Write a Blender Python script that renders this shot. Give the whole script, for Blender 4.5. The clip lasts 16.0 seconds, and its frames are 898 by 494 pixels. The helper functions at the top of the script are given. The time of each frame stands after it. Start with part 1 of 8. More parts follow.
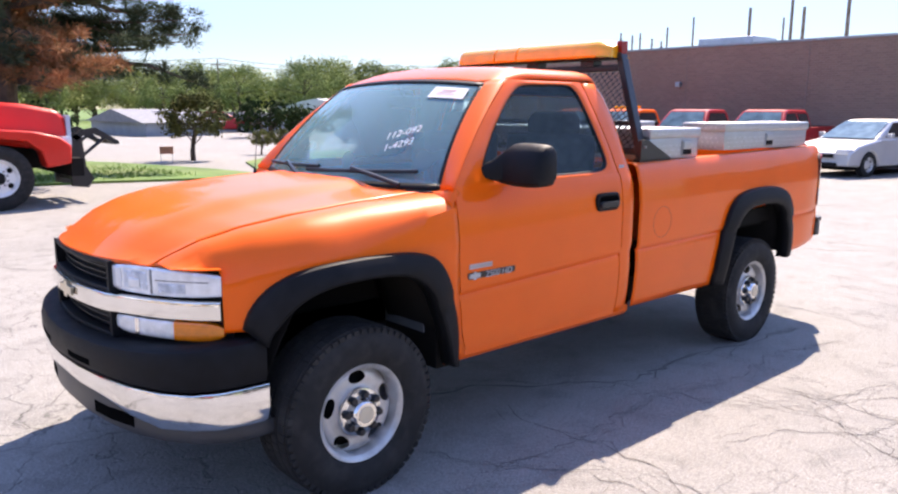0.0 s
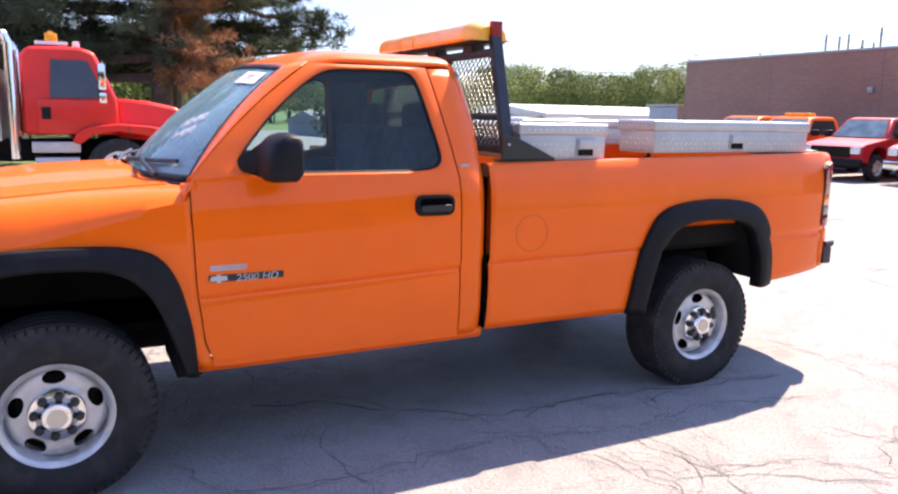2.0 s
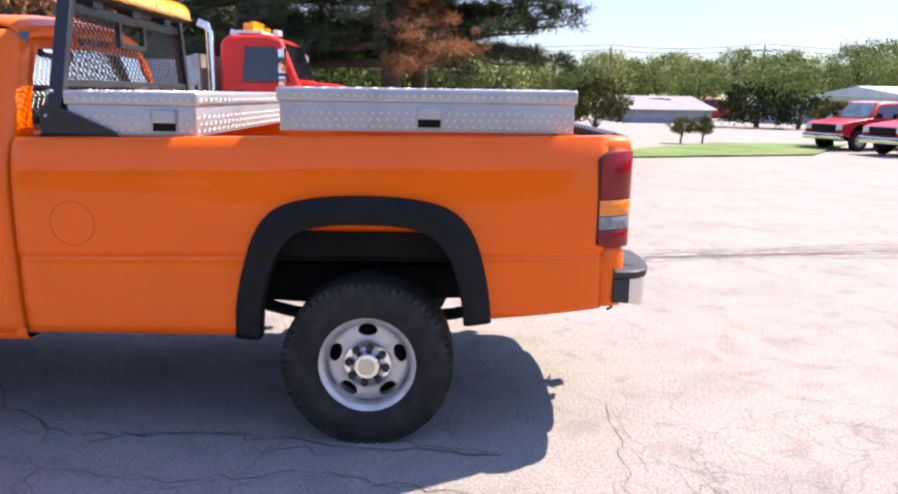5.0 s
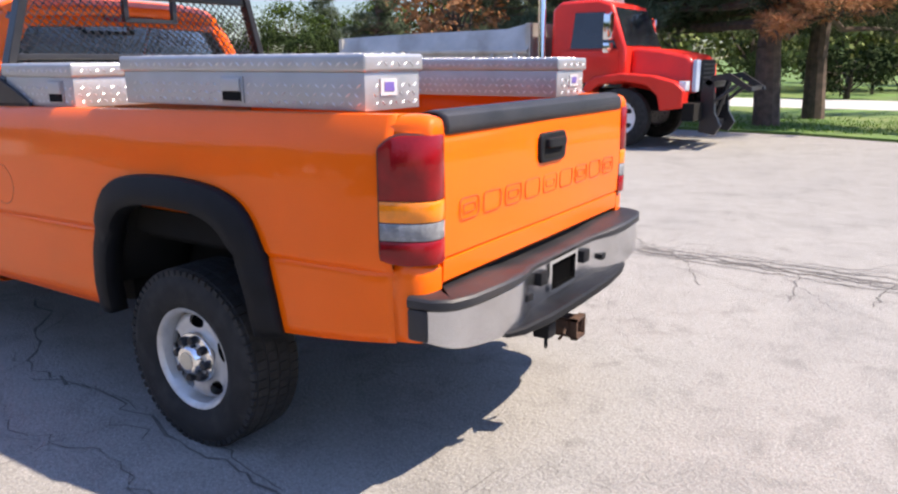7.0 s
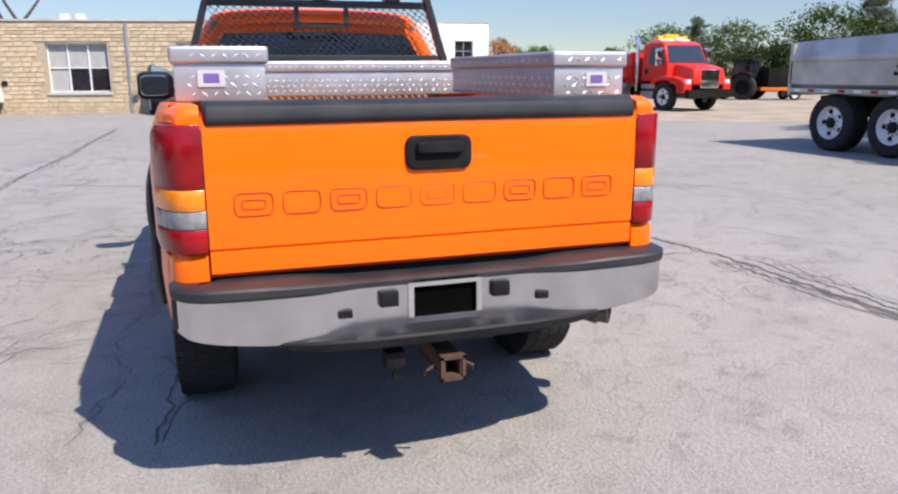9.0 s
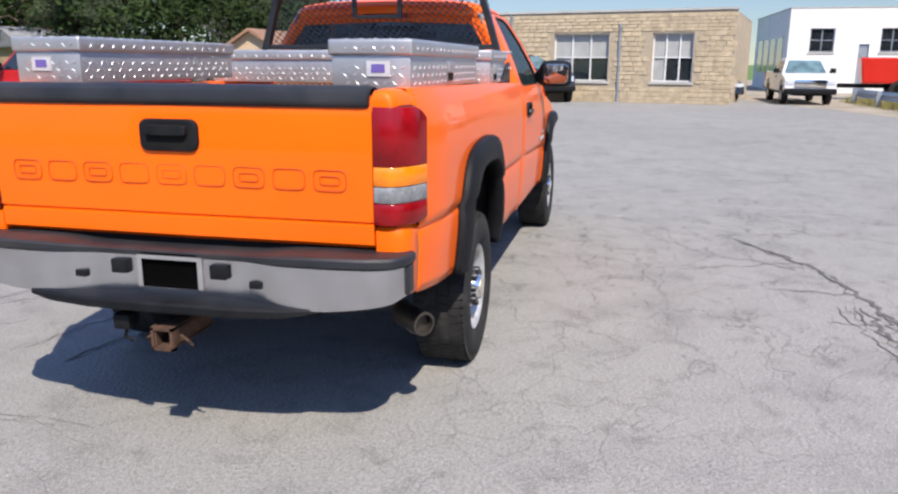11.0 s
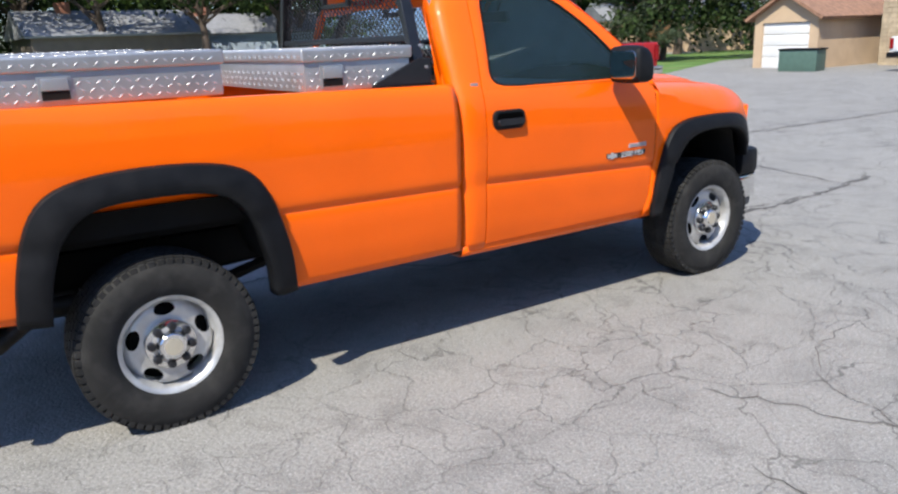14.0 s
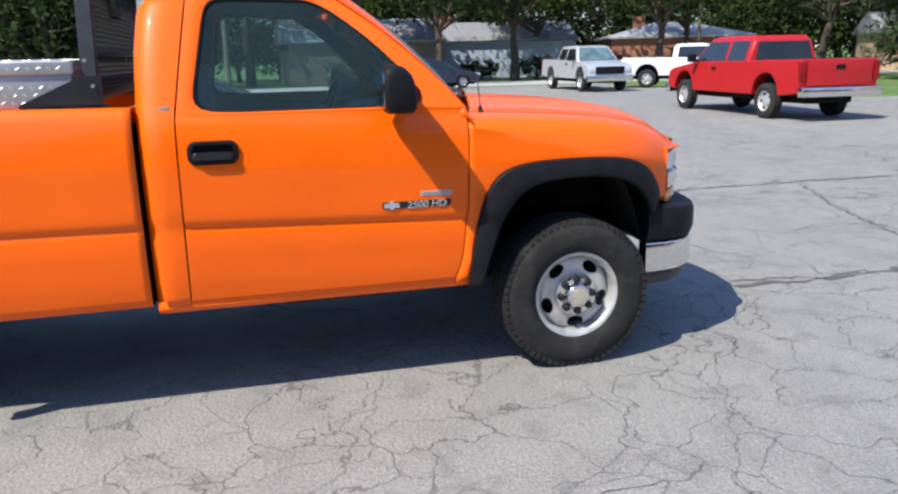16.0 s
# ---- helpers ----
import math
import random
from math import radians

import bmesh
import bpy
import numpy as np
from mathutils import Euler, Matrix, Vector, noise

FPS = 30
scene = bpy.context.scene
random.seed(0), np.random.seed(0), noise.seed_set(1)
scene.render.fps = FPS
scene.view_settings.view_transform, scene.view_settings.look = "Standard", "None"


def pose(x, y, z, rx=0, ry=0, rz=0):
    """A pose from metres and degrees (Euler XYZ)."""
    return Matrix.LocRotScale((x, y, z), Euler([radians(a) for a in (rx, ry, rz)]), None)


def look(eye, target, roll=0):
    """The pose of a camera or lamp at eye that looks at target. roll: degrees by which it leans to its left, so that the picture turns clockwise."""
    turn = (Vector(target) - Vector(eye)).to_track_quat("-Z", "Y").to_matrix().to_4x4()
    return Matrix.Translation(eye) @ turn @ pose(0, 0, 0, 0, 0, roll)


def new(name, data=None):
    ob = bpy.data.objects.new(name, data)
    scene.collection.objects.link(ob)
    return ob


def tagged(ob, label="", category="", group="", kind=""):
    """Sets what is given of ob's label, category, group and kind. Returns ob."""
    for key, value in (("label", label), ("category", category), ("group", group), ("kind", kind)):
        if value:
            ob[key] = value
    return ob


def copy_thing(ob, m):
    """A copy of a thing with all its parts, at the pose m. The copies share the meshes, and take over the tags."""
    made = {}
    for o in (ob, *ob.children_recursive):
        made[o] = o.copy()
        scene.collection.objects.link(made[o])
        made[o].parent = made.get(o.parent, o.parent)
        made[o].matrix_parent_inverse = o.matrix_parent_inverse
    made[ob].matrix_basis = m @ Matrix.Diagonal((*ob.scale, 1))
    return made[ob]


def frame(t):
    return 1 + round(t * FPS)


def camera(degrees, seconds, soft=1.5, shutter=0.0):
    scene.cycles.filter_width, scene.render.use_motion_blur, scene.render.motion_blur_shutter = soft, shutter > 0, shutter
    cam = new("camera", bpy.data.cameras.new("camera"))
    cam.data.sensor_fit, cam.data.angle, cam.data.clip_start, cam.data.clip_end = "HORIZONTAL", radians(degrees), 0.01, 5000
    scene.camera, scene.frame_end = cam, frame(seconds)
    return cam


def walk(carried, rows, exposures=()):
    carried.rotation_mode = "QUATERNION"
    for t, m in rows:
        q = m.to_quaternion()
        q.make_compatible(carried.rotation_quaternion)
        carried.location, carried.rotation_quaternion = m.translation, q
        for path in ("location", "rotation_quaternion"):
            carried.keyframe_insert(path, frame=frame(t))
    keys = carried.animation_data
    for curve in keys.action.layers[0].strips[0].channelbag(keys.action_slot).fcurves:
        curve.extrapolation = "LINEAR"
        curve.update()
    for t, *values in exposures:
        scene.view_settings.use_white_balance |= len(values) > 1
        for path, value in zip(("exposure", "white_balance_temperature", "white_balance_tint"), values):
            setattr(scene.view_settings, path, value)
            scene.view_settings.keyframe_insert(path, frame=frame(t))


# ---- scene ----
cam = camera(61.0, 16.0, soft=2.3)

PATH = [
    (0, (5.18, 3.477, 1.638), (3.869, 2.008, 1.284), 0.3),
    (0.5, (4.857, 3.573, 1.581), (3.596, 2.067, 1.201), -0.1),
    (1, (4.46, 3.752, 1.636), (3.293, 2.171, 1.261), -0.3),
    (1.5, (3.97, 4.005, 1.675), (2.981, 2.304, 1.314), -0.5),
    (2, (3.323, 4.183, 1.575), (2.434, 2.425, 1.231), 1.1),
    (2.5, (2.735, 4.286, 1.559), (1.983, 2.459, 1.252), -2.1),
    (3, (2.117, 4.312, 1.565), (1.486, 2.444, 1.23), -0.1),
    (3.5, (1.495, 4.292, 1.569), (0.927, 2.406, 1.222), -1.9),
    (4, (0.889, 4.348, 1.563), (0.497, 2.425, 1.177), -1.2),
    (4.2, (0.644, 4.336, 1.536), (0.29, 2.401, 1.175), 0.0),
    (6.3, (-1.807, 3.372, 1.557), (-1.035, 1.588, 1.087), 0.8),
    (6.5, (-2.002, 3.227, 1.528), (-1.15, 1.473, 1.081), 2.3),
    (7, (-2.461, 2.795, 1.541), (-1.405, 1.165, 1.064), -0.3),
    (7.5, (-2.884, 2.378, 1.546), (-1.473, 1.025, 1.126), -0.7),
    (8, (-3.222, 1.856, 1.525), (-1.72, 0.619, 1.062), 1.2),
    (8.5, (-3.54, 1.346, 1.511), (-1.802, 0.456, 1.076), -2.0),
    (9, (-3.664, 0.783, 1.471), (-1.81, 0.181, 1.024), -0.3),
    (9.5, (-3.779, 0.181, 1.457), (-1.866, -0.204, 1.018), -2.7),
    (10, (-3.809, -0.404, 1.457), (-1.858, -0.458, 1.019), -1.1),
    (10.2, (-3.804, -0.659, 1.416), (-1.855, -0.653, 0.967), 1.2),
    (12.3, (-2.774, -2.979, 1.558), (-1.219, -1.79, 1.145), -3.9),
    (12.5, (-2.55, -3.155, 1.526), (-1.035, -1.925, 1.088), -1.5),
    (13, (-1.898, -3.473, 1.449), (-0.467, -2.146, 1.012), -1.3),
    (13.5, (-1.344, -3.845, 1.542), (-0.192, -2.275, 1.086), -3.8),
    (14, (-0.66, -4.056, 1.55), (0.398, -2.442, 1.026), -2.2),
    (14.5, (-0.028, -4.269, 1.549), (0.82, -2.512, 1.111), -3.1),
    (15, (0.62, -4.292, 1.51), (1.305, -2.471, 1.046), -1.6),
    (15.5, (1.315, -4.241, 1.517), (1.926, -2.381, 1.107), -1.0),
    (16, (1.943, -4.255, 1.512), (2.412, -2.372, 1.028), -1.3),
]
walk(cam, [(t, look(eye, target, roll)) for t, eye, target, roll in PATH],
     [(0, 1.61, 7750, 19), (1, 1.75, 8000, 20), (2.5, 1.90, 8050, 23), (4, 1.78, 8050, 23), (6.5, 1.46, 7850, 16), (8, 1.22, 7450, 13), (9.5, 0.97, 7150, 13), (12.5, 0.86, 6950, 7), (16, 0.87, 6850, 6)])

# ---- light ----
SUN_DIR = Vector((-0.70, -0.37, 1.0)).normalized()
sun_data = bpy.data.lights.new("sun", "SUN")
sun_data.energy, sun_data.angle, sun_data.color = 3.7, radians(0.53), (1.0, 0.965, 0.915)
sun = new("sun", sun_data)
sun.matrix_world = Matrix.Translation((0, 0, 30)) @ SUN_DIR.to_track_quat("Z", "Y").to_matrix().to_4x4()
world = bpy.data.worlds.new("sky")
scene.world = world
world.use_nodes = True
wn = world.node_tree.nodes
sky = wn.new("ShaderNodeTexSky")
sky.sky_type, sky.sun_disc = "NISHITA", False
sky.sun_elevation, sky.sun_rotation = math.asin(SUN_DIR.z), math.atan2(SUN_DIR.x, SUN_DIR.y)
sky.air_density, sky.dust_density, sky.ozone_density, sky.altitude = 1.0, 0.12, 4.5, 1700
hue = wn.new("ShaderNodeHueSaturation")
hue.inputs["Hue"].default_value, hue.inputs["Saturation"].default_value = 0.508, 1.02
# sky strength set by height: dimmed at the horizon, raised overhead as added fill
up, height, deep = wn.new("ShaderNodeTexCoord"), wn.new("ShaderNodeSeparateXYZ"), wn.new("ShaderNodeMapRange")
deep.interpolation_type = "SMOOTHSTEP"
deep.inputs["From Max"].default_value = 0.5
deep.inputs["To Min"].default_value, deep.inputs["To Max"].default_value = 0.050, 0.184
links = world.node_tree.links
links.new(up.outputs["Generated"], height.inputs[0])
links.new(height.outputs["Z"], deep.inputs["Value"])
links.new(deep.outputs["Result"], wn["Background"].inputs["Strength"])
links.new(sky.outputs[0], hue.inputs["Color"])
links.new(hue.outputs[0], wn["Background"].inputs[0])


# ---- materials ----
def mat(name, color, rough=0.6, metal=0.0, vary=0.15, scale=6.0, fine=0.0, fscale=90.0, dirt=None, dscale=1.2,
        damount=0.5, coat=0.0, ior=1.5, rough_vary=0.1, island=False, emit=0.0):
    """A principled surface with broad and fine variation of its colour, bump and stains."""
    m = bpy.data.materials.new(name)
    m.use_nodes = True
    nt = m.node_tree
    b = nt.nodes["Principled BSDF"]
    tc = nt.nodes.new("ShaderNodeTexCoord")
    n1 = nt.nodes.new("ShaderNodeTexNoise")
    n1.inputs["Scale"].default_value, n1.inputs["Detail"].default_value = scale, 6.0
    nt.links.new(tc.outputs["Object"], n1.inputs["Vector"])
    ramp = nt.nodes.new("ShaderNodeMapRange")
    ramp.inputs["From Min"].default_value, ramp.inputs["From Max"].default_value = 0.3, 0.7
    ramp.inputs["To Min"].default_value, ramp.inputs["To Max"].default_value = 1 - vary, 1 + vary
    nt.links.new(n1.outputs["Fac"], ramp.inputs["Value"])
    mul = nt.nodes.new("ShaderNodeMix")
    mul.data_type, mul.blend_type = "RGBA", "MULTIPLY"
    mul.inputs["Factor"].default_value = 1.0
    mul.inputs["A"].default_value = (*color, 1)
    nt.links.new(ramp.outputs["Result"], mul.inputs["B"])
    out = mul.outputs["Result"]
    if dirt:
        n3 = nt.nodes.new("ShaderNodeTexNoise")
        n3.inputs["Scale"].default_value, n3.inputs["Detail"].default_value = dscale, 8.0
        nt.links.new(tc.outputs["Object"], n3.inputs["Vector"])
        r3 = nt.nodes.new("ShaderNodeMapRange")
        r3.inputs["From Min"].default_value, r3.inputs["From Max"].default_value = 0.48, 0.72
        r3.inputs["To Max"].default_value = damount
        nt.links.new(n3.outputs["Fac"], r3.inputs["Value"])
        mx = nt.nodes.new("ShaderNodeMix")
        mx.data_type = "RGBA"
        mx.inputs["B"].default_value = (*dirt, 1)
        nt.links.new(r3.outputs["Result"], mx.inputs["Factor"])
        nt.links.new(out, mx.inputs["A"])
        out = mx.outputs["Result"]
    if island:
        g = nt.nodes.new("ShaderNodeNewGeometry")
        oi = nt.nodes.new("ShaderNodeObjectInfo")
        ad = nt.nodes.new("ShaderNodeMath")
        nt.links.new(g.outputs["Random Per Island"], ad.inputs[0])
        nt.links.new(oi.outputs["Random"], ad.inputs[1])
        r4 = nt.nodes.new("ShaderNodeMapRange")
        r4.inputs["From Max"].default_value = 2.0
        amp = 0.5 if island is True else island
        r4.inputs["To Min"].default_value, r4.inputs["To Max"].default_value = 1 - amp, 1 + amp
        nt.links.new(ad.outputs[0], r4.inputs["Value"])
        m4 = nt.nodes.new("ShaderNodeMix")
        m4.data_type, m4.blend_type = "RGBA", "MULTIPLY"
        m4.inputs["Factor"].default_value = 1.0
        nt.links.new(out, m4.inputs["A"])
        nt.links.new(r4.outputs["Result"], m4.inputs["B"])
        out = m4.outputs["Result"]
    nt.links.new(out, b.inputs["Base Color"])
    r2 = nt.nodes.new("ShaderNodeMapRange")
    r2.inputs["To Min"].default_value, r2.inputs["To Max"].default_value = max(0.0, rough - rough_vary), min(1.0, rough + rough_vary)
    nt.links.new(n1.outputs["Fac"], r2.inputs["Value"])
    nt.links.new(r2.outputs["Result"], b.inputs["Roughness"])
    b.inputs["Metallic"].default_value = metal
    b.inputs["Coat Weight"].default_value = coat
    b.inputs["Coat Roughness"].default_value = 0.04
    b.inputs["IOR"].default_value = ior
    if emit:
        b.inputs["Emission Color"].default_value = (*color, 1)
        b.inputs["Emission Strength"].default_value = emit
    if fine:
        n2 = nt.nodes.new("ShaderNodeTexNoise")
        n2.inputs["Scale"].default_value, n2.inputs["Detail"].default_value = fscale, 3.0
        nt.links.new(tc.outputs["Object"], n2.inputs["Vector"])
        bp = nt.nodes.new("ShaderNodeBump")
        bp.inputs["Strength"].default_value, bp.inputs["Distance"].default_value = fine, 0.01
        nt.links.new(n2.outputs["Fac"], bp.inputs["Height"])
        nt.links.new(bp.outputs["Normal"], b.inputs["Normal"])
    return m


def glass_mat(name, tint, gloss=1.0, rough=0.0, sky_sheen=0.0):
    """Thin tinted pane: see-through with a Fresnel gloss, and a teal diffuse layer painting reflected sky."""
    m = bpy.data.materials.new(name)
    m.use_nodes = True
    nt = m.node_tree
    nt.nodes.remove(nt.nodes["Principled BSDF"])
    tr, gl = nt.nodes.new("ShaderNodeBsdfTransparent"), nt.nodes.new("ShaderNodeBsdfGlossy")
    tr.inputs[0].default_value = (*tint, 1)
    gl.inputs["Color"].default_value = (gloss, gloss, gloss, 1)
    gl.inputs["Roughness"].default_value = rough
    fr = nt.nodes.new("ShaderNodeFresnel")
    fr.inputs["IOR"].default_value = 1.5
    mx = nt.nodes.new("ShaderNodeMixShader")
    nt.links.new(fr.outputs[0], mx.inputs[0])
    nt.links.new(tr.outputs[0], mx.inputs[1])
    nt.links.new(gl.outputs[0], mx.inputs[2])
    last = mx
    # pale teal diffuse mixed in to stand for the sky's reflection
    if sky_sheen:
        df = nt.nodes.new("ShaderNodeBsdfDiffuse")
        df.inputs[0].default_value = (0.40, 0.70, 0.72, 1)
        tc, dn, rg = nt.nodes.new("ShaderNodeTexCoord"), nt.nodes.new("ShaderNodeTexNoise"), nt.nodes.new("ShaderNodeMapRange")
        dn.inputs["Scale"].default_value = 3.0
        nt.links.new(tc.outputs["Object"], dn.inputs["Vector"])
        rg.inputs["To Min"].default_value, rg.inputs["To Max"].default_value = sky_sheen * 0.6, sky_sheen * 1.4
        nt.links.new(dn.outputs["Fac"], rg.inputs["Value"])
        last = nt.nodes.new("ShaderNodeMixShader")
        nt.links.new(rg.outputs["Result"], last.inputs[0])
        nt.links.new(mx.outputs[0], last.inputs[1])
        nt.links.new(df.outputs[0], last.inputs[2])
    nt.links.new(last.outputs[0], nt.nodes["Material Output"].inputs["Surface"])
    return m


def asphalt_mat():
    """Worn grey asphalt: pale aggregate, patches, and a web of cracks at two sizes."""
    m = mat("asphalt", (0.30, 0.285, 0.265), rough=0.9, vary=0.0)
    nt = m.node_tree
    b = nt.nodes["Principled BSDF"]
    tc = nt.nodes.new("ShaderNodeTexCoord")

    def noise_(scale, detail=6, dist=0.0):
        n = nt.nodes.new("ShaderNodeTexNoise")
        n.inputs["Scale"].default_value, n.inputs["Detail"].default_value, n.inputs["Distortion"].default_value = scale, detail, dist
        nt.links.new(tc.outputs["Object"], n.inputs["Vector"])
        return n

    def rng(src, a, bb, c, d):
        r = nt.nodes.new("ShaderNodeMapRange")
        for k, v in zip(("From Min", "From Max", "To Min", "To Max"), (a, bb, c, d)):
            r.inputs[k].default_value = v
        nt.links.new(src, r.inputs["Value"])
        return r.outputs["Result"]

    def mix(fac, a, bcol, blend="MIX"):
        x = nt.nodes.new("ShaderNodeMix")
        x.data_type, x.blend_type = "RGBA", blend
        if isinstance(fac, float):
            x.inputs["Factor"].default_value = fac
        else:
            nt.links.new(fac, x.inputs["Factor"])
        for key, v in (("A", a), ("B", bcol)):
            if isinstance(v, tuple):
                x.inputs[key].default_value = v
            else:
                nt.links.new(v, x.inputs[key])
        return x.outputs["Result"]

    broad, mid, patch, grain, speck = noise_(0.16, 5), noise_(1.3, 8), noise_(4.5, 8, 0.6), noise_(60, 4), noise_(160, 2)
    col = mix(rng(broad.outputs["Fac"], 0.35, 0.65, 0.0, 1.0), (0.264, 0.252, 0.228, 1), (0.312, 0.300, 0.273, 1))
    col = mix(rng(mid.outputs["Fac"], 0.48, 0.70, 0.0, 0.6), col, (0.176, 0.173, 0.163, 1))
    col = mix(rng(patch.outputs["Fac"], 0.53, 0.70, 0.0, 0.56), col, (0.14, 0.131, 0.120, 1))
    col = mix(rng(patch.outputs["Fac"], 0.42, 0.28, 0.0, 0.45), col, (0.36, 0.34, 0.315, 1))
    col = mix(rng(grain.outputs["Fac"], 0.3, 0.7, 0.0, 0.72), col, (0.140, 0.133, 0.126, 1))
    col = mix(rng(speck.outputs["Fac"], 0.56, 0.70, 0.0, 0.80), col, (0.52, 0.505, 0.48, 1))
    warp = nt.nodes.new("ShaderNodeVectorMath")
    warp.operation = "SCALE"
    warp.inputs["Scale"].default_value = 0.9
    wob = noise_(1.4, 9)
    nt.links.new(wob.outputs["Color"], warp.inputs[0])
    add = nt.nodes.new("ShaderNodeVectorMath")
    nt.links.new(tc.outputs["Object"], add.inputs[0])
    nt.links.new(warp.outputs[0], add.inputs[1])
    lines = []
    # the web of cracks is denser ahead of and beside the truck than behind it
    place_ = nt.nodes.new("ShaderNodeSeparateXYZ")
    nt.links.new(tc.outputs["Object"], place_.inputs[0])
    side = nt.nodes.new("ShaderNodeMath")
    side.operation = "MULTIPLY"
    nt.links.new(rng(place_.outputs["X"], -1.0, 2.5, 0.35, 1.0), side.inputs[0])
    nt.links.new(rng(place_.outputs["Y"], 0.3, 1.2, 1.0, 1.5), side.inputs[1])
    worn = side.outputs[0]
    for scale, width, lo, hi in ((2.6, 0.0125, 0.44, 0.56), (0.62, 0.0042, 0.42, 0.53)):
        v = nt.nodes.new("ShaderNodeTexVoronoi")
        v.feature = "DISTANCE_TO_EDGE"
        v.inputs["Scale"].default_value = scale
        nt.links.new(add.outputs[0], v.inputs["Vector"])
        line = rng(v.outputs["Distance"], width * 0.25, width, 1.0, 0.0)
        keep = noise_(0.33 if scale > 1 else 0.2, 3)
        t = nt.nodes.new("ShaderNodeMath")
        t.operation = "MULTIPLY"
        nt.links.new(line, t.inputs[0])
        nt.links.new(rng(keep.outputs["Fac"], lo, hi, 0.06, 0.62), t.inputs[1])
        fade = nt.nodes.new("ShaderNodeMath")
        fade.operation = "MULTIPLY"
        nt.links.new(t.outputs[0], fade.inputs[0])
        nt.links.new(worn, fade.inputs[1])
        lines.append(fade.outputs[0])
        col = mix(fade.outputs[0], col, (0.055, 0.052, 0.048, 1))
    nt.links.new(col, b.inputs["Base Color"])
    hs = nt.nodes.new("ShaderNodeMath")
    hs.operation = "SUBTRACT"
    nt.links.new(grain.outputs["Fac"], hs.inputs[0])
    nt.links.new(lines[0], hs.inputs[1])
    bp = nt.nodes.new("ShaderNodeBump")
    bp.inputs["Strength"].default_value, bp.inputs["Distance"].default_value = 0.75, 0.012
    nt.links.new(hs.outputs[0], bp.inputs["Height"])
    nt.links.new(bp.outputs["Normal"], b.inputs["Normal"])
    return m


M_ORANGE = mat("orange_paint", (0.96, 0.130, 0.002), rough=0.42, vary=0.04, scale=3, coat=0.45, ior=1.25, fine=0.015, fscale=14, rough_vary=0.05)
M_BLACK = mat("black_plastic", (0.0075, 0.008, 0.0095), rough=0.55, vary=0.3, scale=14, fine=0.12, fscale=350, dirt=(0.020, 0.019, 0.018), dscale=3.5, damount=0.3, ior=1.27)
M_DARK = mat("dark_underbody", (0.007, 0.0068, 0.0065), rough=0.9, vary=0.4, scale=7, dirt=(0.022, 0.018, 0.013), damount=0.5, ior=1.3)
M_BLACKSTEEL = mat("black_steel", (0.012, 0.0125, 0.015), rough=0.38, vary=0.2, scale=20, fine=0.05, fscale=200)
M_RUBBER = mat("tyre_rubber", (0.022, 0.0212, 0.0202), rough=0.85, ior=1.35, vary=0.3, scale=9, fine=0.2, fscale=160, dirt=(0.052, 0.049, 0.045), dscale=14, damount=0.5)
M_RIM = mat("painted_steel_rim", (0.56, 0.555, 0.54), rough=0.38, metal=0.45, vary=0.12, scale=12, dirt=(0.15, 0.12, 0.09), dscale=9, damount=0.45)
M_CHROME = mat("chrome", (0.80, 0.80, 0.80), rough=0.09, metal=1.0, vary=0.04, scale=9, rough_vary=0.05, fine=0.02, fscale=25, dirt=(0.45, 0.42, 0.38), dscale=4, damount=0.25)
M_DULLCHROME = mat("dull_chrome", (0.62, 0.62, 0.63), rough=0.20, metal=1.0, vary=0.08, scale=9, rough_vary=0.06, fine=0.03, fscale=40, dirt=(0.36, 0.33, 0.30), dscale=4, damount=0.35)
M_TREAD = mat("polished_tread", (0.66, 0.66, 0.66), rough=0.42, metal=0.7, vary=0.06, scale=9)
M_PLATE = mat("aluminium_plate", (0.45, 0.45, 0.455), rough=0.40, metal=0.65, vary=0.10, scale=7, fine=0.06, fscale=120, dirt=(0.42, 0.41, 0.39), dscale=3, damount=0.5)
M_REFLECT = mat("lamp_reflector", (0.74, 0.78, 0.82), rough=0.2, metal=0.35, vary=0.15, scale=20, fine=0.5, fscale=34, coat=0.6)
M_BULB = mat("lamp_bowl", (0.50, 0.56, 0.64), rough=0.25, metal=0.2, vary=0.25, scale=26, fine=0.5, fscale=55, coat=0.5)
M_AMBER = mat("amber_lens", (0.85, 0.215, 0.006), rough=0.18, vary=0.1, scale=40, coat=0.6, fine=0.1, fscale=110)
M_LIGHTBAR = mat("amber_light_bar", (0.98, 0.40, 0.015), rough=0.22, vary=0.10, scale=9, coat=0.5, fine=0.08, fscale=60)
M_REDLENS = mat("red_lens", (0.235, 0.003, 0.006), rough=0.18, vary=0.35, scale=9, coat=0.3, ior=1.35, fine=0.14, fscale=90)
M_GASKET = mat("dark_gasket", (0.03, 0.006, 0.007), rough=0.6, vary=0.2, scale=20)
M_WHITELENS = mat("reverse_lens", (0.20, 0.205, 0.21), rough=0.25, vary=0.25, scale=40, coat=0.15, fine=0.15, fscale=120)
# side glass and windshield carry painted sky reflection as a teal layer
M_GLASS = glass_mat("cab_glass", (0.64, 0.76, 0.78), gloss=0.36, sky_sheen=0.028)
M_WINDSHIELD = glass_mat("sky_sheen_windshield", (0.80, 0.95, 0.93), sky_sheen=0.29)
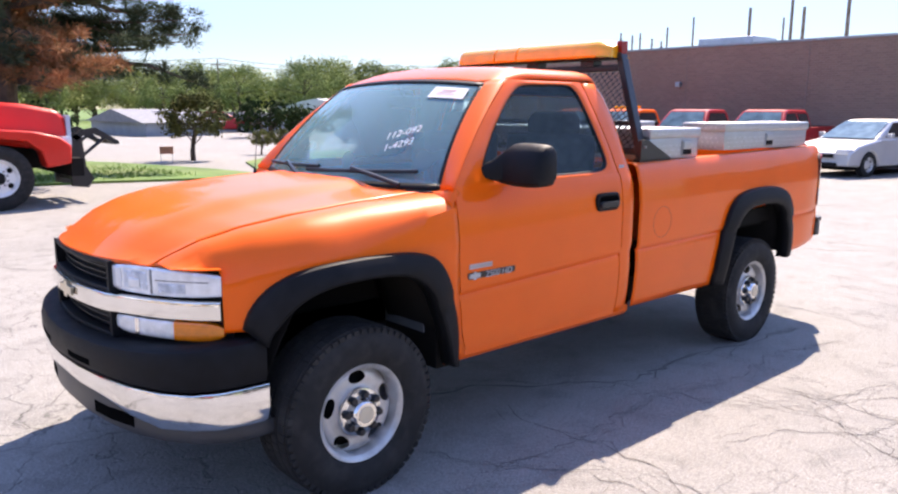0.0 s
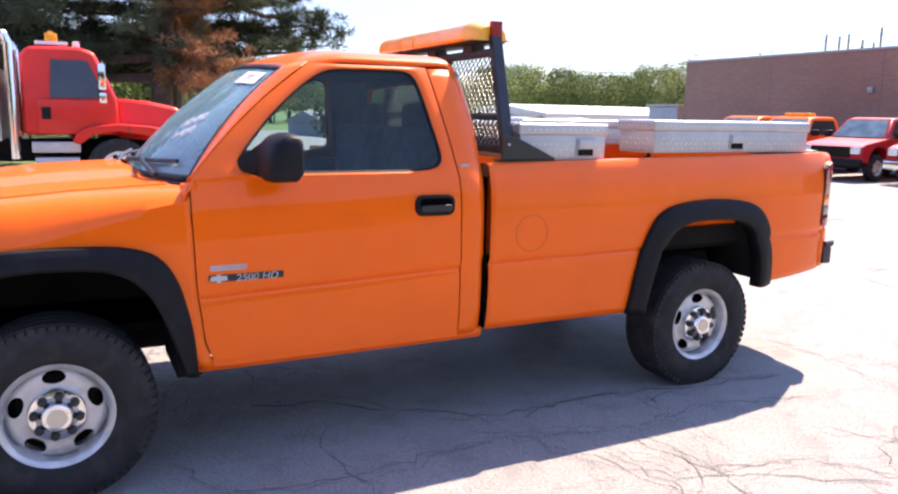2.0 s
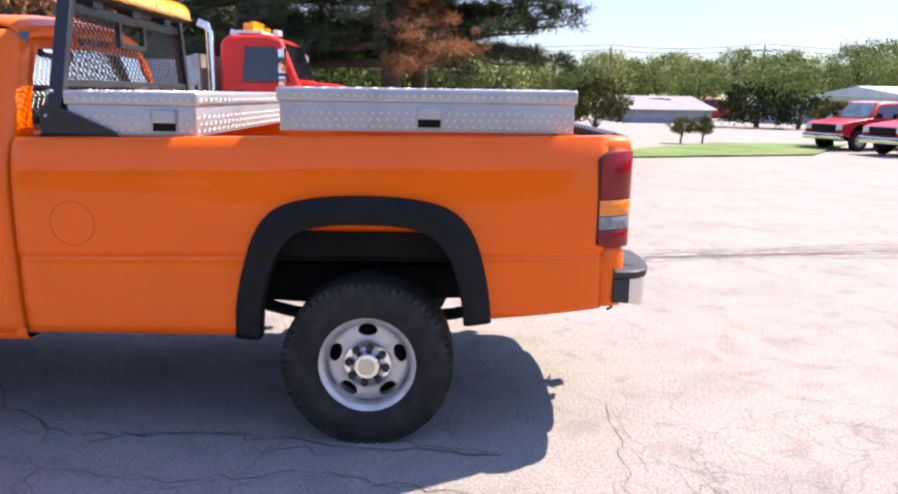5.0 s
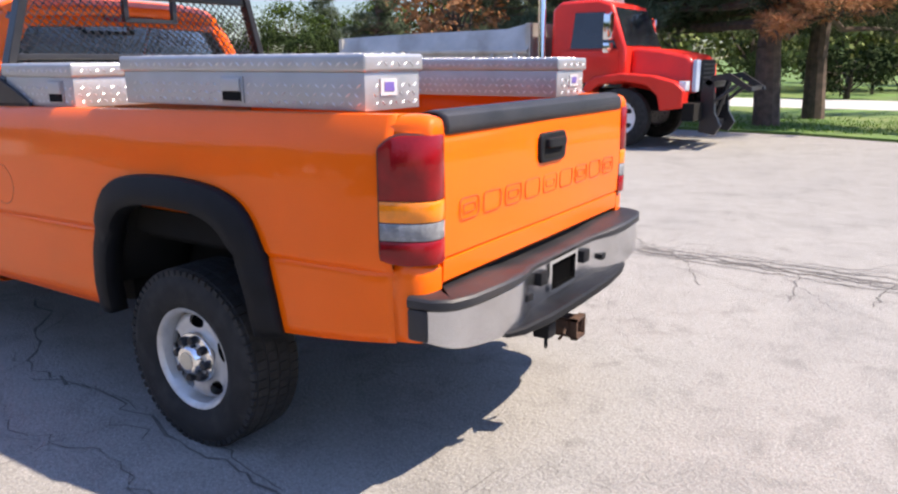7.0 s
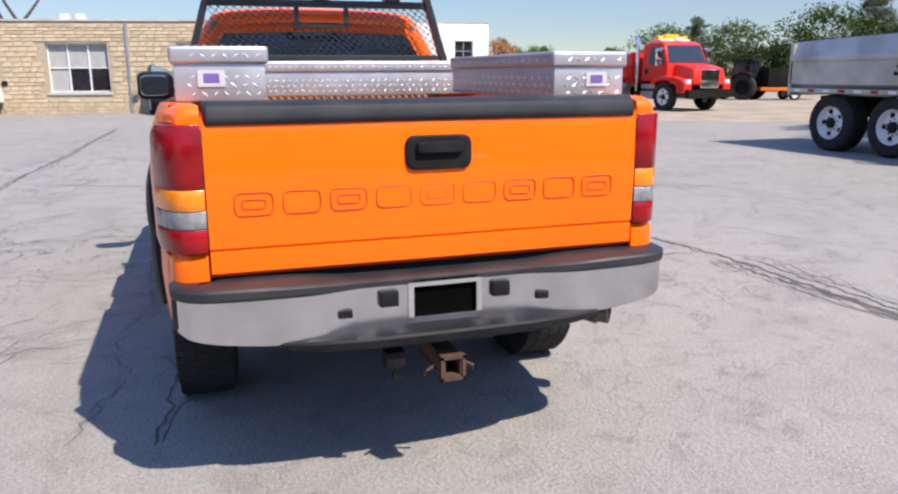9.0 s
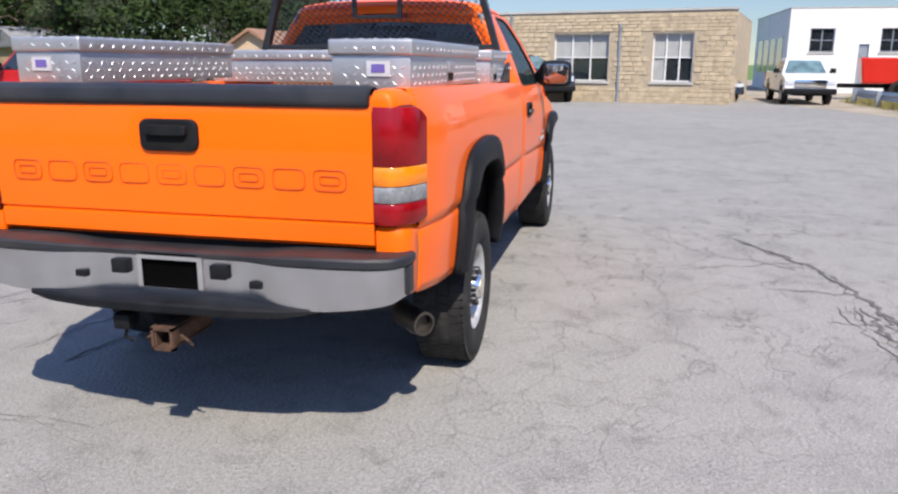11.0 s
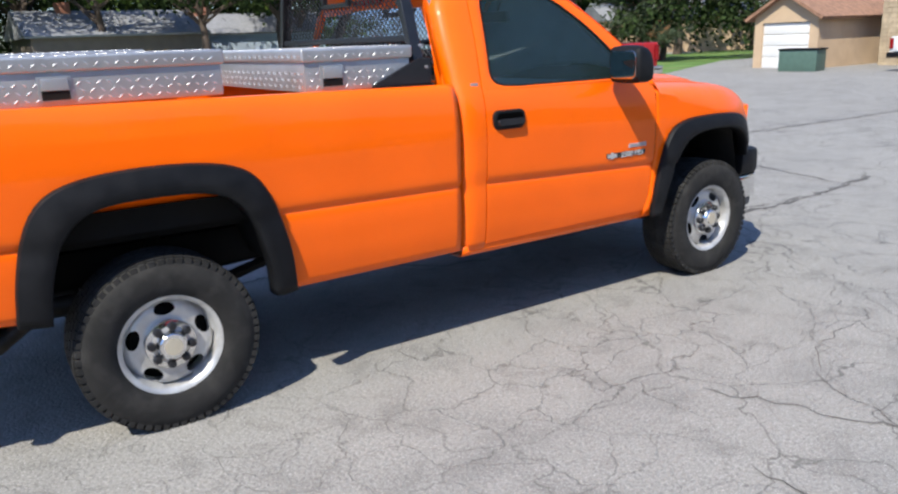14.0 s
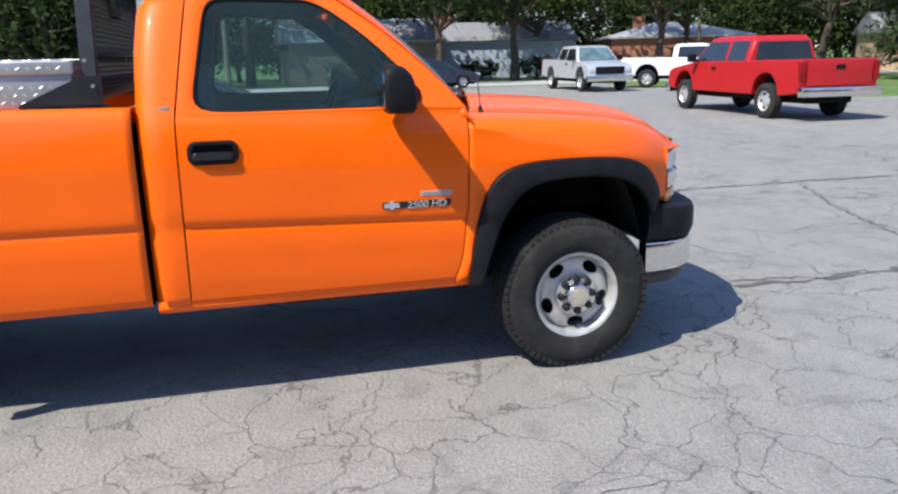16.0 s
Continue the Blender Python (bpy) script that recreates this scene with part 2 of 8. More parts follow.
M_REARGLASS = glass_mat("tinted_rear_glass", (0.36, 0.44, 0.43))
M_DARKGLASS = mat("dark_window", (0.016, 0.02, 0.024), rough=0.06, vary=0.3, scale=2, ior=1.5, coat=0.5)
M_TEALGLASS = mat("tinted_windshield", (0.10, 0.165, 0.18), rough=0.08, vary=0.4, scale=3, coat=0.6)
M_MIRROR = mat("mirror", (0.42, 0.52, 0.54), rough=0.01, metal=1.0, vary=0.01, rough_vary=0.0)
M_SEAT = mat("grey_cloth", (0.12, 0.145, 0.155), rough=0.9, vary=0.2, scale=20, fine=0.3, fscale=400)
M_DASH = mat("grey_trim", (0.15, 0.16, 0.165), rough=0.7, vary=0.15, scale=8, fine=0.1, fscale=300)
# near-black colour that paints the shade inside openings which are not cut out
M_HOLESHADE = mat("opening_shade", (0.002, 0.002, 0.002), rough=1.0, ior=1.1)
M_RUST = mat("rusty_steel", (0.075, 0.036, 0.020), rough=0.85, vary=0.4, scale=25, fine=0.4, fscale=120, dirt=(0.03, 0.022, 0.018), dscale=12)
M_EXHAUST = mat("exhaust_steel", (0.10, 0.088, 0.075), rough=0.5, metal=0.8, vary=0.3, scale=14, fine=0.1)
M_PAPER = mat("paper_sticker", (0.74, 0.72, 0.70), rough=0.7, vary=0.08, scale=20)
M_LABEL = mat("grey_label", (0.48, 0.48, 0.49), rough=0.6, vary=0.08, scale=20)
M_PINK = mat("faded_print", (0.55, 0.30, 0.30), rough=0.7)
M_PURPLE = mat("purple_print", (0.12, 0.085, 0.30), rough=0.5)
M_WHITEMARK = mat("white_marker", (0.8, 0.8, 0.8), rough=0.6)
M_GOLD = mat("gold_emblem", (0.60, 0.54, 0.42), rough=0.3, metal=0.8)
M_PALEGOLD = mat("worn_emblem", (0.62, 0.56, 0.44), rough=0.4, metal=0.5)
M_GREYBADGE = mat("grey_badge", (0.38, 0.38, 0.39), rough=0.35, metal=0.6)
M_PAD = mat("worn_grey_plastic", (0.016, 0.017, 0.020), rough=0.5, vary=0.3, scale=10, fine=0.15, fscale=300, dirt=(0.05, 0.042, 0.04), dscale=4, damount=0.4)
M_SILVERMARK = mat("silver_figures", (0.45, 0.45, 0.45), rough=0.3, metal=0.2)
M_PINKPLATE = mat("pale_plate", (0.55, 0.36, 0.34), rough=0.4)
M_BEDFLOOR = mat("dusty_bed_floor", (0.34, 0.17, 0.10), rough=0.85, vary=0.25, scale=5, dirt=(0.22, 0.18, 0.14), dscale=3)
# body orange darkened: the shade in grooves and seams put into colour
M_GROOVESHADE = mat("groove_shade", (0.50, 0.062, 0.005), rough=0.6)
M_TRUCKRED = mat("truck_red_paint", (0.66, 0.026, 0.016), rough=0.36, vary=0.06, scale=3, coat=0.25, ior=1.35)
M_RED = mat("red_paint", (0.43, 0.013, 0.016), rough=0.38, vary=0.06, scale=3, coat=0.2, ior=1.4)
M_WHITE = mat("white_paint", (0.74, 0.74, 0.73), rough=0.35, vary=0.05, scale=3, coat=0.5)
M_SILVER = mat("silver_paint", (0.53, 0.53, 0.53), rough=0.35, metal=0.3, vary=0.05, scale=3, coat=0.6)
M_NAVY = mat("dark_paint", (0.018, 0.022, 0.034), rough=0.25, vary=0.08, scale=3, coat=0.7)
M_TEAL = mat("teal_paint", (0.02, 0.20, 0.24), rough=0.3, vary=0.06, coat=0.6)
M_STAINLESS = mat("dump_box_steel", (0.46, 0.445, 0.42), rough=0.48, metal=0.55, vary=0.16, scale=2.2, dirt=(0.22, 0.19, 0.15), dscale=1.6, damount=0.6, fine=0.05)
M_ASPHALT = asphalt_mat()
M_GRASS = mat("lawn", (0.085, 0.165, 0.03), rough=0.95, vary=0.35, scale=0.7, fine=0.8, fscale=25, dirt=(0.20, 0.18, 0.075), dscale=0.35, damount=0.55)
M_BLADE = mat("grass_blades", (0.10, 0.19, 0.035), rough=0.95, ior=1.15, vary=0.3, scale=0.8, island=True)
M_WEED = mat("dry_weeds", (0.26, 0.23, 0.09), rough=0.95, ior=1.15, vary=0.3, scale=1.5, island=True)
M_CRACK = mat("crack_filling", (0.105, 0.098, 0.090), rough=0.95, vary=0.35, scale=9, fine=0.4)
M_EARTH = mat("dry_earth", (0.30, 0.25, 0.19), rough=0.95, vary=0.25, scale=0.8, fine=0.5, fscale=20, dirt=(0.16, 0.15, 0.07), dscale=0.6, damount=0.5)
M_CONCRETE = mat("concrete", (0.42, 0.41, 0.385), rough=0.9, vary=0.15, scale=2, fine=0.3, fscale=60, dirt=(0.28, 0.26, 0.23), dscale=0.8)
M_MORTAR = mat("mortar", (0.37, 0.30, 0.215), rough=0.95, vary=0.15, scale=8, fine=0.3)
M_STONE = mat("limestone", (0.42, 0.335, 0.225), rough=0.9, vary=0.22, scale=5, fine=0.5, fscale=40, dirt=(0.33, 0.25, 0.17), dscale=2.5, damount=0.5, island=0.22)
M_BRICKMORTAR = mat("brown_mortar", (0.27, 0.19, 0.155), rough=0.95, vary=0.15, scale=6)
M_REDBRICK = mat("red_brick", (0.30, 0.13, 0.085), rough=0.9, vary=0.2, scale=6, fine=0.4, fscale=40, island=True)
M_SIDING_W = mat("white_siding", (0.68, 0.67, 0.65), rough=0.7, vary=0.06, scale=1.5, dirt=(0.5, 0.48, 0.45), dscale=0.7, damount=0.3)
M_SIDING_B = mat("pale_blue_metal", (0.40, 0.47, 0.56), rough=0.6, vary=0.06, scale=1.0)
M_SIDING_T = mat("tan_siding", (0.50, 0.36, 0.235), rough=0.8, vary=0.08, scale=2, dirt=(0.40, 0.28, 0.18), dscale=1)
M_ROOF_G = mat("grey_shingle", (0.22, 0.225, 0.24), rough=0.95, vary=0.2, scale=4, fine=0.5, fscale=12)
M_ROOF_W = mat("pale_metal_roof", (0.55, 0.57, 0.60), rough=0.5, metal=0.3, vary=0.08, scale=1.0)
M_ROOF_B = mat("brown_shingle", (0.22, 0.12, 0.075), rough=0.95, vary=0.25, scale=5, fine=0.5, fscale=14, island=True)
M_GREEN = mat("green_bin", (0.07, 0.125, 0.10), rough=0.5, vary=0.1)
M_GALV = mat("galvanised_steel", (0.36, 0.40, 0.44), rough=0.45, metal=0.7, vary=0.12, scale=4)
M_WOODPOLE = mat("weathered_pole", (0.17, 0.135, 0.105), rough=0.95, vary=0.3, scale=6, fine=0.5, fscale=30)
M_BARK = mat("bark", (0.075, 0.055, 0.042), rough=0.95, vary=0.4, scale=7, fine=0.9, fscale=22)
M_PINEBARK = mat("pine_bark", (0.10, 0.068, 0.05), rough=0.95, vary=0.4, scale=7, fine=0.9, fscale=18)
# leaf green lightened to paint in the haze of distance
M_LEAF_HAZE = mat("hazed_far_leaves", (0.20, 0.235, 0.085), rough=0.95, ior=1.15, vary=0.25, scale=0.4, island=0.28)
M_LEAF = mat("leaves", (0.058, 0.090, 0.020), rough=0.95, ior=1.15, vary=0.3, scale=1.2, island=True)
# the palest wood leaves, haze mixed into their colour as well
M_LEAF_HAZE_L = mat("hazed_light_leaves", (0.30, 0.32, 0.115), rough=0.95, ior=1.15, vary=0.3, scale=0.6, island=0.28)
M_LEAF_O = mat("olive_leaves", (0.135, 0.135, 0.045), rough=0.95, ior=1.15, vary=0.3, scale=1.2, island=True)
M_LEAF_D = mat("dark_leaves", (0.030, 0.047, 0.016), rough=0.95, ior=1.15, vary=0.3, scale=1.0, island=True)
M_NEEDLE = mat("pine_needles", (0.082, 0.104, 0.060), rough=0.95, ior=1.15, vary=0.35, scale=1.4, island=True)
M_DEAD = mat("dead_needles", (0.30, 0.145, 0.07), rough=0.95, ior=1.15, vary=0.3, scale=1.4, island=True)
M_EQUIP = mat("orange_equipment", (0.70, 0.15, 0.01), rough=0.5, vary=0.1, scale=4)
M_WIRE = mat("wire", (0.03, 0.03, 0.03), rough=0.7)


# ---- building blocks ----
def thing(name, label, category, group="", m=None):
    ob = new(name)
    ob.empty_display_size = 0.2
    ob.matrix_world = m or Matrix()
    return tagged(ob, label, category, group)


def mesh_of(bm, name, smooth=True, angle=35):
    me = bpy.data.meshes.new(name)
    bmesh.ops.recalc_face_normals(bm, faces=bm.faces)
    bm.to_mesh(me)
    bm.free()
    if smooth:
        for p in me.polygons:
            p.use_smooth = True
        me.set_sharp_from_angle(angle=radians(angle))
    return me


def part(name, bm, material, parent, label="", smooth=True, solid=0.0, bevel=0.0):
    """Link a bmesh as one mesh object under a thing or a part."""
    ob = new(name, mesh_of(bm, name, smooth))
    ob.data.materials.append(material)
    ob.parent = parent
    if solid:
        md = ob.modifiers.new("thickness", "SOLIDIFY")
        md.thickness, md.offset = solid, 0.0
    if bevel:
        md = ob.modifiers.new("edges", "BEVEL")
        md.width, md.segments, md.limit_method, md.angle_limit = bevel, 2, "ANGLE", radians(40)
    if label:
        tagged(ob, label)
    return ob


def setting(name, bm, material, label, category, smooth=False, kind="structure"):
    ob = new(name, mesh_of(bm, name, smooth))
    ob.data.materials.append(material)
    return tagged(ob, label, category, kind=kind)


def box(bm, x0, x1, y0, y1, z0, z1, m=None):
    vs = [bm.verts.new((x, y, z)) for x in (x0, x1) for y in (y0, y1) for z in (z0, z1)]
    for f in ((0, 1, 3, 2), (4, 6, 7, 5), (0, 4, 5, 1), (2, 3, 7, 6), (0, 2, 6, 4), (1, 5, 7, 3)):
        bm.faces.new([vs[i] for i in f])
    if m:
        bmesh.ops.transform(bm, matrix=m, verts=vs)
    return vs


def rounded(bm, x0, x1, y0, y1, z0, z1, r=0.01, seg=2, m=None):
    vs = box(bm, x0, x1, y0, y1, z0, z1, m)
    es = list({e for v in vs for e in v.link_edges})
    bmesh.ops.bevel(bm, geom=es, offset=r, segments=seg, affect="EDGES", profile=0.6)


def newbox(*a, r=0.0, seg=2):
    bm = bmesh.new()
    if r:
        rounded(bm, *a, r=r, seg=seg)
    else:
        box(bm, *a)
    return bm


def rod(bm, a, b, ra, rb=None, seg=8, caps=True):
    """A tapered round bar from a to b."""
    a, b, rb = Vector(a), Vector(b), ra if rb is None else rb
    q = (b - a).to_track_quat("Z", "Y").to_matrix()
    rings = []
    for p, r in ((a, ra), (b, rb)):
        rings.append([bm.verts.new(p + q @ Vector((r * math.cos(2 * math.pi * i / seg), r * math.sin(2 * math.pi * i / seg), 0))) for i in range(seg)])
    for i in range(seg):
        bm.faces.new((rings[0][i], rings[0][(i + 1) % seg], rings[1][(i + 1) % seg], rings[1][i]))
    if caps:
        bm.faces.new(rings[0][::-1])
        bm.faces.new(rings[1])


def tube(bm, pts, r, seg=8):
    """A bent round bar through points; closed where the last is the first."""
    p = [Vector(q) for q in pts]
    ring = (p[0] - p[-1]).length < 1e-6
    if ring:
        p = p[:-1]
    n, rings, up = len(p), [], None
    for i in range(n):
        a = p[i - 1] if (i or ring) else p[0]
        b = p[(i + 1) % n] if (i < n - 1 or ring) else p[-1]
        d = (b - a).normalized()
        up = d.orthogonal().normalized() if up is None else (up - d * up.dot(d)).normalized()
        w = d.cross(up)
        rings.append([bm.verts.new(p[i] + r * (up * math.cos(2 * math.pi * k / seg) + w * math.sin(2 * math.pi * k / seg))) for k in range(seg)])
    for i in range(n if ring else n - 1):
        a, b = rings[i], rings[(i + 1) % n]
        for k in range(seg):
            bm.faces.new((a[k], a[(k + 1) % seg], b[(k + 1) % seg], b[k]))
    if not ring:
        bm.faces.new(rings[0][::-1])
        bm.faces.new(rings[-1])


def round_rect(cx, cz, w, h, r, n=5):
    """Outline of a rounded rectangle."""
    out = []
    for sx, sz, a0 in ((1, 1, 0), (-1, 1, 90), (-1, -1, 180), (1, -1, 270)):
        for i in range(n + 1):
            a = radians(a0 + 90 * i / n)
            out.append((cx + sx * (w / 2 - r) + r * math.cos(a), cz + sz * (h / 2 - r) + r * math.sin(a)))
    return out


def pillow(bm, outline, axis, d0, d1, edge=0.006):
    """A flat outline pushed from d0 to d1, its front rim rounded off."""
    cx = sum(p[0] for p in outline) / len(outline)
    cz = sum(p[1] for p in outline) / len(outline)

    def lay(k, d):
        out = []
        for x, z in outline:
            v = Vector((x - cx, z - cz))
            v = v.normalized() * (v.length - k)
            out.append({"x": (d, cx + v.x, cz + v.y), "y": (cx + v.x, d, cz + v.y)}[axis])
        return out
    sg = 1 if d1 > d0 else -1
    vs = surf(bm, [lay(0, d0), lay(0, d1 - sg * edge), lay(edge * 0.35, d1 - sg * edge * 0.3), lay(edge, d1), lay(edge * 3, d1)], close=True)
    bm.faces.new(vs[-1])
    bm.faces.new(vs[0])


def lathe(bm, profile, seg=48, m=None):
    """Turn (radius, along) about the local y axis."""
    rings = []
    for r, a in profile:
        rings.append([bm.verts.new((r * math.cos(2 * math.pi * i / seg), a, r * math.sin(2 * math.pi * i / seg))) for i in range(seg)])
    for j in range(len(rings) - 1):
        for i in range(seg):
            bm.faces.new((rings[j][i], rings[j][(i + 1) % seg], rings[j + 1][(i + 1) % seg], rings[j + 1][i]))
    for ring, (r, a) in ((rings[0], profile[0]), (rings[-1], profile[-1])):
        if r < 0.03:
            bm.faces.new(ring)
    if m:
        bmesh.ops.transform(bm, matrix=m, verts=[v for ring in rings for v in ring])


def surf(bm, rows, close=False):
    """A skin over rows of points."""
    vs = [[bm.verts.new(p) for p in row] for row in rows]
    n = len(rows[0])
    for a, b in zip(vs[:-1], vs[1:]):
        for i in range(n if close else n - 1):
            bm.faces.new((a[i], a[(i + 1) % n], b[(i + 1) % n], b[i]))
    return vs


def newsurf(rows, close=False):
    bm = bmesh.new()
    surf(bm, rows, close)
    return bm


def slab(bm, pts, z0, z1, depth=0.03, rim=0.012):
    """A bent bar: plan points (x, y) at its outer face, standing from z0 to z1 (numbers or lists), set back towards the middle by depth."""
    n = len(pts)
    lo = z0 if isinstance(z0, list) else [z0] * n
    hi = z1 if isinstance(z1, list) else [z1] * n
    rows = []
    for i, (x, y) in enumerate(pts):
        a, b = pts[max(i - 1, 0)], pts[min(i + 1, n - 1)]
        t = Vector((b[0] - a[0], b[1] - a[1])).normalized()
        nx, ny = -t.y * depth, t.x * depth
        e = min(rim, (hi[i] - lo[i]) * 0.25)
        g = min(0.5, rim * 0.9 / abs(depth)) if rim > 0.012 else 0.15
        rows.append([(x + nx, y + ny, lo[i]), (x + nx * g, y + ny * g, lo[i]), (x + nx * g * 0.3, y + ny * g * 0.3, lo[i] + e * 0.3), (x, y, lo[i] + e), (x, y, hi[i] - e), (x + nx * g * 0.3, y + ny * g * 0.3, hi[i] - e * 0.3), (x + nx * g, y + ny * g, hi[i]), (x + nx, y + ny, hi[i])])
    vs = surf(bm, rows, close=True)
    bm.faces.new(vs[0][::-1])
    bm.faces.new(vs[-1])


def prism(bm, pts, axis, d0, d1):
    """A flat outline (two coordinates) pushed along an axis from d0 to d1."""
    def at(p, d):
        return {"x": (d, p[0], p[1]), "y": (p[0], d, p[1]), "z": (p[0], p[1], d)}[axis]
    a, b = [bm.verts.new(at(p, d0)) for p in pts], [bm.verts.new(at(p, d1)) for p in pts]
    bm.faces.new(a[::-1])
    bm.faces.new(b)
    for i in range(len(pts)):
        j = (i + 1) % len(pts)
        bm.faces.new((a[i], a[j], b[j], b[i]))


def smooth_line(pts, n):
    """n points along a rounded line through a few."""
    p = [Vector(q) for q in pts]
    for _ in range(3):
        out = [p[0]]
        for a, b in zip(p[:-1], p[1:]):
            out += [a * 0.75 + b * 0.25, a * 0.25 + b * 0.75]
        p = out + [p[-1]]
    d = [0.0]
    for a, b in zip(p[:-1], p[1:]):
        d.append(d[-1] + (b - a).length)
    res = []
    for i in range(n):
        s = d[-1] * i / (n - 1)
        k = max(j for j in range(len(d)) if d[j] <= s + 1e-9)
        k = min(k, len(p) - 2)
        f = (s - d[k]) / max(d[k + 1] - d[k], 1e-9)
        res.append(tuple(p[k].lerp(p[k + 1], f)))
    return res


def lerp(a, b, t):
    return a + (b - a) * t


def mirrored(pts):
    return [(p[0], -p[1], *p[2:]) for p in pts]


def lettering(text, size, m, material, parent, name="lettering", depth=0.001):
    cu = bpy.data.curves.new(name, "FONT")
    cu.body, cu.size, cu.extrude, cu.align_x = text, size, depth, "CENTER"
    tmp = new(name, cu)
    me = bpy.data.meshes.new_from_object(tmp.evaluated_get(bpy.context.evaluated_depsgraph_get()))
    bpy.data.objects.remove(tmp)
    ob = new(name, me)
    me.materials.clear()
    me.materials.append(material)
    ob.parent = parent
    me.transform(m)
    return ob


# ---- ground ----
bm = bmesh.new()
bmesh.ops.create_grid(bm, x_segments=40, y_segments=40, size=1500)
ground = setting("ground", bm, M_GRASS, "flat grassy ground reaching out to the horizon", "ground")
ground.location.z = -0.05
bm = bmesh.new()
prism(bm, [(-75, 14.5), (-75, -58), (-6, -58), (-1.0, -23.2), (-2.5, -20.2), (-3.7, -16.2), (-4.3, -12.9), (0.15, -14.3), (9, -14.8), (10, -24), (50, -24), (50, 21), (34, 22), (22, 15.8), (19.5, 17), (19.5, 33), (6.0, 33), (5.5, 14.5)], "z", -0.3, 0.0)
setting("parking_lot", bm, M_ASPHALT, "worn grey asphalt yard with a web of cracks", "asphalt")



def pavement_crack(points, width, seed, label):
    """A jagged crack with side branches, its filling a little below crumbled lips."""
    rg = random.Random(seed)
    bm = bmesh.new()

    def ribbon(pts, w):
        rows = []
        for i, p in enumerate(pts):
            q = pts[min(i + 1, len(pts) - 1)] - pts[max(i - 1, 0)]
            n = Vector((-q.y, q.x)).normalized() * w * rg.uniform(0.35, 1.0) * (0.25 if i in (0, len(pts) - 1) else 1.0)
            rows.append([(p.x - n.x, p.y - n.y, 0.004), (p.x, p.y, 0.005), (p.x + n.x, p.y + n.y, 0.004)])
        surf(bm, rows)

    def jag(a, b, step, amp):
        n = max(2, int((b - a).length / step))
        return [a.lerp(b, i / n) + (Vector((rg.uniform(-amp, amp), rg.uniform(-amp, amp))) if 0 < i < n else Vector((0, 0))) for i in range(n + 1)]
    pts = [Vector(p) for p in points]
    for a, b in zip(pts[:-1], pts[1:]):
        line = jag(a, b, 0.07, 0.035)
        ribbon(line, width)
        off = Vector((rg.uniform(-0.1, 0.1), rg.uniform(-0.12, 0.12)))
        ribbon(jag(a + off, b + off * 0.5, 0.08, 0.05), width * 0.45)
        for _ in range(int((b - a).length * 1.1)):
            s = line[rg.randrange(len(line))]
            e = s + Vector((rg.uniform(-0.5, 0.5), rg.choice((-1, 1)) * rg.uniform(0.2, 0.9)))
            ribbon(jag(s, e, 0.06, 0.03), width * 0.3)
    return setting("pavement_crack", bm, M_CRACK, label, "pavement crack")


pavement_crack([(-8.0, -3.95), (-4.7, -3.6), (-2.3, -3.2), (-0.4, -3.24), (1.3, -3.2), (2.2, -3.05), (3.1, -2.6)], 0.022, 1, "long dark crack along a paving joint")
for k, (oy, w_) in enumerate(((-0.13, 0.012), (0.10, 0.014), (0.24, 0.007), (-0.28, 0.006))):
    pavement_crack([(-6.5, -3.80 + oy), (-4.7, -3.6 + oy * 1.2), (-3.4, -3.42 + oy * 0.7), (-2.3, -3.2 + oy), (-0.4, -3.24 + oy * 0.6), (1.3, -3.2 + oy)], w_, 11 + k, "crumbled side crack along a paving joint")
pavement_crack([(5.6, 3.05), (6.8, 3.35), (8.0, 3.32), (9.4, 3.28), (12.6, 3.1), (19.0, 2.9)], 0.028, 2, "long dark crack along the far paving joint")
pavement_crack([(8.0, 3.2), (7.4, 1.95), (7.1, 1.0), (6.9, 0.2)], 0.014, 3, "branching crack across the asphalt")
rg_ = random.Random(31)
for k, (xa, xb, ya, yb, nn) in enumerate(((-1.5, 5.5, 1.0, 3.1, 26), (2.4, 8.5, -6.0, -1.9, 14), (-5.5, -1.4, -1.2, 2.6, 4), (5.0, 8.0, -0.5, 3.0, 6))):
    for i in range(nn):
        p = Vector((rg_.uniform(xa, xb), rg_.uniform(ya, yb)))
        a_ = rg_.uniform(0, 6.28)
        line = [p]
        for _ in range(rg_.randint(2, 4)):
            a_ += rg_.uniform(-0.7, 0.7)
            line.append(line[-1] + Vector((math.cos(a_), math.sin(a_))) * rg_.uniform(0.25, 0.55))
        pavement_crack(line, (rg_.uniform(0.0022, 0.005) if k == 0 else rg_.uniform(0.0018, 0.004)), 40 + 20 * k + i, "thin branching crack in the worn asphalt")

pavement_crack([(2.5, 0.22), (2.13, 0.32), (1.84, 0.59), (1.60, 0.71), (1.32, 0.90), (0.82, 0.85), (0.43, 0.91), (0.05, 0.98), (-0.6, 1.05)], 0.011, 5, "dark stained crack beneath the truck")
pavement_crack([(2.9, 1.15), (2.2, 1.22), (1.5, 1.12), (0.9, 1.30), (0.2, 1.22), (-0.5, 1.4)], 0.0035, 6, "thin branching crack in the worn asphalt")
pavement_crack([(4.9, -0.02), (5.5, -0.08), (6.1, -0.05), (7.4, 0.1)], 0.034, 4, "crumbled dark crack in front of the truck")

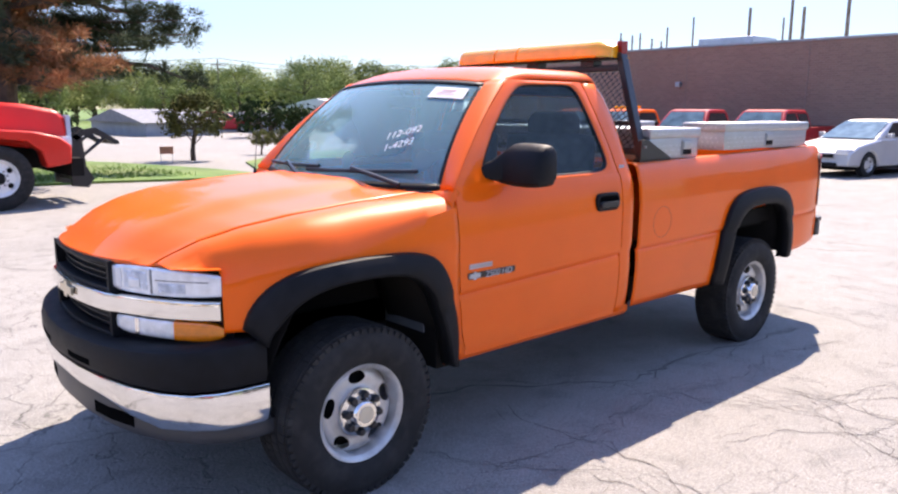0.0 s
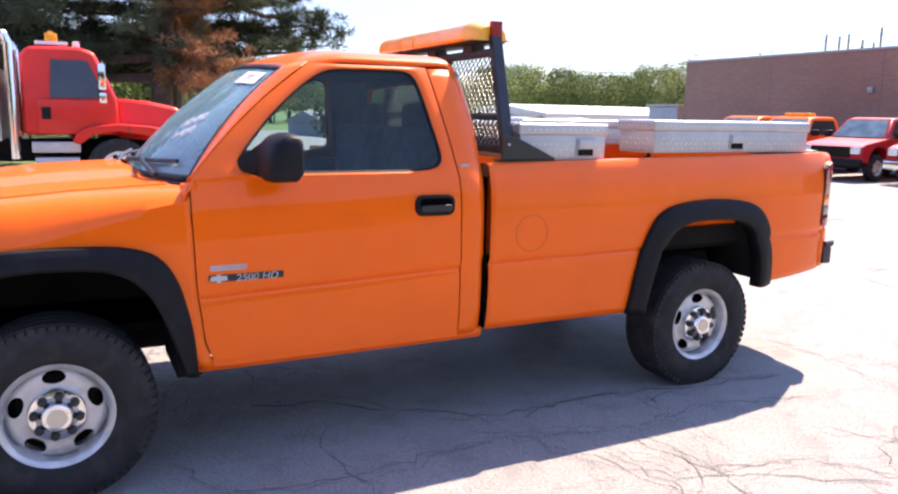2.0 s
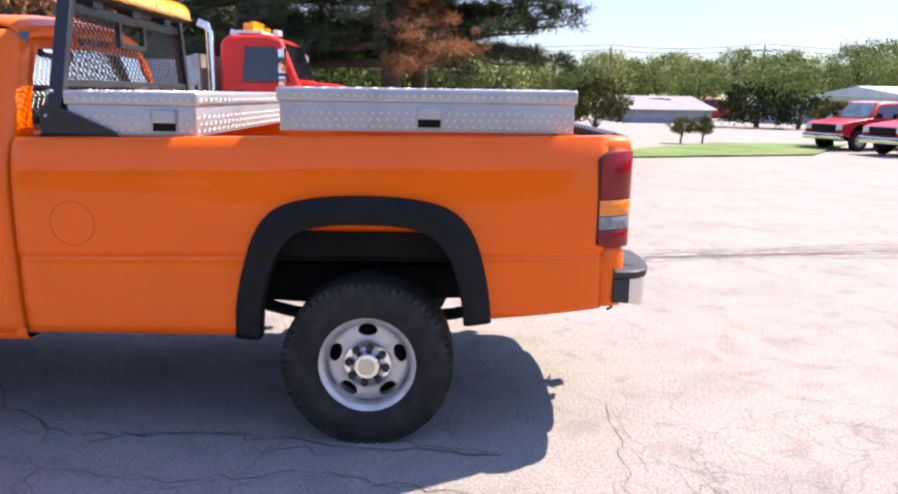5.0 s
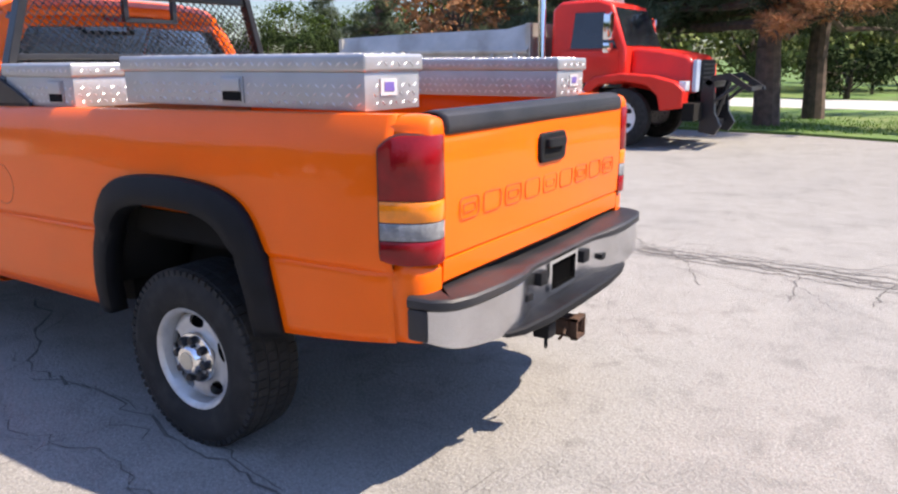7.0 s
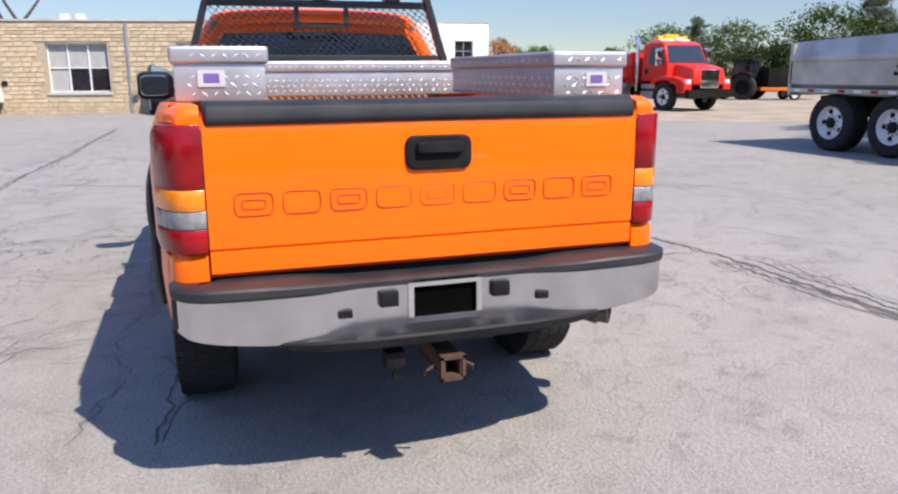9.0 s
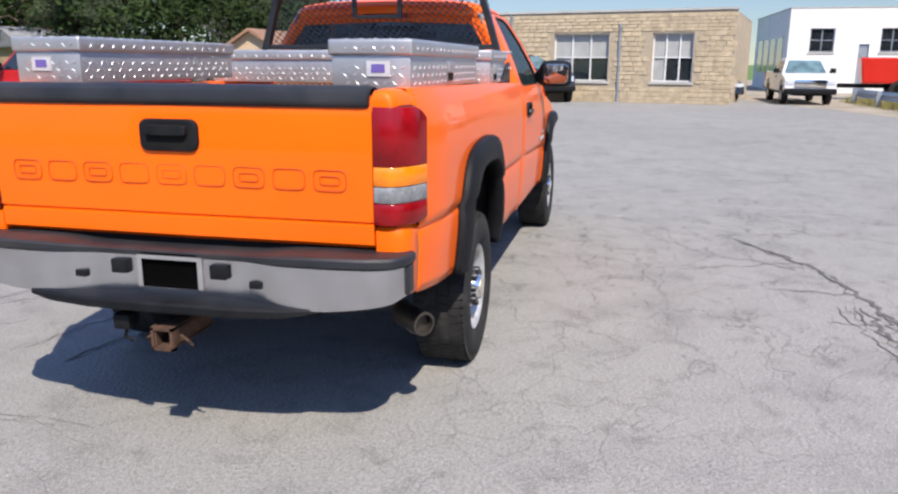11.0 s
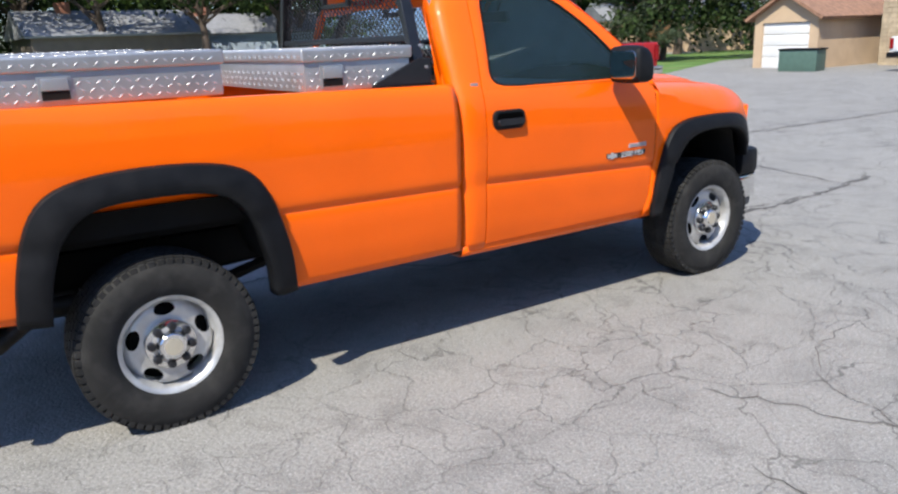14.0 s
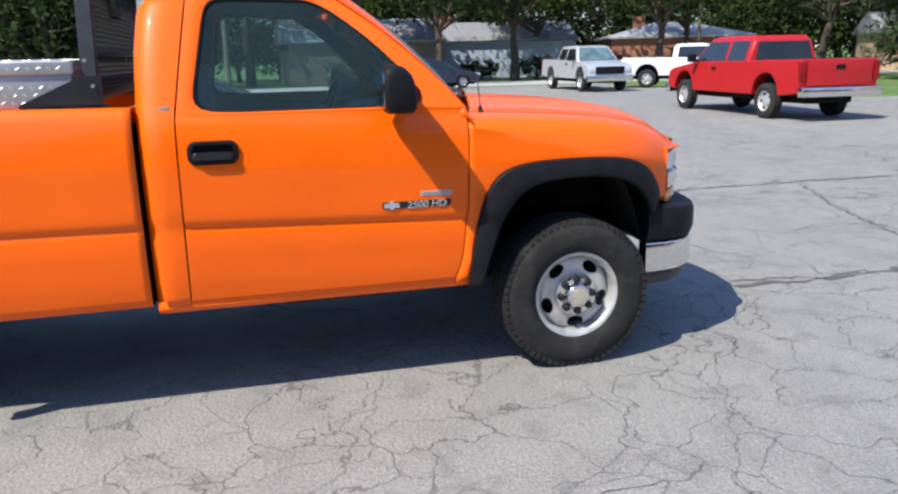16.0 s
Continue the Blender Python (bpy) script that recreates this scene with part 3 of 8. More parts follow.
# ---- the orange pickup ----
truck = thing("pickup_truck", "bright orange regular-cab pickup truck with long bed parked on asphalt", "pickup truck")


def zc(x):
    return float(np.interp(x, [-1.1, 1.5, 2.85, 3.0], [0.885, 0.85, 0.80, 0.79]))


def side_y(x, z):
    """Half width of the body side at a place along it and a height."""
    d = z - zc(x)
    y = float(np.interp(d, [-0.42, -0.34, -0.25, -0.10, -0.028, -0.012, 0.008, 0.03, 0.25, 0.36, 0.43, 0.47, 0.50, 0.53],
                        [0.905, 0.923, 0.938, 0.947, 0.944, 0.938, 0.951, 0.955, 0.957, 0.948, 0.932, 0.917, 0.90, 0.875]))
    if x > 3.45:
        y -= 0.62 * (x - 3.45) ** 2
    if x < -0.7:
        y -= 0.36 * (x + 0.7) ** 2
    return y


def green_y(z):
    """Half width of the cab above the belt."""
    return float(np.interp(z, [1.28, 1.33, 1.45, 1.60, 1.72, 1.79, 1.81], [0.925, 0.905, 0.858, 0.790, 0.728, 0.688, 0.668]))


def cab_y(x, z):
    return side_y(x, z) if z < 1.27 else (green_y(z) if z > 1.30 else lerp(side_y(x, 1.27), green_y(1.30), (z - 1.27) / 0.03))


REAR_OUT = [(0.562, 0.49), (0.54, 0.72), (0.455, 0.99), (0.33, 1.095), (0.0, 1.125), (-0.33, 1.095), (-0.46, 0.99), (-0.525, 0.76), (-0.545, 0.575)]
REAR_IN = [(0.452, 0.49), (0.43, 0.70), (0.345, 0.92), (0.22, 0.995), (0.0, 1.005), (-0.22, 0.995), (-0.34, 0.92), (-0.41, 0.74), (-0.43, 0.565)]
FRONT_OUT = [(2.865, 0.455), (2.885, 0.70), (2.955, 0.945), (3.08, 1.03), (3.38, 1.045), (3.66, 1.03), (3.80, 0.965), (3.87, 0.87), (3.885, 0.80)]
FRONT_IN = [(2.918, 0.47), (2.968, 0.65), (3.045, 0.845), (3.165, 0.942), (3.39, 0.962), (3.59, 0.948), (3.715, 0.89), (3.795, 0.79), (3.815, 0.73)]


def arch_z(line, x):
    pts = sorted(smooth_line([(p[0], p[1], 0) for p in line], 40))
    xs, zs = [p[0] for p in pts], [p[1] for p in pts]
    return float(np.interp(x, xs, zs))


def column_panel(xs, bottom, top, sign, yfun, nz=22, extra=None):
    rows = []
    for x in xs:
        b, t = bottom(x), top(x)
        zs = sorted({round(lerp(b, t, i / nz), 4) for i in range(nz + 1)} | {round(v, 4) for v in (zc(x) - 0.028, zc(x) - 0.012, zc(x) + 0.008, zc(x) + 0.03) if b < v < t})
        while len(zs) > nz + 5:
            zs.pop(1)
        while len(zs) < nz + 5:
            zs.insert(1, (zs[0] + zs[1]) / 2)
        row = [(x, sign * yfun(x, z), z) for z in zs]
        if extra:
            row += [(p[0], sign * p[1], p[2]) for p in extra(x)]
        rows.append(row)
    return newsurf(rows)


def flare(name, outer, inner, sign, parent):
    o, i = smooth_line([(p[0], p[1], 0) for p in outer], 46), smooth_line([(p[0], p[1], 0) for p in inner], 46)
    rows = []
    for (xo, zo, _), (xi, zi, _) in zip(o, i):
        row = []
        for f, d in ((0, 0.0), (0.0, 0.016), (0.06, 0.030), (0.3, 0.040), (0.62, 0.050), (0.88, 0.052), (0.97, 0.046), (1.0, 0.034), (1.0, -0.03)):
            x, z = lerp(xo, xi, f), lerp(zo, zi, f)
            row.append((x, sign * (side_y(x, max(z, 0.5)) + d), z))
        rows.append(row)
    return part(name, newsurf(rows), M_BLACK, parent, "black plastic wheel arch flare", solid=0.006)


def bed_bottom(x):
    if -0.47 < x < 0.49:
        return arch_z(REAR_IN, x) + 0.03
    return float(np.interp(x, [-1.10, -0.54, 0.5, 1.46], [0.64, 0.585, 0.495, 0.50]))


def bed_top(x):
    return float(np.interp(x, [-1.1, 1.46], [1.366, 1.326]))


bed_xs = sorted(set(np.round(np.linspace(-1.025, 1.462, 74), 4)) | {-0.471, -0.469, 0.489, 0.491})
fend_xs = sorted(set(np.round(np.linspace(2.872, 3.942, 40), 4)))
ZH = ([2.80, 3.0, 3.3, 3.6, 3.8, 3.95, 4.05, 4.09, 4.12], [1.262, 1.256, 1.240, 1.212, 1.175, 1.128, 1.076, 1.052, 1.046])


def hood_seam_z(x):
    return float(np.interp(x, *ZH))


def seam_y(x):
    return 0.745 * side_y(x, 1.0) / 0.955


def nose_x(y):
    return 4.262 - 0.28 * y * y - 0.10 * y ** 6


def wind(u, v, off=0.0):
    x = lerp(3.055 - 0.20 * u * u, 2.455 - 0.055 * u * u, v) + 0.03 * 4 * v * (1 - v)
    y = u * lerp(0.825, 0.635, v)
    z = lerp(1.255 + 0.012 * u * u, 1.803 - 0.03 * u * u, v) + 0.02 * 4 * v * (1 - v)
    return (x + 0.66 * off, y, z + 0.75 * off)


LAMP = [(4.205, 0.375), (4.175, 0.46), (4.133, 0.56), (4.083, 0.65), (4.030, 0.72), (3.985, 0.768), (3.945, 0.803)]


def nose_edge(y):
    """Front edge of hood and fender, just ahead of the lamps."""
    return float(np.interp(abs(y), [0.375, 0.46, 0.56, 0.655, 0.735, 0.79, 0.832, 0.87], [4.192, 4.157, 4.114, 4.064, 4.010, 3.964, 3.944, 3.935]))


def nose_limit(p):
    """Keep hood and fender behind the curve of the lamps."""
    x, y, z = p
    if x > 3.9 and z > 1.0:
        x = min(x, float(np.interp(abs(y), [0.30, 0.375, 0.46, 0.56, 0.655, 0.735, 0.79, 0.832, 0.87], [9.0, 4.226, 4.193, 4.152, 4.102, 4.042, 3.987, 3.944, 3.935])))
    return (x, y, z)


for sign, side in ((1, "left"), (-1, "right")):
    # bed side with its rolled top rail
    def rail(x):
        t, y = bed_top(x), side_y(x, 1.30)
        return [(x, y - 0.028, t + 0.010), (x, y - 0.055, t + 0.012), (x, 0.80, t + 0.008), (x, 0.795, t - 0.01), (x, 0.795, t - 0.10), (x, 0.835, t - 0.12), (x, 0.835, 0.88)]
    bedside = part("bed_side", column_panel(bed_xs, bed_bottom, lambda x: bed_top(x) - 0.004, sign, lambda x, z: min(side_y(x, z), side_y(x, 1.30) + 0.4) if z < 1.30 else side_y(x, z), extra=rail), M_ORANGE, truck, "orange painted bed side", solid=0.004)
    flare("rear_wheel_flare", REAR_OUT, REAR_IN, sign, truck)
    # front fender: side, shoulder and the strip beside the hood
    rows = []
    for x in list(fend_xs) + [3.946, 3.98, 4.02, 4.06, 4.09]:
        k = side_y(x, 1.0) / 0.955
        zt = hood_seam_z(x)
        if x > 3.943:
            b = 1.036
        elif x > 3.80:
            b = 0.79
        elif x > 2.93:
            b = arch_z(FRONT_IN, x) + 0.03
        elif x > 2.90:
            b = 0.70
        else:
            b = 0.475
        row = [(x, sign * (seam_y(x) + 0.0005), zt - 0.022), (x, sign * (seam_y(x) + 0.0012), zt - 0.003)]
        full_ = lerp(0.42, 1.0, min(1.0, max(0.0, (x - 2.90) / 0.55)))
        for y, dz in ((0.79, 0.005), (0.84, 0.020), (0.885, 0.047), (0.92, 0.088), (0.945, 0.14)):
            row.append((x, sign * y * k, max(zt - dz * full_, 1.04 if x > 3.943 else 0)))
        za = zt - 0.14 * full_ - 0.03 if x <= 3.943 else 1.04
        for i in range(18):
            z = lerp(max(za, b), b, i / 17)
            xe = x
            if x < 2.95:
                edge = float(np.interp(z, [0.5, 0.6, 0.85, 1.15, 1.3], [2.795, 2.83, 2.858, 2.868, 2.866])) + 0.006
                xe = lerp(edge, 2.95, (x - 2.872) / 0.078)
            row.append((xe, sign * side_y(xe, z), z))
        rows.append(row)
    rows = [[nose_limit(p) for p in row] for row in rows]
    rows.append([(max(p[0], nose_edge(p[1])), p[1], 1.040 if p[2] > 1.039 else 1.034) for p in rows[-1]])
    part("front_fender", newsurf(rows), M_ORANGE, truck, "orange front fender", solid=0.004)
    flare("front_wheel_flare", FRONT_OUT, FRONT_IN, sign, truck)

    # door: skin, window frame, glass, handle, mirror, badge
    def door_x(u, z):
        rear = float(np.interp(z, [0.5, 1.3, 1.8], [1.622, 1.632, 1.705]))
        front = float(np.interp(z, [0.5, 0.6, 0.85, 1.15, 1.3], [2.795, 2.83, 2.858, 2.868, 2.866]))
        return lerp(rear, front, u)
    rows = []
    for i in range(31):
        u = i / 30
        r = []
        c = zc(door_x(u, 0.85))
        zs = list(np.linspace(0.512, c - 0.05, 10)) + [c - 0.028, c - 0.012, c + 0.008, c + 0.03] + list(np.linspace(c + 0.06, 1.297, 17))
        for z in zs:
            x = door_x(u, z)
            r.append((x, sign * (cab_y(x, z) + 0.001), float(z)))
        rows.append([(r[0][0], r[0][1] - sign * 0.02, r[0][2])] + r + [(r[-1][0], sign * (abs(r[-1][1]) - 0.03), 1.300)])
    edge0 = [(p[0] + 0.0, p[1] - sign * 0.02, p[2]) for p in rows[0]]
    edge1 = [(p[0], p[1] - sign * 0.02, p[2]) for p in rows[-1]]
    door = part("door", newsurf([edge0] + rows + [edge1]), M_ORANGE, truck, "orange cab door")
    outer = [(1.632, 1.292), (1.705, 1.795), (2.29, 1.795), (2.866, 1.292)]
    inner = [(1.690, 1.308), (1.776, 1.778), (2.232, 1.770), (2.715, 1.308)]

    def loop(c, n=14, rnd=0.05, bow=0.0):
        out = []
        for i in range(4):
            a, b = Vector(c[i]), Vector(c[(i + 1) % 4])
            for j in range(n):
                f = j / n
                p = a.lerp(b, f)
                if i == 2 and bow:
                    p += Vector((0.62, 0.78)) * bow * 4 * f * (1 - f)
                out.append(p)
        m = len(out)
        for _ in range(int(rnd * 60)):
            out = [(out[k - 1] + out[k] * 2 + out[(k + 1) % m]) / 4 for k in range(m)]
        return out
    lo, li = loop(outer, rnd=0.0, bow=0.03), loop(inner, rnd=0.07, bow=0.035)
    ring = []
    for f, off in ((0.0, -0.02), (0.0, 0.0), (0.5, 0.004), (0.86, 0.0), (1.0, -0.004), (1.0, -0.022)):
        ring.append([(lerp(a.x, b.x, f), sign * (green_y(lerp(a.y, b.y, f)) + off), lerp(a.y, b.y, f)) for a, b in zip(lo, li)])
    part("window_frame", newsurf(ring, close=True), M_ORANGE, door)
    seal = []
    for f, off in ((0.99, -0.003), (1.0, 0.001), (1.025, -0.002), (1.035, -0.014)):
        cx, cz = 2.10, 1.53
        seal.append([(lerp(cx, b.x, 2.0 - f if f > 1 else 1.0), sign * (green_y(lerp(cz, b.y, 2.0 - f if f > 1 else 1.0)) + off), lerp(cz, b.y, 2.0 - f if f > 1 else 1.0)) for b in li])
    part("window_seal", newsurf(seal, close=True), M_BLACK, door)
    gr = []
    for j in range(9):
        f = j / 8
        gr.append([(lerp(2.10, b.x, f * 0.985), sign * (green_y(lerp(1.53, b.y, f * 0.985)) - 0.010), lerp(1.53, b.y, f * 0.985)) for b in li])
    part("window", newsurf(gr, close=True), M_GLASS, door)
    hy = sign * (side_y(1.77, 1.15))
    bm = bmesh.new()
    pillow(bm, round_rect(1.768, 1.148, 0.205, 0.098, 0.036), "y", hy - sign * 0.01, hy + sign * 0.016, 0.007)
    part("handle", bm, M_BLACK, door, "black plastic door handle")
    # near-black inlay: the shade of the recess behind the grip, as colour
    bm = bmesh.new()
    pillow(bm, round_rect(1.768, 1.160, 0.168, 0.046, 0.020), "y", hy + sign * 0.012, hy + sign * 0.0165, 0.002)
    part("handle_recess", bm, M_HOLESHADE, door)
    bm = bmesh.new()
    pillow(bm, round_rect(1.768, 1.136, 0.165, 0.032, 0.014), "y", hy + sign * 0.012, hy + sign * 0.032, 0.008)
    part("grip", bm, M_BLACKSTEEL, door)
    # mirror
    prof = [(2.462, 1.318), (2.459, 1.40), (2.464, 1.462), (2.484, 1.484), (2.520, 1.488), (2.556, 1.476), (2.585, 1.446), (2.602, 1.400), (2.608, 1.345), (2.604, 1.305), (2.584, 1.287), (2.486, 1.287)]
    rows = []
    for y, k, dx in ((0.885, 0.34, 0.115), (0.915, 0.46, 0.085), (0.94, 0.74, 0.03), (0.965, 0.94, 0.0), (1.02, 1.0, 0.0), (1.09, 1.0, -0.002), (1.145, 0.97, -0.005), (1.172, 0.88, -0.009), (1.186, 0.66, -0.014)):
        rows.append([(lerp(2.535, p[0], k) + dx, sign * y, lerp(1.34 if y < 0.95 else 1.378, p[1], k)) for p in prof])
    bm = bmesh.new()
    vs = surf(bm, rows, close=True)
    bm.faces.new(vs[0])
    bm.faces.new(vs[-1])
    mir = part("mirror", bm, M_BLACK, truck, "black plastic side mirror", bevel=0.006)
    bm = bmesh.new()
    pillow(bm, [(sign * y, z) for y, z in round_rect(1.070, 1.385, 0.190, 0.150, 0.035)], "x", 2.470, 2.4575, 0.003)
    part("mirror_glass", bm, M_MIRROR, mir)
    # badges: a cross-shaped emblem and model figures on a dark plate, a bar plate above
    by = sign * (side_y(2.7, 0.885) + 0.001)
    ecx, tcx, p0, p1 = (2.772, 2.612, 2.655, 2.805) if sign > 0 else (2.506, 2.665, 2.640, 2.786)
    sl = 0.006 * sign
    bm = bmesh.new()
    lo_x, hi_x = sorted((ecx + 0.050 * sign, tcx - 0.122 * sign))
    prism(bm, [(lo_x + 0.012, 0.861), (hi_x - 0.014, 0.861), (hi_x - 0.006, 0.876), (hi_x - 0.010, 0.891), (lo_x + 0.010, 0.891), (lo_x + 0.006, 0.876)], "y", by, by + sign * 0.003)
    badge = part("badge", bm, M_BLACKSTEEL, door, "dark badge with chrome figures", smooth=False)
    bm = bmesh.new()
    cx = ecx
    prism(bm, [(cx - 0.035, 0.866), (cx - 0.008, 0.866), (cx - 0.008, 0.857), (cx + 0.008, 0.857), (cx + 0.008, 0.866), (cx + 0.037, 0.866), (cx + 0.032, 0.886), (cx + 0.008, 0.886), (cx + 0.008, 0.895), (cx - 0.008, 0.895), (cx - 0.008, 0.886), (cx - 0.033, 0.886)], "y", by + sign * 0.003, by + sign * 0.008)
    part("emblem", bm, M_SILVERMARK, badge, smooth=False)
    tm = Matrix.Translation((tcx, by + sign * 0.004, 0.860)) @ (Matrix.Rotation(radians(180 if sign > 0 else 0), 4, "Z") @ Matrix.Rotation(radians(90), 4, "X")) @ Matrix(((1.12, 0.18, 0, 0), (0, 1, 0, 0), (0, 0, 1, 0), (0, 0, 0, 1)))
    lettering("2500 HD", 0.043, tm, M_SILVERMARK, badge, "lettering", 0.003)
    bm = bmesh.new()
    y0, y1 = sorted((by, by + sign * 0.003))
    box(bm, p0, p1, y0, y1, 0.908, 0.932)
    plate = part("name_plate", bm, M_PINKPLATE, door, "pale bar-shaped plate")
    bm = bmesh.new()
    y0, y1 = sorted((by + sign * 0.003, by + sign * 0.0045))
    box(bm, p0 + 0.008, p1 - 0.008, y0, y1, 0.914, 0.926)
    part("plate_bar", bm, M_GREYBADGE, plate)

    # cab corner behind the door, from sill to roof
    rows = []
    for i in range(34):
        z = 0.49 + 1.30 * i / 33
        y = cab_y(1.55, z)
        xr = float(np.interp(z, [0.49, 1.30, 1.55, 1.72, 1.80], [1.476, 1.476, 1.482, 1.50, 1.54]))
        xd = door_x(0, z) - 0.008
        rows.append([(xd, sign * (y - 0.025), z), (xd, sign * y, z), (lerp(xd, xr, 0.35), sign * (y + 0.002), z), (lerp(xd, xr, 0.65), sign * (y - 0.003), z), (lerp(xd, xr, 0.87), sign * (y - 0.02), z), (xr, sign * (y - 0.05), z), (xr - 0.006, sign * (y - 0.11), z)])
    part("cab_corner", newsurf(rows), M_ORANGE, truck, solid=0.004)
    bm = bmesh.new()
    y0, y1 = sorted((sign * (green_y(1.335) + 0.0), sign * (green_y(1.335) + 0.008)))
    rounded(bm, 1.565, 1.612, y0, y1, 1.318, 1.338, r=0.004)
    part("cab_badge", bm, M_GREYBADGE, truck, "small grey oval badge")
    # rocker below the door
    rows = []
    for x in np.linspace(1.48, 2.90, 20):
        rows.append([(x, sign * 0.90, 0.515), (x, sign * 0.916, 0.512), (x, sign * 0.914, 0.48), (x, sign * 0.895, 0.458), (x, sign * 0.80, 0.452)])
    part("rocker_panel", newsurf(rows), M_ORANGE, truck, solid=0.004)

    # pillar beside the windshield
    rows = []
    for i in range(17):
        v = i / 16
        w = wind(0.985, v, 0.002)
        w0 = wind(0.985, v, -0.02)
        dx, dz = lerp(2.876, 2.298, v), lerp(1.285, 1.800, v)
        dx += 0.03 * 0.62 * 4 * v * (1 - v)
        dz += 0.03 * 0.78 * 4 * v * (1 - v)
        d = (dx, green_y(dz) + 0.001, dz)
        row = [(w0[0], sign * w0[1], w0[2])]
        for f in (0.0, 0.06, 0.25, 0.5, 0.75, 0.94, 1.0):
            b_ = 0.007 * math.sin(math.pi * f) ** 0.7
            row.append((lerp(w[0], d[0], f) + 0.5 * b_, sign * (lerp(w[1], d[1], f) + 0.6 * b_), lerp(w[2], d[2], f) + 0.6 * b_))
        row.append((d[0] - 0.004, sign * (d[1] - 0.025), d[2] - 0.004))
        rows.append(row)
    part("windshield_pillar", newsurf(rows), M_ORANGE, truck, solid=0.003)
    # cowl corner, closing the foot of the pillar to the fender
    top, mid, low_ = [], [], []
    for y, dz in ((0.75, 0.004), (0.79, 0.006), (0.84, 0.022), (0.885, 0.05), (0.92, 0.088), (0.945, 0.14)):
        zp = lerp(1.262, 1.287, min(1.0, (y - 0.75) / 0.17)) - (0.03 if y > 0.93 else 0.0)
        zf = hood_seam_z(2.90) - dz * 0.42 - 0.003
        top.append((2.862, sign * min(y, 0.93), zp))
        mid.append((2.884, sign * (y - 0.004), lerp(zp, zf, 0.45) + 0.002))
        low_.append((2.905, sign * y, zf))
    part("cowl_corner", newsurf([[(p[0] - 0.03, p[1] * 0.99, p[2] - 0.004) for p in top], top, mid, low_]), M_ORANGE, truck, solid=0.003)

# hood
rows = []
for i in range(33):
    s = i / 32
    row = []
    for j in range(41):
        u = -1 + 2 * j / 40
        y0 = u * 0.742
        x = lerp(2.905 + 0.16 * (1 - u * u), nose_x(y0) - 0.020, s)
        k = side_y(x, 1.0) / 0.955 if abs(u) > 0.0 else 1.0
        y = y0 * lerp(1.0, k, abs(u) ** 2)
        xq = 2.905 + (4.11 - 2.905) * s
        z = hood_seam_z(lerp(xq, min(x, 4.11), abs(u) ** 4))
        bulge = 0.5 + 0.5 * math.tanh((0.56 - abs(u)) * 14)
        z += (0.030 * bulge + 0.016 * (1 - u * u)) * (1 - s ** 5)
        row.append((x, y, z))
    rows.append(row)
rows = [[nose_limit(p) for p in row] for row in rows]
rows.append([(max(p[0] + 0.003, nose_edge(p[1]) if abs(p[1]) > 0.375 else 0.0), p[1], 1.039) for p in rows[-1]])
rows.append([(p[0] - 0.006, p[1], 1.030) for p in rows[-1]])
part("hood", newsurf(rows), M_ORANGE, truck, "orange hood with raised centre", solid=0.004)
# cowl grille, wipers
rows = []
for j in range(25):
    u = -1 + 2 * j / 24
    rows.append([(2.80 + 0.17 * (1 - u * u), u * 0.82, 1.245), (2.90 + 0.17 * (1 - u * u), u * 0.80, 1.262), (2.93 + 0.16 * (1 - u * u), u * 0.76, 1.250)])
cowl = part("cowl", newsurf(rows), M_BLACK, truck, solid=0.006)
for ua, ub, uc in ((-0.10, 0.84, 0.78), (-0.86, 0.02, -0.04)):
    bm = bmesh.new()
    tube(bm, [wind(lerp(ua, ub, i / 8), 0.085 + 0.035 * i / 8, 0.022) for i in range(9)], 0.010, 6)
    part("wiper_blade", bm, M_BLACKSTEEL, truck)
    bm = bmesh.new()
    tube(bm, [wind(uc, -0.015, 0.050), wind(lerp(uc, (ua + ub) / 2, 0.5), 0.050, 0.052), wind((ua + ub) / 2, 0.108, 0.036)], 0.011, 6)
    part("wiper_arm", bm, M_BLACKSTEEL, truck)
bm = bmesh.new()
rod(bm, (2.99, -0.74, 1.25), (2.96, -0.75, 1.50), 0.003, 0.0015, 6)
rod(bm, (2.99, -0.74, 1.24), (2.985, -0.742, 1.285), 0.016, 0.008, 10)
part("aerial", bm, M_BLACKSTEEL, truck)


part("windshield", newsurf([[wind(-1 + 2 * j / 20, i / 14) for j in range(21)] for i in range(15)]), M_WINDSHIELD, truck, "curved clear windshield")
bm = bmesh.new()
for a, b in (((-1.0, 0.0), (-1.0, 1.0)), ((1.0, 0.0), (1.0, 1.0))):
    surf(bm, [[wind(a[0], v / 12, 0.003) for v in range(13)], [wind(a[0] * 0.965, v / 12, 0.003) for v in range(13)]])
surf(bm, [[wind(-1 + 2 * j / 20, 0.955, 0.003) for j in range(21)], [wind(-1 + 2 * j / 20, 1.0, 0.003) for j in range(21)]])
surf(bm, [[wind(-1 + 2 * j / 20, 0.0, 0.003) for j in range(21)], [wind(-1 + 2 * j / 20, 0.05, 0.003) for j in range(21)]])
part("windshield_seal", bm, M_BLACK, truck, solid=0.002)
bm = newsurf([[wind(lerp(0.56, 0.90, j / 6), lerp(0.80, 0.915, i / 4), 0.006) for j in range(7)] for i in range(5)])
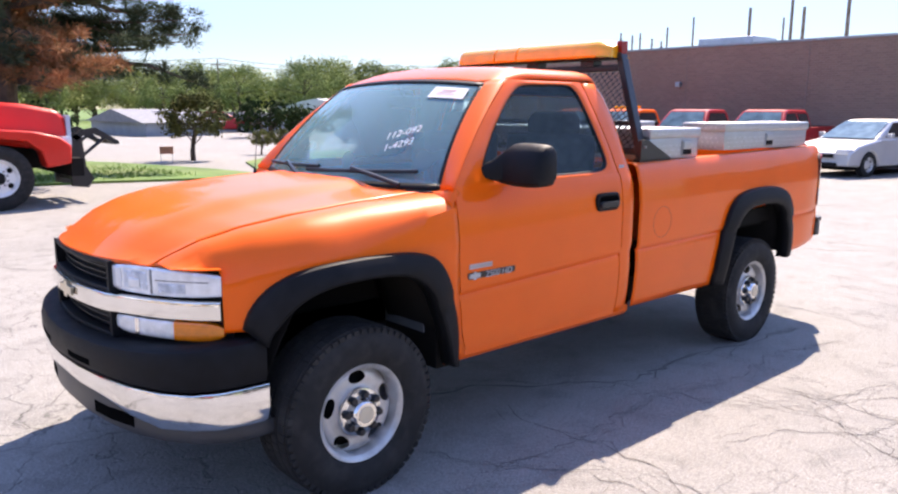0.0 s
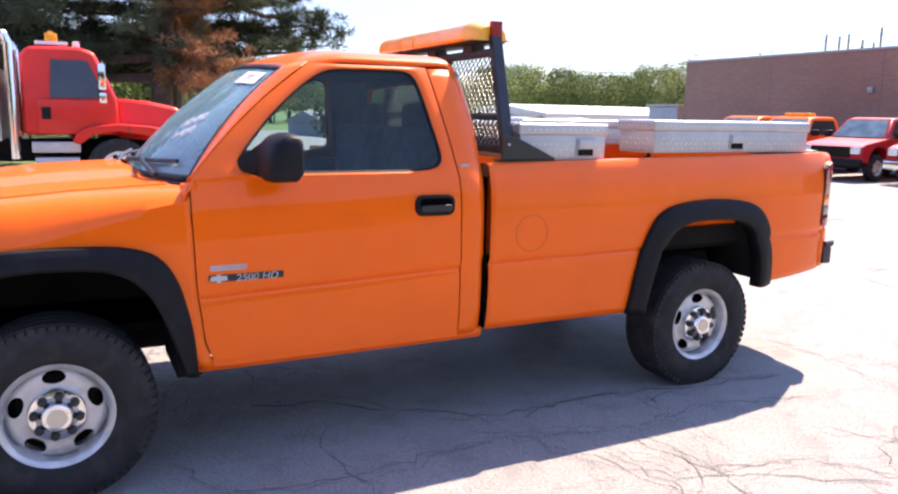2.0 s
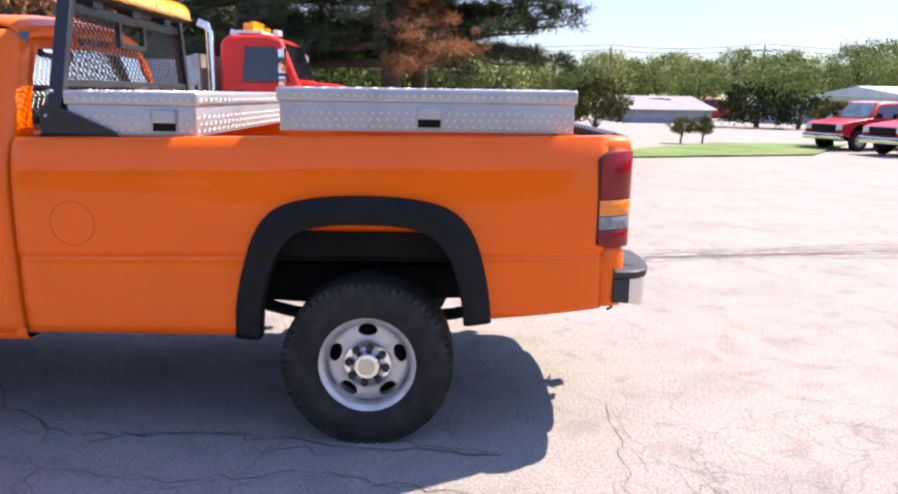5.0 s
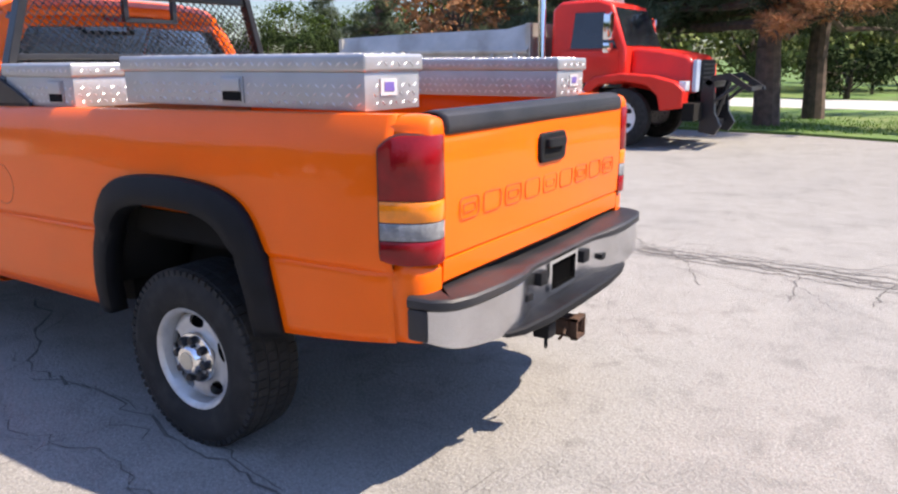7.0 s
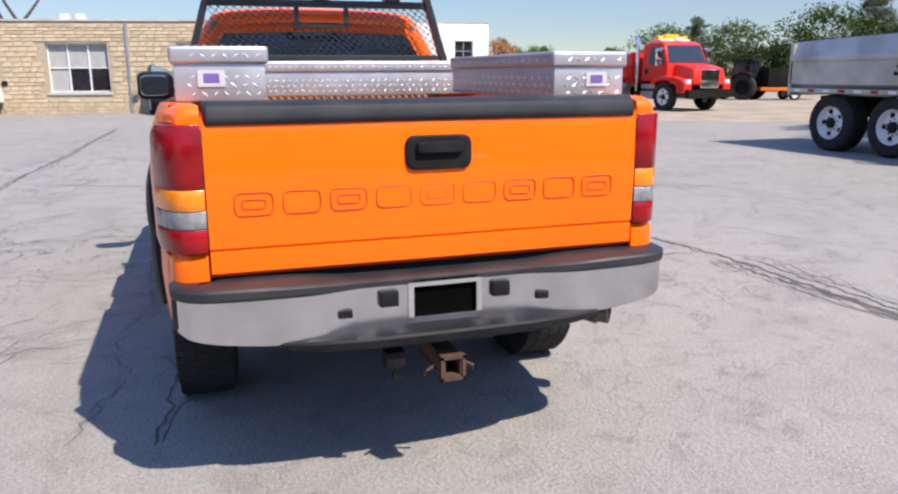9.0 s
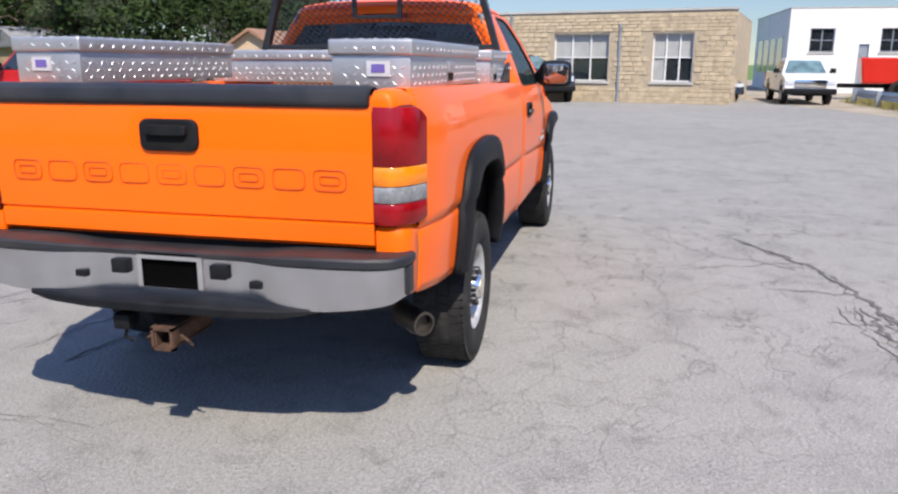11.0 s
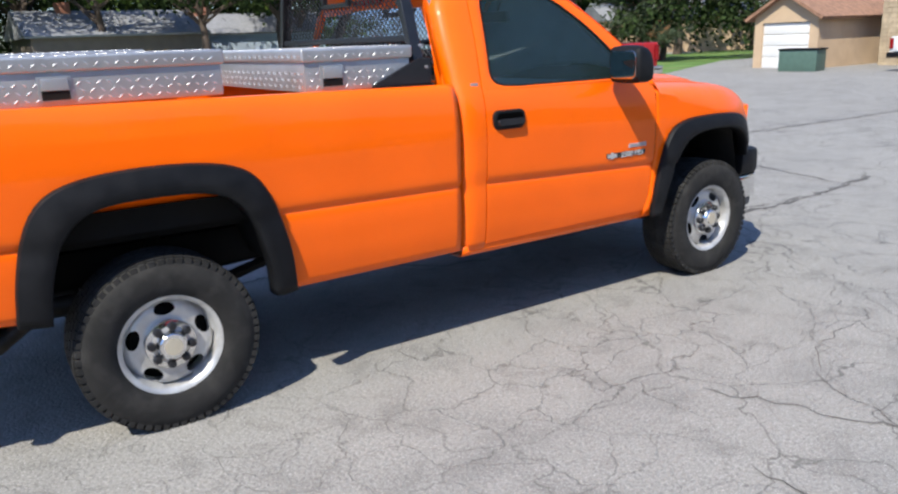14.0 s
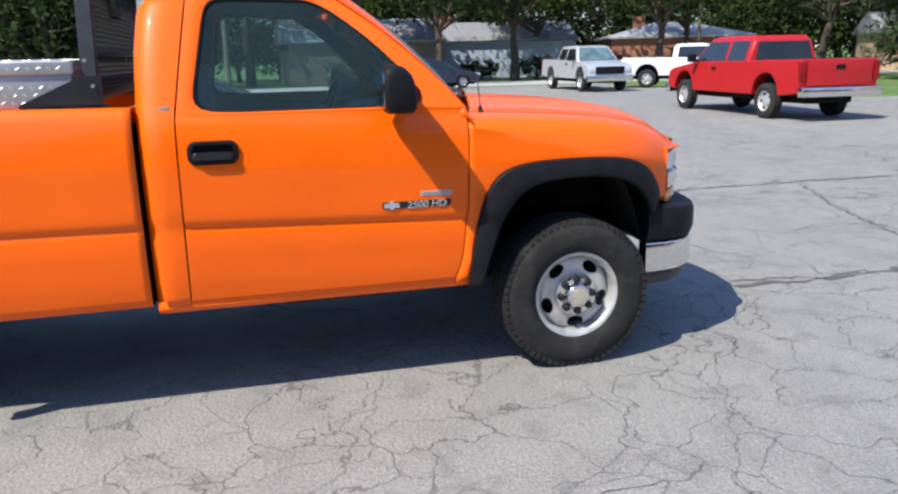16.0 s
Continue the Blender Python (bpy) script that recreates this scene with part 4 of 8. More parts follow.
stick = part("sticker", bm, M_PAPER, truck, "white paper sticker on the windshield")
for k, (u0, u1, v0, v1) in enumerate(((0.66, 0.80, 0.872, 0.885), (0.62, 0.78, 0.850, 0.856), (0.62, 0.82, 0.833, 0.838))):
    part("print", newsurf([[wind(lerp(u0, u1, j / 3), v, 0.008) for j in range(4)] for v in (v0, v1)]), M_PINK, stick)


def on_glass(u, v):
    p = Vector(wind(u, v, 0.004))
    du = (Vector(wind(u + 0.05, v, 0.004)) - Vector(wind(u - 0.05, v, 0.004))).normalized()
    dv = (Vector(wind(u, v + 0.05, 0.004)) - Vector(wind(u, v - 0.05, 0.004))).normalized()
    n = du.cross(dv).normalized()
    m = Matrix((du, n.cross(du), n)).transposed().to_4x4()
    m.translation = p
    return m @ Matrix.Rotation(radians(20), 4, "Z")


for u_, v_, text in ((0.585, 0.43, "112-092"), (0.600, 0.325, "1-4293")):
    slant = Matrix(((1, 0.25, 0, 0), (0, 1, 0, 0), (0, 0, 1, 0), (0, 0, 0, 1)))
    tagged(lettering(text, 0.062, on_glass(u_, v_) @ slant, M_WHITEMARK, truck, "marker_writing", 0.0005), "white marker figures on the windshield")

# roof
rows = []
for i in range(27):
    s = i / 26
    x = lerp(1.485, 2.46, s)
    dz = -0.045 * max(0, (0.10 - s) / 0.10) ** 2 - 0.085 * max(0, (s - 0.62) / 0.38) ** 2
    row = []
    for y, z in ((0.668, 1.806), (0.655, 1.826), (0.62, 1.845), (0.55, 1.860), (0.42, 1.872), (0.22, 1.880), (0.0, 1.882)):
        xx = x
        if s > 0.62:
            xx = x - 0.10 * (y / 0.668) ** 2 * ((s - 0.62) / 0.38)
        if s < 0.15:
            xx = x + 0.05 * (y / 0.668) ** 4 * (1 - s / 0.15)
        row.append((xx, y, z + dz * (1.0 if y < 0.6 else 0.75)))
    rows.append([(p[0], -p[1], p[2]) for p in row] + row[-2::-1])
rows = [[(p[0] - 0.012, p[1] * 0.99, p[2] - 0.05) for p in rows[0]]] + rows
part("roof", newsurf(rows), M_ORANGE, truck, "orange cab roof", solid=0.004)

# back of the cab with its window
lo = [Vector(p) for p in ((0.83, 0.60), (0.83, 1.30), (0.70, 1.62), (0.585, 1.795), (0.0, 1.81), (-0.585, 1.795), (-0.70, 1.62), (-0.83, 1.30), (-0.83, 0.60), (0.0, 0.60))]
li = [Vector(p) for p in ((0.735, 1.34), (0.725, 1.45), (0.665, 1.60), (0.585, 1.715), (0.0, 1.735), (-0.585, 1.715), (-0.665, 1.60), (-0.725, 1.45), (-0.735, 1.34), (0.0, 1.33))]


def back_x(z):
    return float(np.interp(z, [0.5, 1.30, 1.55, 1.72, 1.81], [1.470, 1.470, 1.478, 1.497, 1.53]))


rows = []
for f, off in ((0.0, 0.0), (0.5, 0.0), (0.97, 0.0), (1.0, 0.015)):
    rows.append([(back_x(lerp(a.y, b.y, f)) + off, lerp(a.x, b.x, f), lerp(a.y, b.y, f)) for a, b in zip(lo, li)])
back = part("cab_back", newsurf(rows, close=True), M_ORANGE, truck, solid=0.004)
rows = [[(back_x(lerp(1.53, b.y, f)) + 0.008, lerp(0, b.x, f), lerp(1.53, b.y, f)) for b in li] for f in (0.001, 0.4, 0.8, 1.0)]
part("rear_window", newsurf(rows, close=True), M_REARGLASS, back, "dark tinted rear window")
bm = bmesh.new()
rounded(bm, 1.485, 1.53, -0.15, 0.15, 1.755, 1.79, r=0.008)
part("high_brake_light", bm, M_REDLENS, back, "red high brake light")

# interior
bm = bmesh.new()
for y in (-0.40, 0.40):
    rounded(bm, 1.53, 1.72, y - 0.30, y + 0.30, 0.95, 1.50, r=0.06, seg=3)
    rounded(bm, 1.70, 2.22, y - 0.30, y + 0.30, 0.80, 1.00, r=0.05, seg=3)
part("bench_seat", bm, M_SEAT, truck, "dark grey cloth bench seat")
for y in (-0.40, 0.40):
    bm = bmesh.new()
    pillow(bm, round_rect(y, 1.545, 0.34, 0.17, 0.07), "x", 1.55, 1.645, 0.025)
    part("headrest", bm, M_SEAT, truck)
bm = bmesh.new()
rounded(bm, 2.52, 2.96, -0.80, 0.80, 0.95, 1.262, r=0.05, seg=3)
part("dashboard", bm, M_DASH, truck)
bm = bmesh.new()
ringp = [(2.36 + 0.19 * math.sin(a) * 0.45, 0.38 + 0.19 * math.cos(a), 1.225 + 0.19 * math.sin(a) * 0.89) for a in [2 * math.pi * i / 24 for i in range(25)]]
tube(bm, ringp, 0.014, 6)
tube(bm, [(2.36, 0.20, 1.225), (2.36, 0.56, 1.225)], 0.016, 6)
tube(bm, [(2.36, 0.38, 1.225), (2.62, 0.38, 1.10)], 0.03, 8)
part("steering_wheel", bm, M_BLACKSTEEL, truck)
bm = bmesh.new()
box(bm, 1.50, 2.86, -0.86, 0.86, 0.52, 0.60)
box(bm, 2.55, 2.95, -0.80, 0.80, 0.60, 0.94)
box(bm, 1.66, 2.60, -0.895, -0.84, 0.60, 1.26)
box(bm, 1.66, 2.60, 0.84, 0.895, 0.60, 1.26)
part("cab_floor", bm, M_DASH, truck)
bm = bmesh.new()
rounded(bm, 1.54, 2.36, -0.62, 0.62, 1.775, 1.79, r=0.006)
part("headliner", bm, M_DASH, truck)
bm = bmesh.new()
rounded(bm, 2.40, 2.44, -0.13, 0.13, 1.645, 1.715, r=0.015)
rod(bm, (2.43, 0, 1.70), (2.46, 0, 1.77), 0.008)
part("inside_mirror", bm, M_BLACKSTEEL, truck)

# grey trim inside the pillars and round the rear window
for sign in (1, -1):
    rows = []
    for i in range(9):
        z = lerp(1.26, 1.785, i / 8)
        y = green_y(z) - 0.034
        xr = lerp(1.66, 1.755, (z - 1.30) / 0.48)
        rows.append([(1.50, sign * (y - 0.03), z), (1.53, sign * y, z), (xr, sign * y, z)])
    part("pillar_trim", newsurf(rows), M_DASH, truck, solid=0.004)
    rows = []
    for i in range(9):
        v = i / 8
        w = wind(0.94, v, -0.035)
        dz = lerp(1.285, 1.775, v)
        rows.append([(w[0], sign * w[1], w[2]), (lerp(2.80, 2.25, v), sign * (green_y(dz) - 0.036), dz - 0.01)])
    part("windshield_pillar_trim", newsurf(rows), M_DASH, truck, solid=0.004)
    bm = bmesh.new()
    y0, y1 = sorted((sign * 0.895, sign * 0.922))
    box(bm, 2.835, 2.885, y0, y1, 0.52, 1.09)
    part("door_jamb", bm, M_ORANGE, truck)
    bm = bmesh.new()
    y0, y1 = sorted((sign * 0.46, sign * 0.885))
    box(bm, 2.845, 2.945, y0, y1, 0.44, 0.72)
    part("splash_guard", bm, M_DARK, truck)
rows = [[(back_x(lerp(a.y, b.y, f)) + 0.035, lerp(a.x, b.x, f) * 0.97, lerp(a.y, b.y, f)) for a, b in zip(lo, li)] for f in (0.05, 0.5, 0.95)]
part("rear_trim", newsurf(rows, close=True), M_DASH, truck, solid=0.004)

# nose: grille, lamps, chrome bar
for sign in (1, -1):
    ys_ = [q[1] for q in LAMP]

    def lamp_strip(y_a, y_b, off, count=11):
        """Plan points along the lamp's curve, set off from it."""
        out = [(float(np.interp(y, ys_, [q[0] for q in LAMP])) + off, y) for y in np.linspace(y_a, y_b, count)]
        return out if sign > 0 else [(x, -y) for x, y in out[::-1]]

    def ends(count, z_mid, z_in, z_out, power=6):
        """Heights that round off towards the inner and the outer end."""
        out = []
        for i in range(count):
            f = i / (count - 1)
            out.append(z_mid + (z_in - z_mid) * (1 - f) ** (power * 2) + (z_out - z_mid) * f ** power)
        return out if sign > 0 else out[::-1]
    plan = LAMP if sign > 0 else [(x, -y) for x, y in LAMP][::-1]
    bm = bmesh.new()
    slab(bm, lamp_strip(0.375, 0.800, 0.0, 17), ends(17, 0.926, 0.938, 0.934), ends(17, 1.034, 1.026, 1.012), 0.03)
    lamp = part("headlight", bm, M_REFLECT, truck, "clear rectangular headlight")
    for ya, yb, za, zb, m_ in ((0.395, 0.425, 0.944, 1.018, M_WHITE), (0.440, 0.555, 0.945, 1.016, M_BULB), (0.466, 0.520, 0.950, 0.985, M_REFLECT), (0.568, 0.576, 0.932, 1.028, M_WHITELENS), (0.590, 0.770, 0.985, 0.990, M_WHITELENS), (0.600, 0.700, 0.940, 0.978, M_BULB)):
        bm = bmesh.new()
        slab(bm, lamp_strip(ya, yb, 0.002 if m_ is not M_REFLECT else 0.004, 5), za, zb, 0.01, 0.004)
        part("reflector", bm, m_, lamp)
    bm = bmesh.new()
    slab(bm, lamp_strip(0.375, 0.655, -0.004, 9), ends(9, 0.756, 0.772, 0.754), ends(9, 0.826, 0.822, 0.826), 0.03)
    low = part("parking_light", bm, M_REFLECT, truck, "clear parking light with amber turn signal")
    bm = bmesh.new()
    slab(bm, lamp_strip(0.48, 0.50, 0.001, 3), 0.760, 0.824, 0.01)
    part("reflector", bm, M_CHROME, low)
    bm = bmesh.new()
    slab(bm, lamp_strip(0.652, 0.802, 0.0, 11), ends(11, 0.754, 0.754, 0.774), ends(11, 0.828, 0.828, 0.806), 0.03)
    part("turn_signal", bm, M_AMBER, low, "amber turn signal lens")
    # dark filler panel behind the lamps
    bm = bmesh.new()
    slab(bm, [(x - 0.045, y * 0.985) for x, y in plan], 0.70, 1.030, 0.02)
    part("lamp_bezel", bm, M_BLACK, truck)
full = [(nose_x(y) - 0.01, y) for y in np.linspace(-0.36, 0.36, 13)]
BAR = [(x + 0.012, -y) for x, y in LAMP[::-1]][:-1] + [(nose_x(y) + 0.012, y) for y in np.linspace(-0.36, 0.36, 11)] + [(x + 0.012, y) for x, y in LAMP[1:]]
bm = bmesh.new()
slab(bm, BAR, 0.838, 0.914, 0.05)
bar = part("grille_bar", bm, M_CHROME, truck, "wide chrome grille bar")
bm = bmesh.new()
ex = nose_x(0) + 0.014
prism(bm, [(q * 0.82, 0.876 + (z - 0.876) * 0.88) for q, z in ((-0.10, 0.856), (-0.028, 0.856), (-0.028, 0.836), (0.022, 0.836), (0.022, 0.856), (0.095, 0.856), (0.105, 0.896), (0.03, 0.896), (0.03, 0.916), (-0.022, 0.916), (-0.022, 0.896), (-0.092, 0.896))], "x", ex, ex + 0.010)
part("emblem", bm, M_GOLD, bar, "gold cross-shaped emblem", smooth=False)
grille = bmesh.new()
slab(grille, full, 1.020, 1.042, 0.05)
slab(grille, full, 0.915, 0.932, 0.05)
slab(grille, full, 0.815, 0.832, 0.05)
slab(grille, full, 0.725, 0.745, 0.05)
for s in (-1, 1):
    box(grille, nose_x(0.36) - 0.06, nose_x(0.36) - 0.005, s * 0.36 - 0.012, s * 0.36 + 0.012, 0.73, 1.04)
gr = part("grille", grille, M_BLACK, truck, "black plastic grille")
bm = bmesh.new()
slab(bm, [(x - 0.05, y) for x, y in full], 0.74, 1.03, 0.01)
part("grille_mesh", bm, M_DARK, gr)
for zz in (0.95, 0.975, 1.0, 0.765, 0.79):
    bm = bmesh.new()
    slab(bm, [(x - 0.035, y) for x, y in full], zz - 0.003, zz + 0.003, 0.012)
    part("slat", bm, M_BLACKSTEEL, gr)

# front bumper
BP = [(3.815, -0.888), (3.915, -0.884), (4.01, -0.862), (4.10, -0.80), (4.18, -0.70), (4.245, -0.57), (4.295, -0.40), (4.325, -0.2), (4.335, 0.0)]
BP = BP + [(x, -y) for x, y in BP[-2::-1]]
n = len(BP)
bm = bmesh.new()
BHI = [float(np.interp(abs(p[1]), [0, 0.5, 0.78, 0.89], [0.722, 0.730, 0.745, 0.765])) for p in BP]
BLO = [float(np.interp(abs(p[1]), [0, 0.4, 0.78, 0.89], [0.590, 0.588, 0.572, 0.582])) for p in BP]
slab(bm, BP, BLO, BHI, 0.14, 0.035)
fb = part("front_bumper_cover", bm, M_BLACK, truck, "black plastic upper front bumper")
bm = bmesh.new()
slab(bm, [(x - 0.008, y * 0.996) for x, y in BP], [float(np.interp(abs(p[1]), [0, 0.45, 0.66, 0.89], [0.528, 0.500, 0.428, 0.425])) for p in BP], [z - 0.001 for z in BLO], 0.07)
part("front_bumper_bar", bm, M_CHROME, truck, "chrome lower front bumper")
bm = bmesh.new()
VP = [(x - 0.035, y * 0.98) for x, y in BP[:]]
slab(bm, VP, [float(np.interp(abs(p[1]), [0, 0.45, 0.87], [0.385, 0.365, 0.355])) for p in VP], [float(np.interp(abs(p[1]), [0, 0.45, 0.66, 0.89], [0.531, 0.503, 0.431, 0.428])) for p in VP], 0.10, 0.02)
val = part("air_dam", bm, mat("grey_plastic", (0.035, 0.037, 0.041), rough=0.45, vary=0.2, scale=8), truck, "dark grey plastic air dam")
BXS = sorted((p[1], p[0]) for p in BP)


def bumper_x(y):
    return float(np.interp(y, [q[0] for q in BXS], [q[1] for q in BXS]))


# slots are uncut: near-black strips carry the shade inside them
for ya, yb, za, zb, off, nm, parent_ in ((-0.54, -0.27, 0.400, 0.452, -0.034, "tow_slot", val), (0.27, 0.54, 0.400, 0.452, -0.034, "tow_slot", val), (-0.33, -0.13, 0.618, 0.645, 0.0015, "bumper_slot", fb), (0.13, 0.33, 0.618, 0.645, 0.0015, "bumper_slot", fb)):
    bm = bmesh.new()
    slab(bm, [(bumper_x(y) + off, y) for y in np.linspace(ya, yb, 7)], za, zb, 0.02, 0.003)
    part(nm, bm, M_HOLESHADE, parent_)

# tailgate
rows = []
for z, x in ((0.815, -1.112), (0.83, -1.128), (0.898, -1.130), (0.903, -1.122), (0.909, -1.122), (0.914, -1.132), (1.10, -1.138), (1.30, -1.134), (1.33, -1.128), (1.345, -1.11), (1.35, -1.07)):
    rows.append([(x + 0.03, -0.777, z), (x, -0.774, z), (x, -0.4, z), (x - 0.003, 0, z), (x, 0.4, z), (x, 0.774, z), (x + 0.03, 0.777, z)])
tailgate = part("tailgate", newsurf(rows), M_ORANGE, truck, "closed orange tailgate", solid=0.005)
bm = bmesh.new()
rows = []
for z, x in ((1.312, -1.139), (1.335, -1.143), (1.366, -1.136), (1.380, -1.115), (1.384, -1.08), (1.376, -1.05), (1.34, -1.045)):
    rows.append([(x + 0.012, -0.768, z - 0.004), (x, -0.755, z), (x, -0.4, z), (x, 0, z), (x, 0.4, z), (x, 0.755, z), (x + 0.012, 0.768, z - 0.004)])
part("tailgate_cap", newsurf(rows), M_PAD, tailgate, "black plastic tailgate cap", solid=0.006)
bm = bmesh.new()
box(bm, -1.06, -1.045, -0.77, 0.77, 0.83, 1.34)
part("tailgate_inner", bm, M_ORANGE, tailgate)
bm = bmesh.new()
pillow(bm, round_rect(0.0, 1.203, 0.238, 0.118, 0.032), "x", -1.125, -1.156, 0.008)
part("tailgate_handle", bm, M_BLACK, tailgate, "black plastic tailgate handle")
# dark inlay painting the shade of the paddle's recess
bm = bmesh.new()
pillow(bm, round_rect(0.0, 1.200, 0.186, 0.080, 0.018), "x", -1.150, -1.1565, 0.002)
part("handle_recess", bm, M_DARK, tailgate)
bm = bmesh.new()
pillow(bm, round_rect(0.0, 1.222, 0.165, 0.038, 0.010), "x", -1.150, -1.176, 0.008)
part("paddle", bm, M_BLACK, tailgate)
# nine pressed outlines on the gate, as plain rounded frames, crease shade painted in darker orange
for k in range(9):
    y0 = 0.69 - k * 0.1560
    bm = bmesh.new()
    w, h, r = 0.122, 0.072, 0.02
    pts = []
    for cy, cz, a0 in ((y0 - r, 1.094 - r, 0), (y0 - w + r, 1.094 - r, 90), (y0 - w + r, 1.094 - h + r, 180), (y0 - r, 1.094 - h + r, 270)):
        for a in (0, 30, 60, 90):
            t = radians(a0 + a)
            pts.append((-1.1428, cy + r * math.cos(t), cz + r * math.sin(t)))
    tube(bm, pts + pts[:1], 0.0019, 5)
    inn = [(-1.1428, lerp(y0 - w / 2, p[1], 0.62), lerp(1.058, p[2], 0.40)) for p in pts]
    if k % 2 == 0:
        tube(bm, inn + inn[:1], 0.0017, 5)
    part("pressed_outline", bm, M_GROOVESHADE, tailgate)

# bed corners and tail lights
for sign in (1, -1):
    rows = []
    for z in np.linspace(0.64, 1.325, 24):
        ys = side_y(-1.0, z)
        inset = 0.0 if not 0.905 < z < 1.315 else 0.035
        xr = -1.128
        zz = z
        row = [(-1.022, sign * (side_y(-1.022, z) - inset * 0.6), zz), (-1.07, sign * (side_y(-1.05, z) - 0.004 - inset), zz), (-1.105, sign * (ys - 0.030 - inset), zz), (xr + 0.006 + inset * 0.5, sign * (ys - 0.055 - inset * 0.5), zz), (xr + inset, sign * (ys - 0.09), zz), (xr + inset, sign * 0.785, zz), (xr + 0.06, sign * 0.778, zz)]
        rows.append(row)
    part("bed_corner", newsurf(rows), M_ORANGE, truck, solid=0.004)
    full_plan = smooth_line([(-1.137, 0.779, 0), (-1.146, 0.810, 0), (-1.143, 0.842, 0), (-1.127, 0.868, 0), (-1.097, 0.892, 0), (-1.062, 0.910, 0), (-1.026, 0.9245, 0), (-0.992, 0.9345, 0)], 15)

    def tail_strip(i0, i1, off, push=1.0):
        out = [(p[0] - off, p[1] * push) for p in full_plan[i0:i1]]
        return out[::-1] if sign > 0 else [(x, -y) for x, y in out]

    def tail_ends(lo_z, hi_z, cut=0.040):
        """The outer upper and lower corners are rounded off."""
        f = [max(0.0, (i - 9) / 5.0) ** 2.2 for i in range(15)]
        lo2, hi2 = [lo_z + 0.5 * cut * q for q in f], [hi_z - cut * q for q in f]
        return (lo2[::-1], hi2[::-1]) if sign > 0 else (lo2, hi2)
    bm = bmesh.new()
    slab(bm, tail_strip(0, 15, -0.004, 0.999), *tail_ends(0.897, 1.322), 0.05, 0.02)
    tl = part("tail_light", bm, M_GASKET, truck, "red tail light with amber and clear lenses")
    for nm, z0, z1, m_, cut, cut2 in (("brake_lens", 1.112, 1.316, M_REDLENS, 0.040, 0.0), ("turn_lens", 1.042, 1.110, M_AMBER, 0.0, 0.0), ("reverse_lens", 0.983, 1.040, M_WHITELENS, 0.0, 0.0), ("lower_lens", 0.903, 0.981, M_REDLENS, 0.0, 0.014)):
        f = [max(0.0, (i - 9) / 5.0) ** 2.2 for i in range(15)]
        lo2, hi2 = [z0 + cut2 * q for q in f], [z1 - cut * q for q in f]
        lo2, hi2 = (lo2[::-1], hi2[::-1]) if sign > 0 else (lo2, hi2)
        bm = bmesh.new()
        slab(bm, tail_strip(0, 15, 0.003, 1.002), lo2, hi2, 0.03, 0.003)
        part(nm, bm, m_, tl)
    rows = []
    for x, dz in ((-1.137, -0.034), (-1.134, -0.016), (-1.124, -0.005), (-1.10, 0.002), (-1.05, 0.004), (-1.00, 0.0)):
        yo = side_y(-1.0, 1.30) - 0.006 - 0.42 * max(0.0, -1.03 - x)
        t = bed_top(-1.0) + dz
        rows.append([(x, sign * lerp(yo, 0.776, f), z) for f, z in ((0.0, 1.300), (0.05, t - 0.024), (0.16, t - 0.004), (0.36, t + 0.007), (0.68, t + 0.010), (0.95, t + 0.004), (1.0, t - 0.03), (1.0, 1.300))])
    bm = newsurf(rows)
    bm.faces.new(list(bm.verts)[:8])
    part("bed_corner_cap", bm, M_ORANGE, truck)

# bed floor, bulkhead, wheel tubs
bm = bmesh.new()
box(bm, -1.10, -1.065, -0.775, 0.775, 0.70, 0.832)
part("bed_sill", bm, M_DARK, truck)
bm = bmesh.new()
box(bm, -1.05, 1.44, -0.80, 0.80, 0.86, 0.89)
box(bm, 1.42, 1.45, -0.84, 0.84, 0.62, 1.33)
for s in (-1, 1):
    y0, y1 = sorted((s * 0.55, s * 0.80))
    rounded(bm, -0.46, 0.48, y0, y1, 0.88, 1.10, r=0.05)
part("bed_floor", bm, M_BEDFLOOR, truck, "dusty worn bed floor")
for s in (-1, 1):
    bm = bmesh.new()
    y0, y1 = sorted((s * 0.795, s * 0.835))
    box(bm, -1.05, 1.42, y0, y1, 0.88, 1.24)
    part("bed_inner_wall", bm, M_ORANGE, truck)
    bm = bmesh.new()
    y0, y1 = sorted((s * 0.838, s * 0.850))
    box(bm, -0.50, 0.52, y0, y1, 0.84, 0.945)
    part("wheel_well_liner", bm, M_DARK, truck)
# fuel door on the left bed side, the shade in its seam painted darker
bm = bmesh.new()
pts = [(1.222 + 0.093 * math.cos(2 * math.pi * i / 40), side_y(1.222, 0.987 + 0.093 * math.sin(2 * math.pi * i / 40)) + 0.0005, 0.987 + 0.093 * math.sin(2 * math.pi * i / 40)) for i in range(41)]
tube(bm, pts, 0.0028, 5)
part("fuel_door_seam", bm, M_GROOVESHADE, bpy.data.objects["bed_side"])

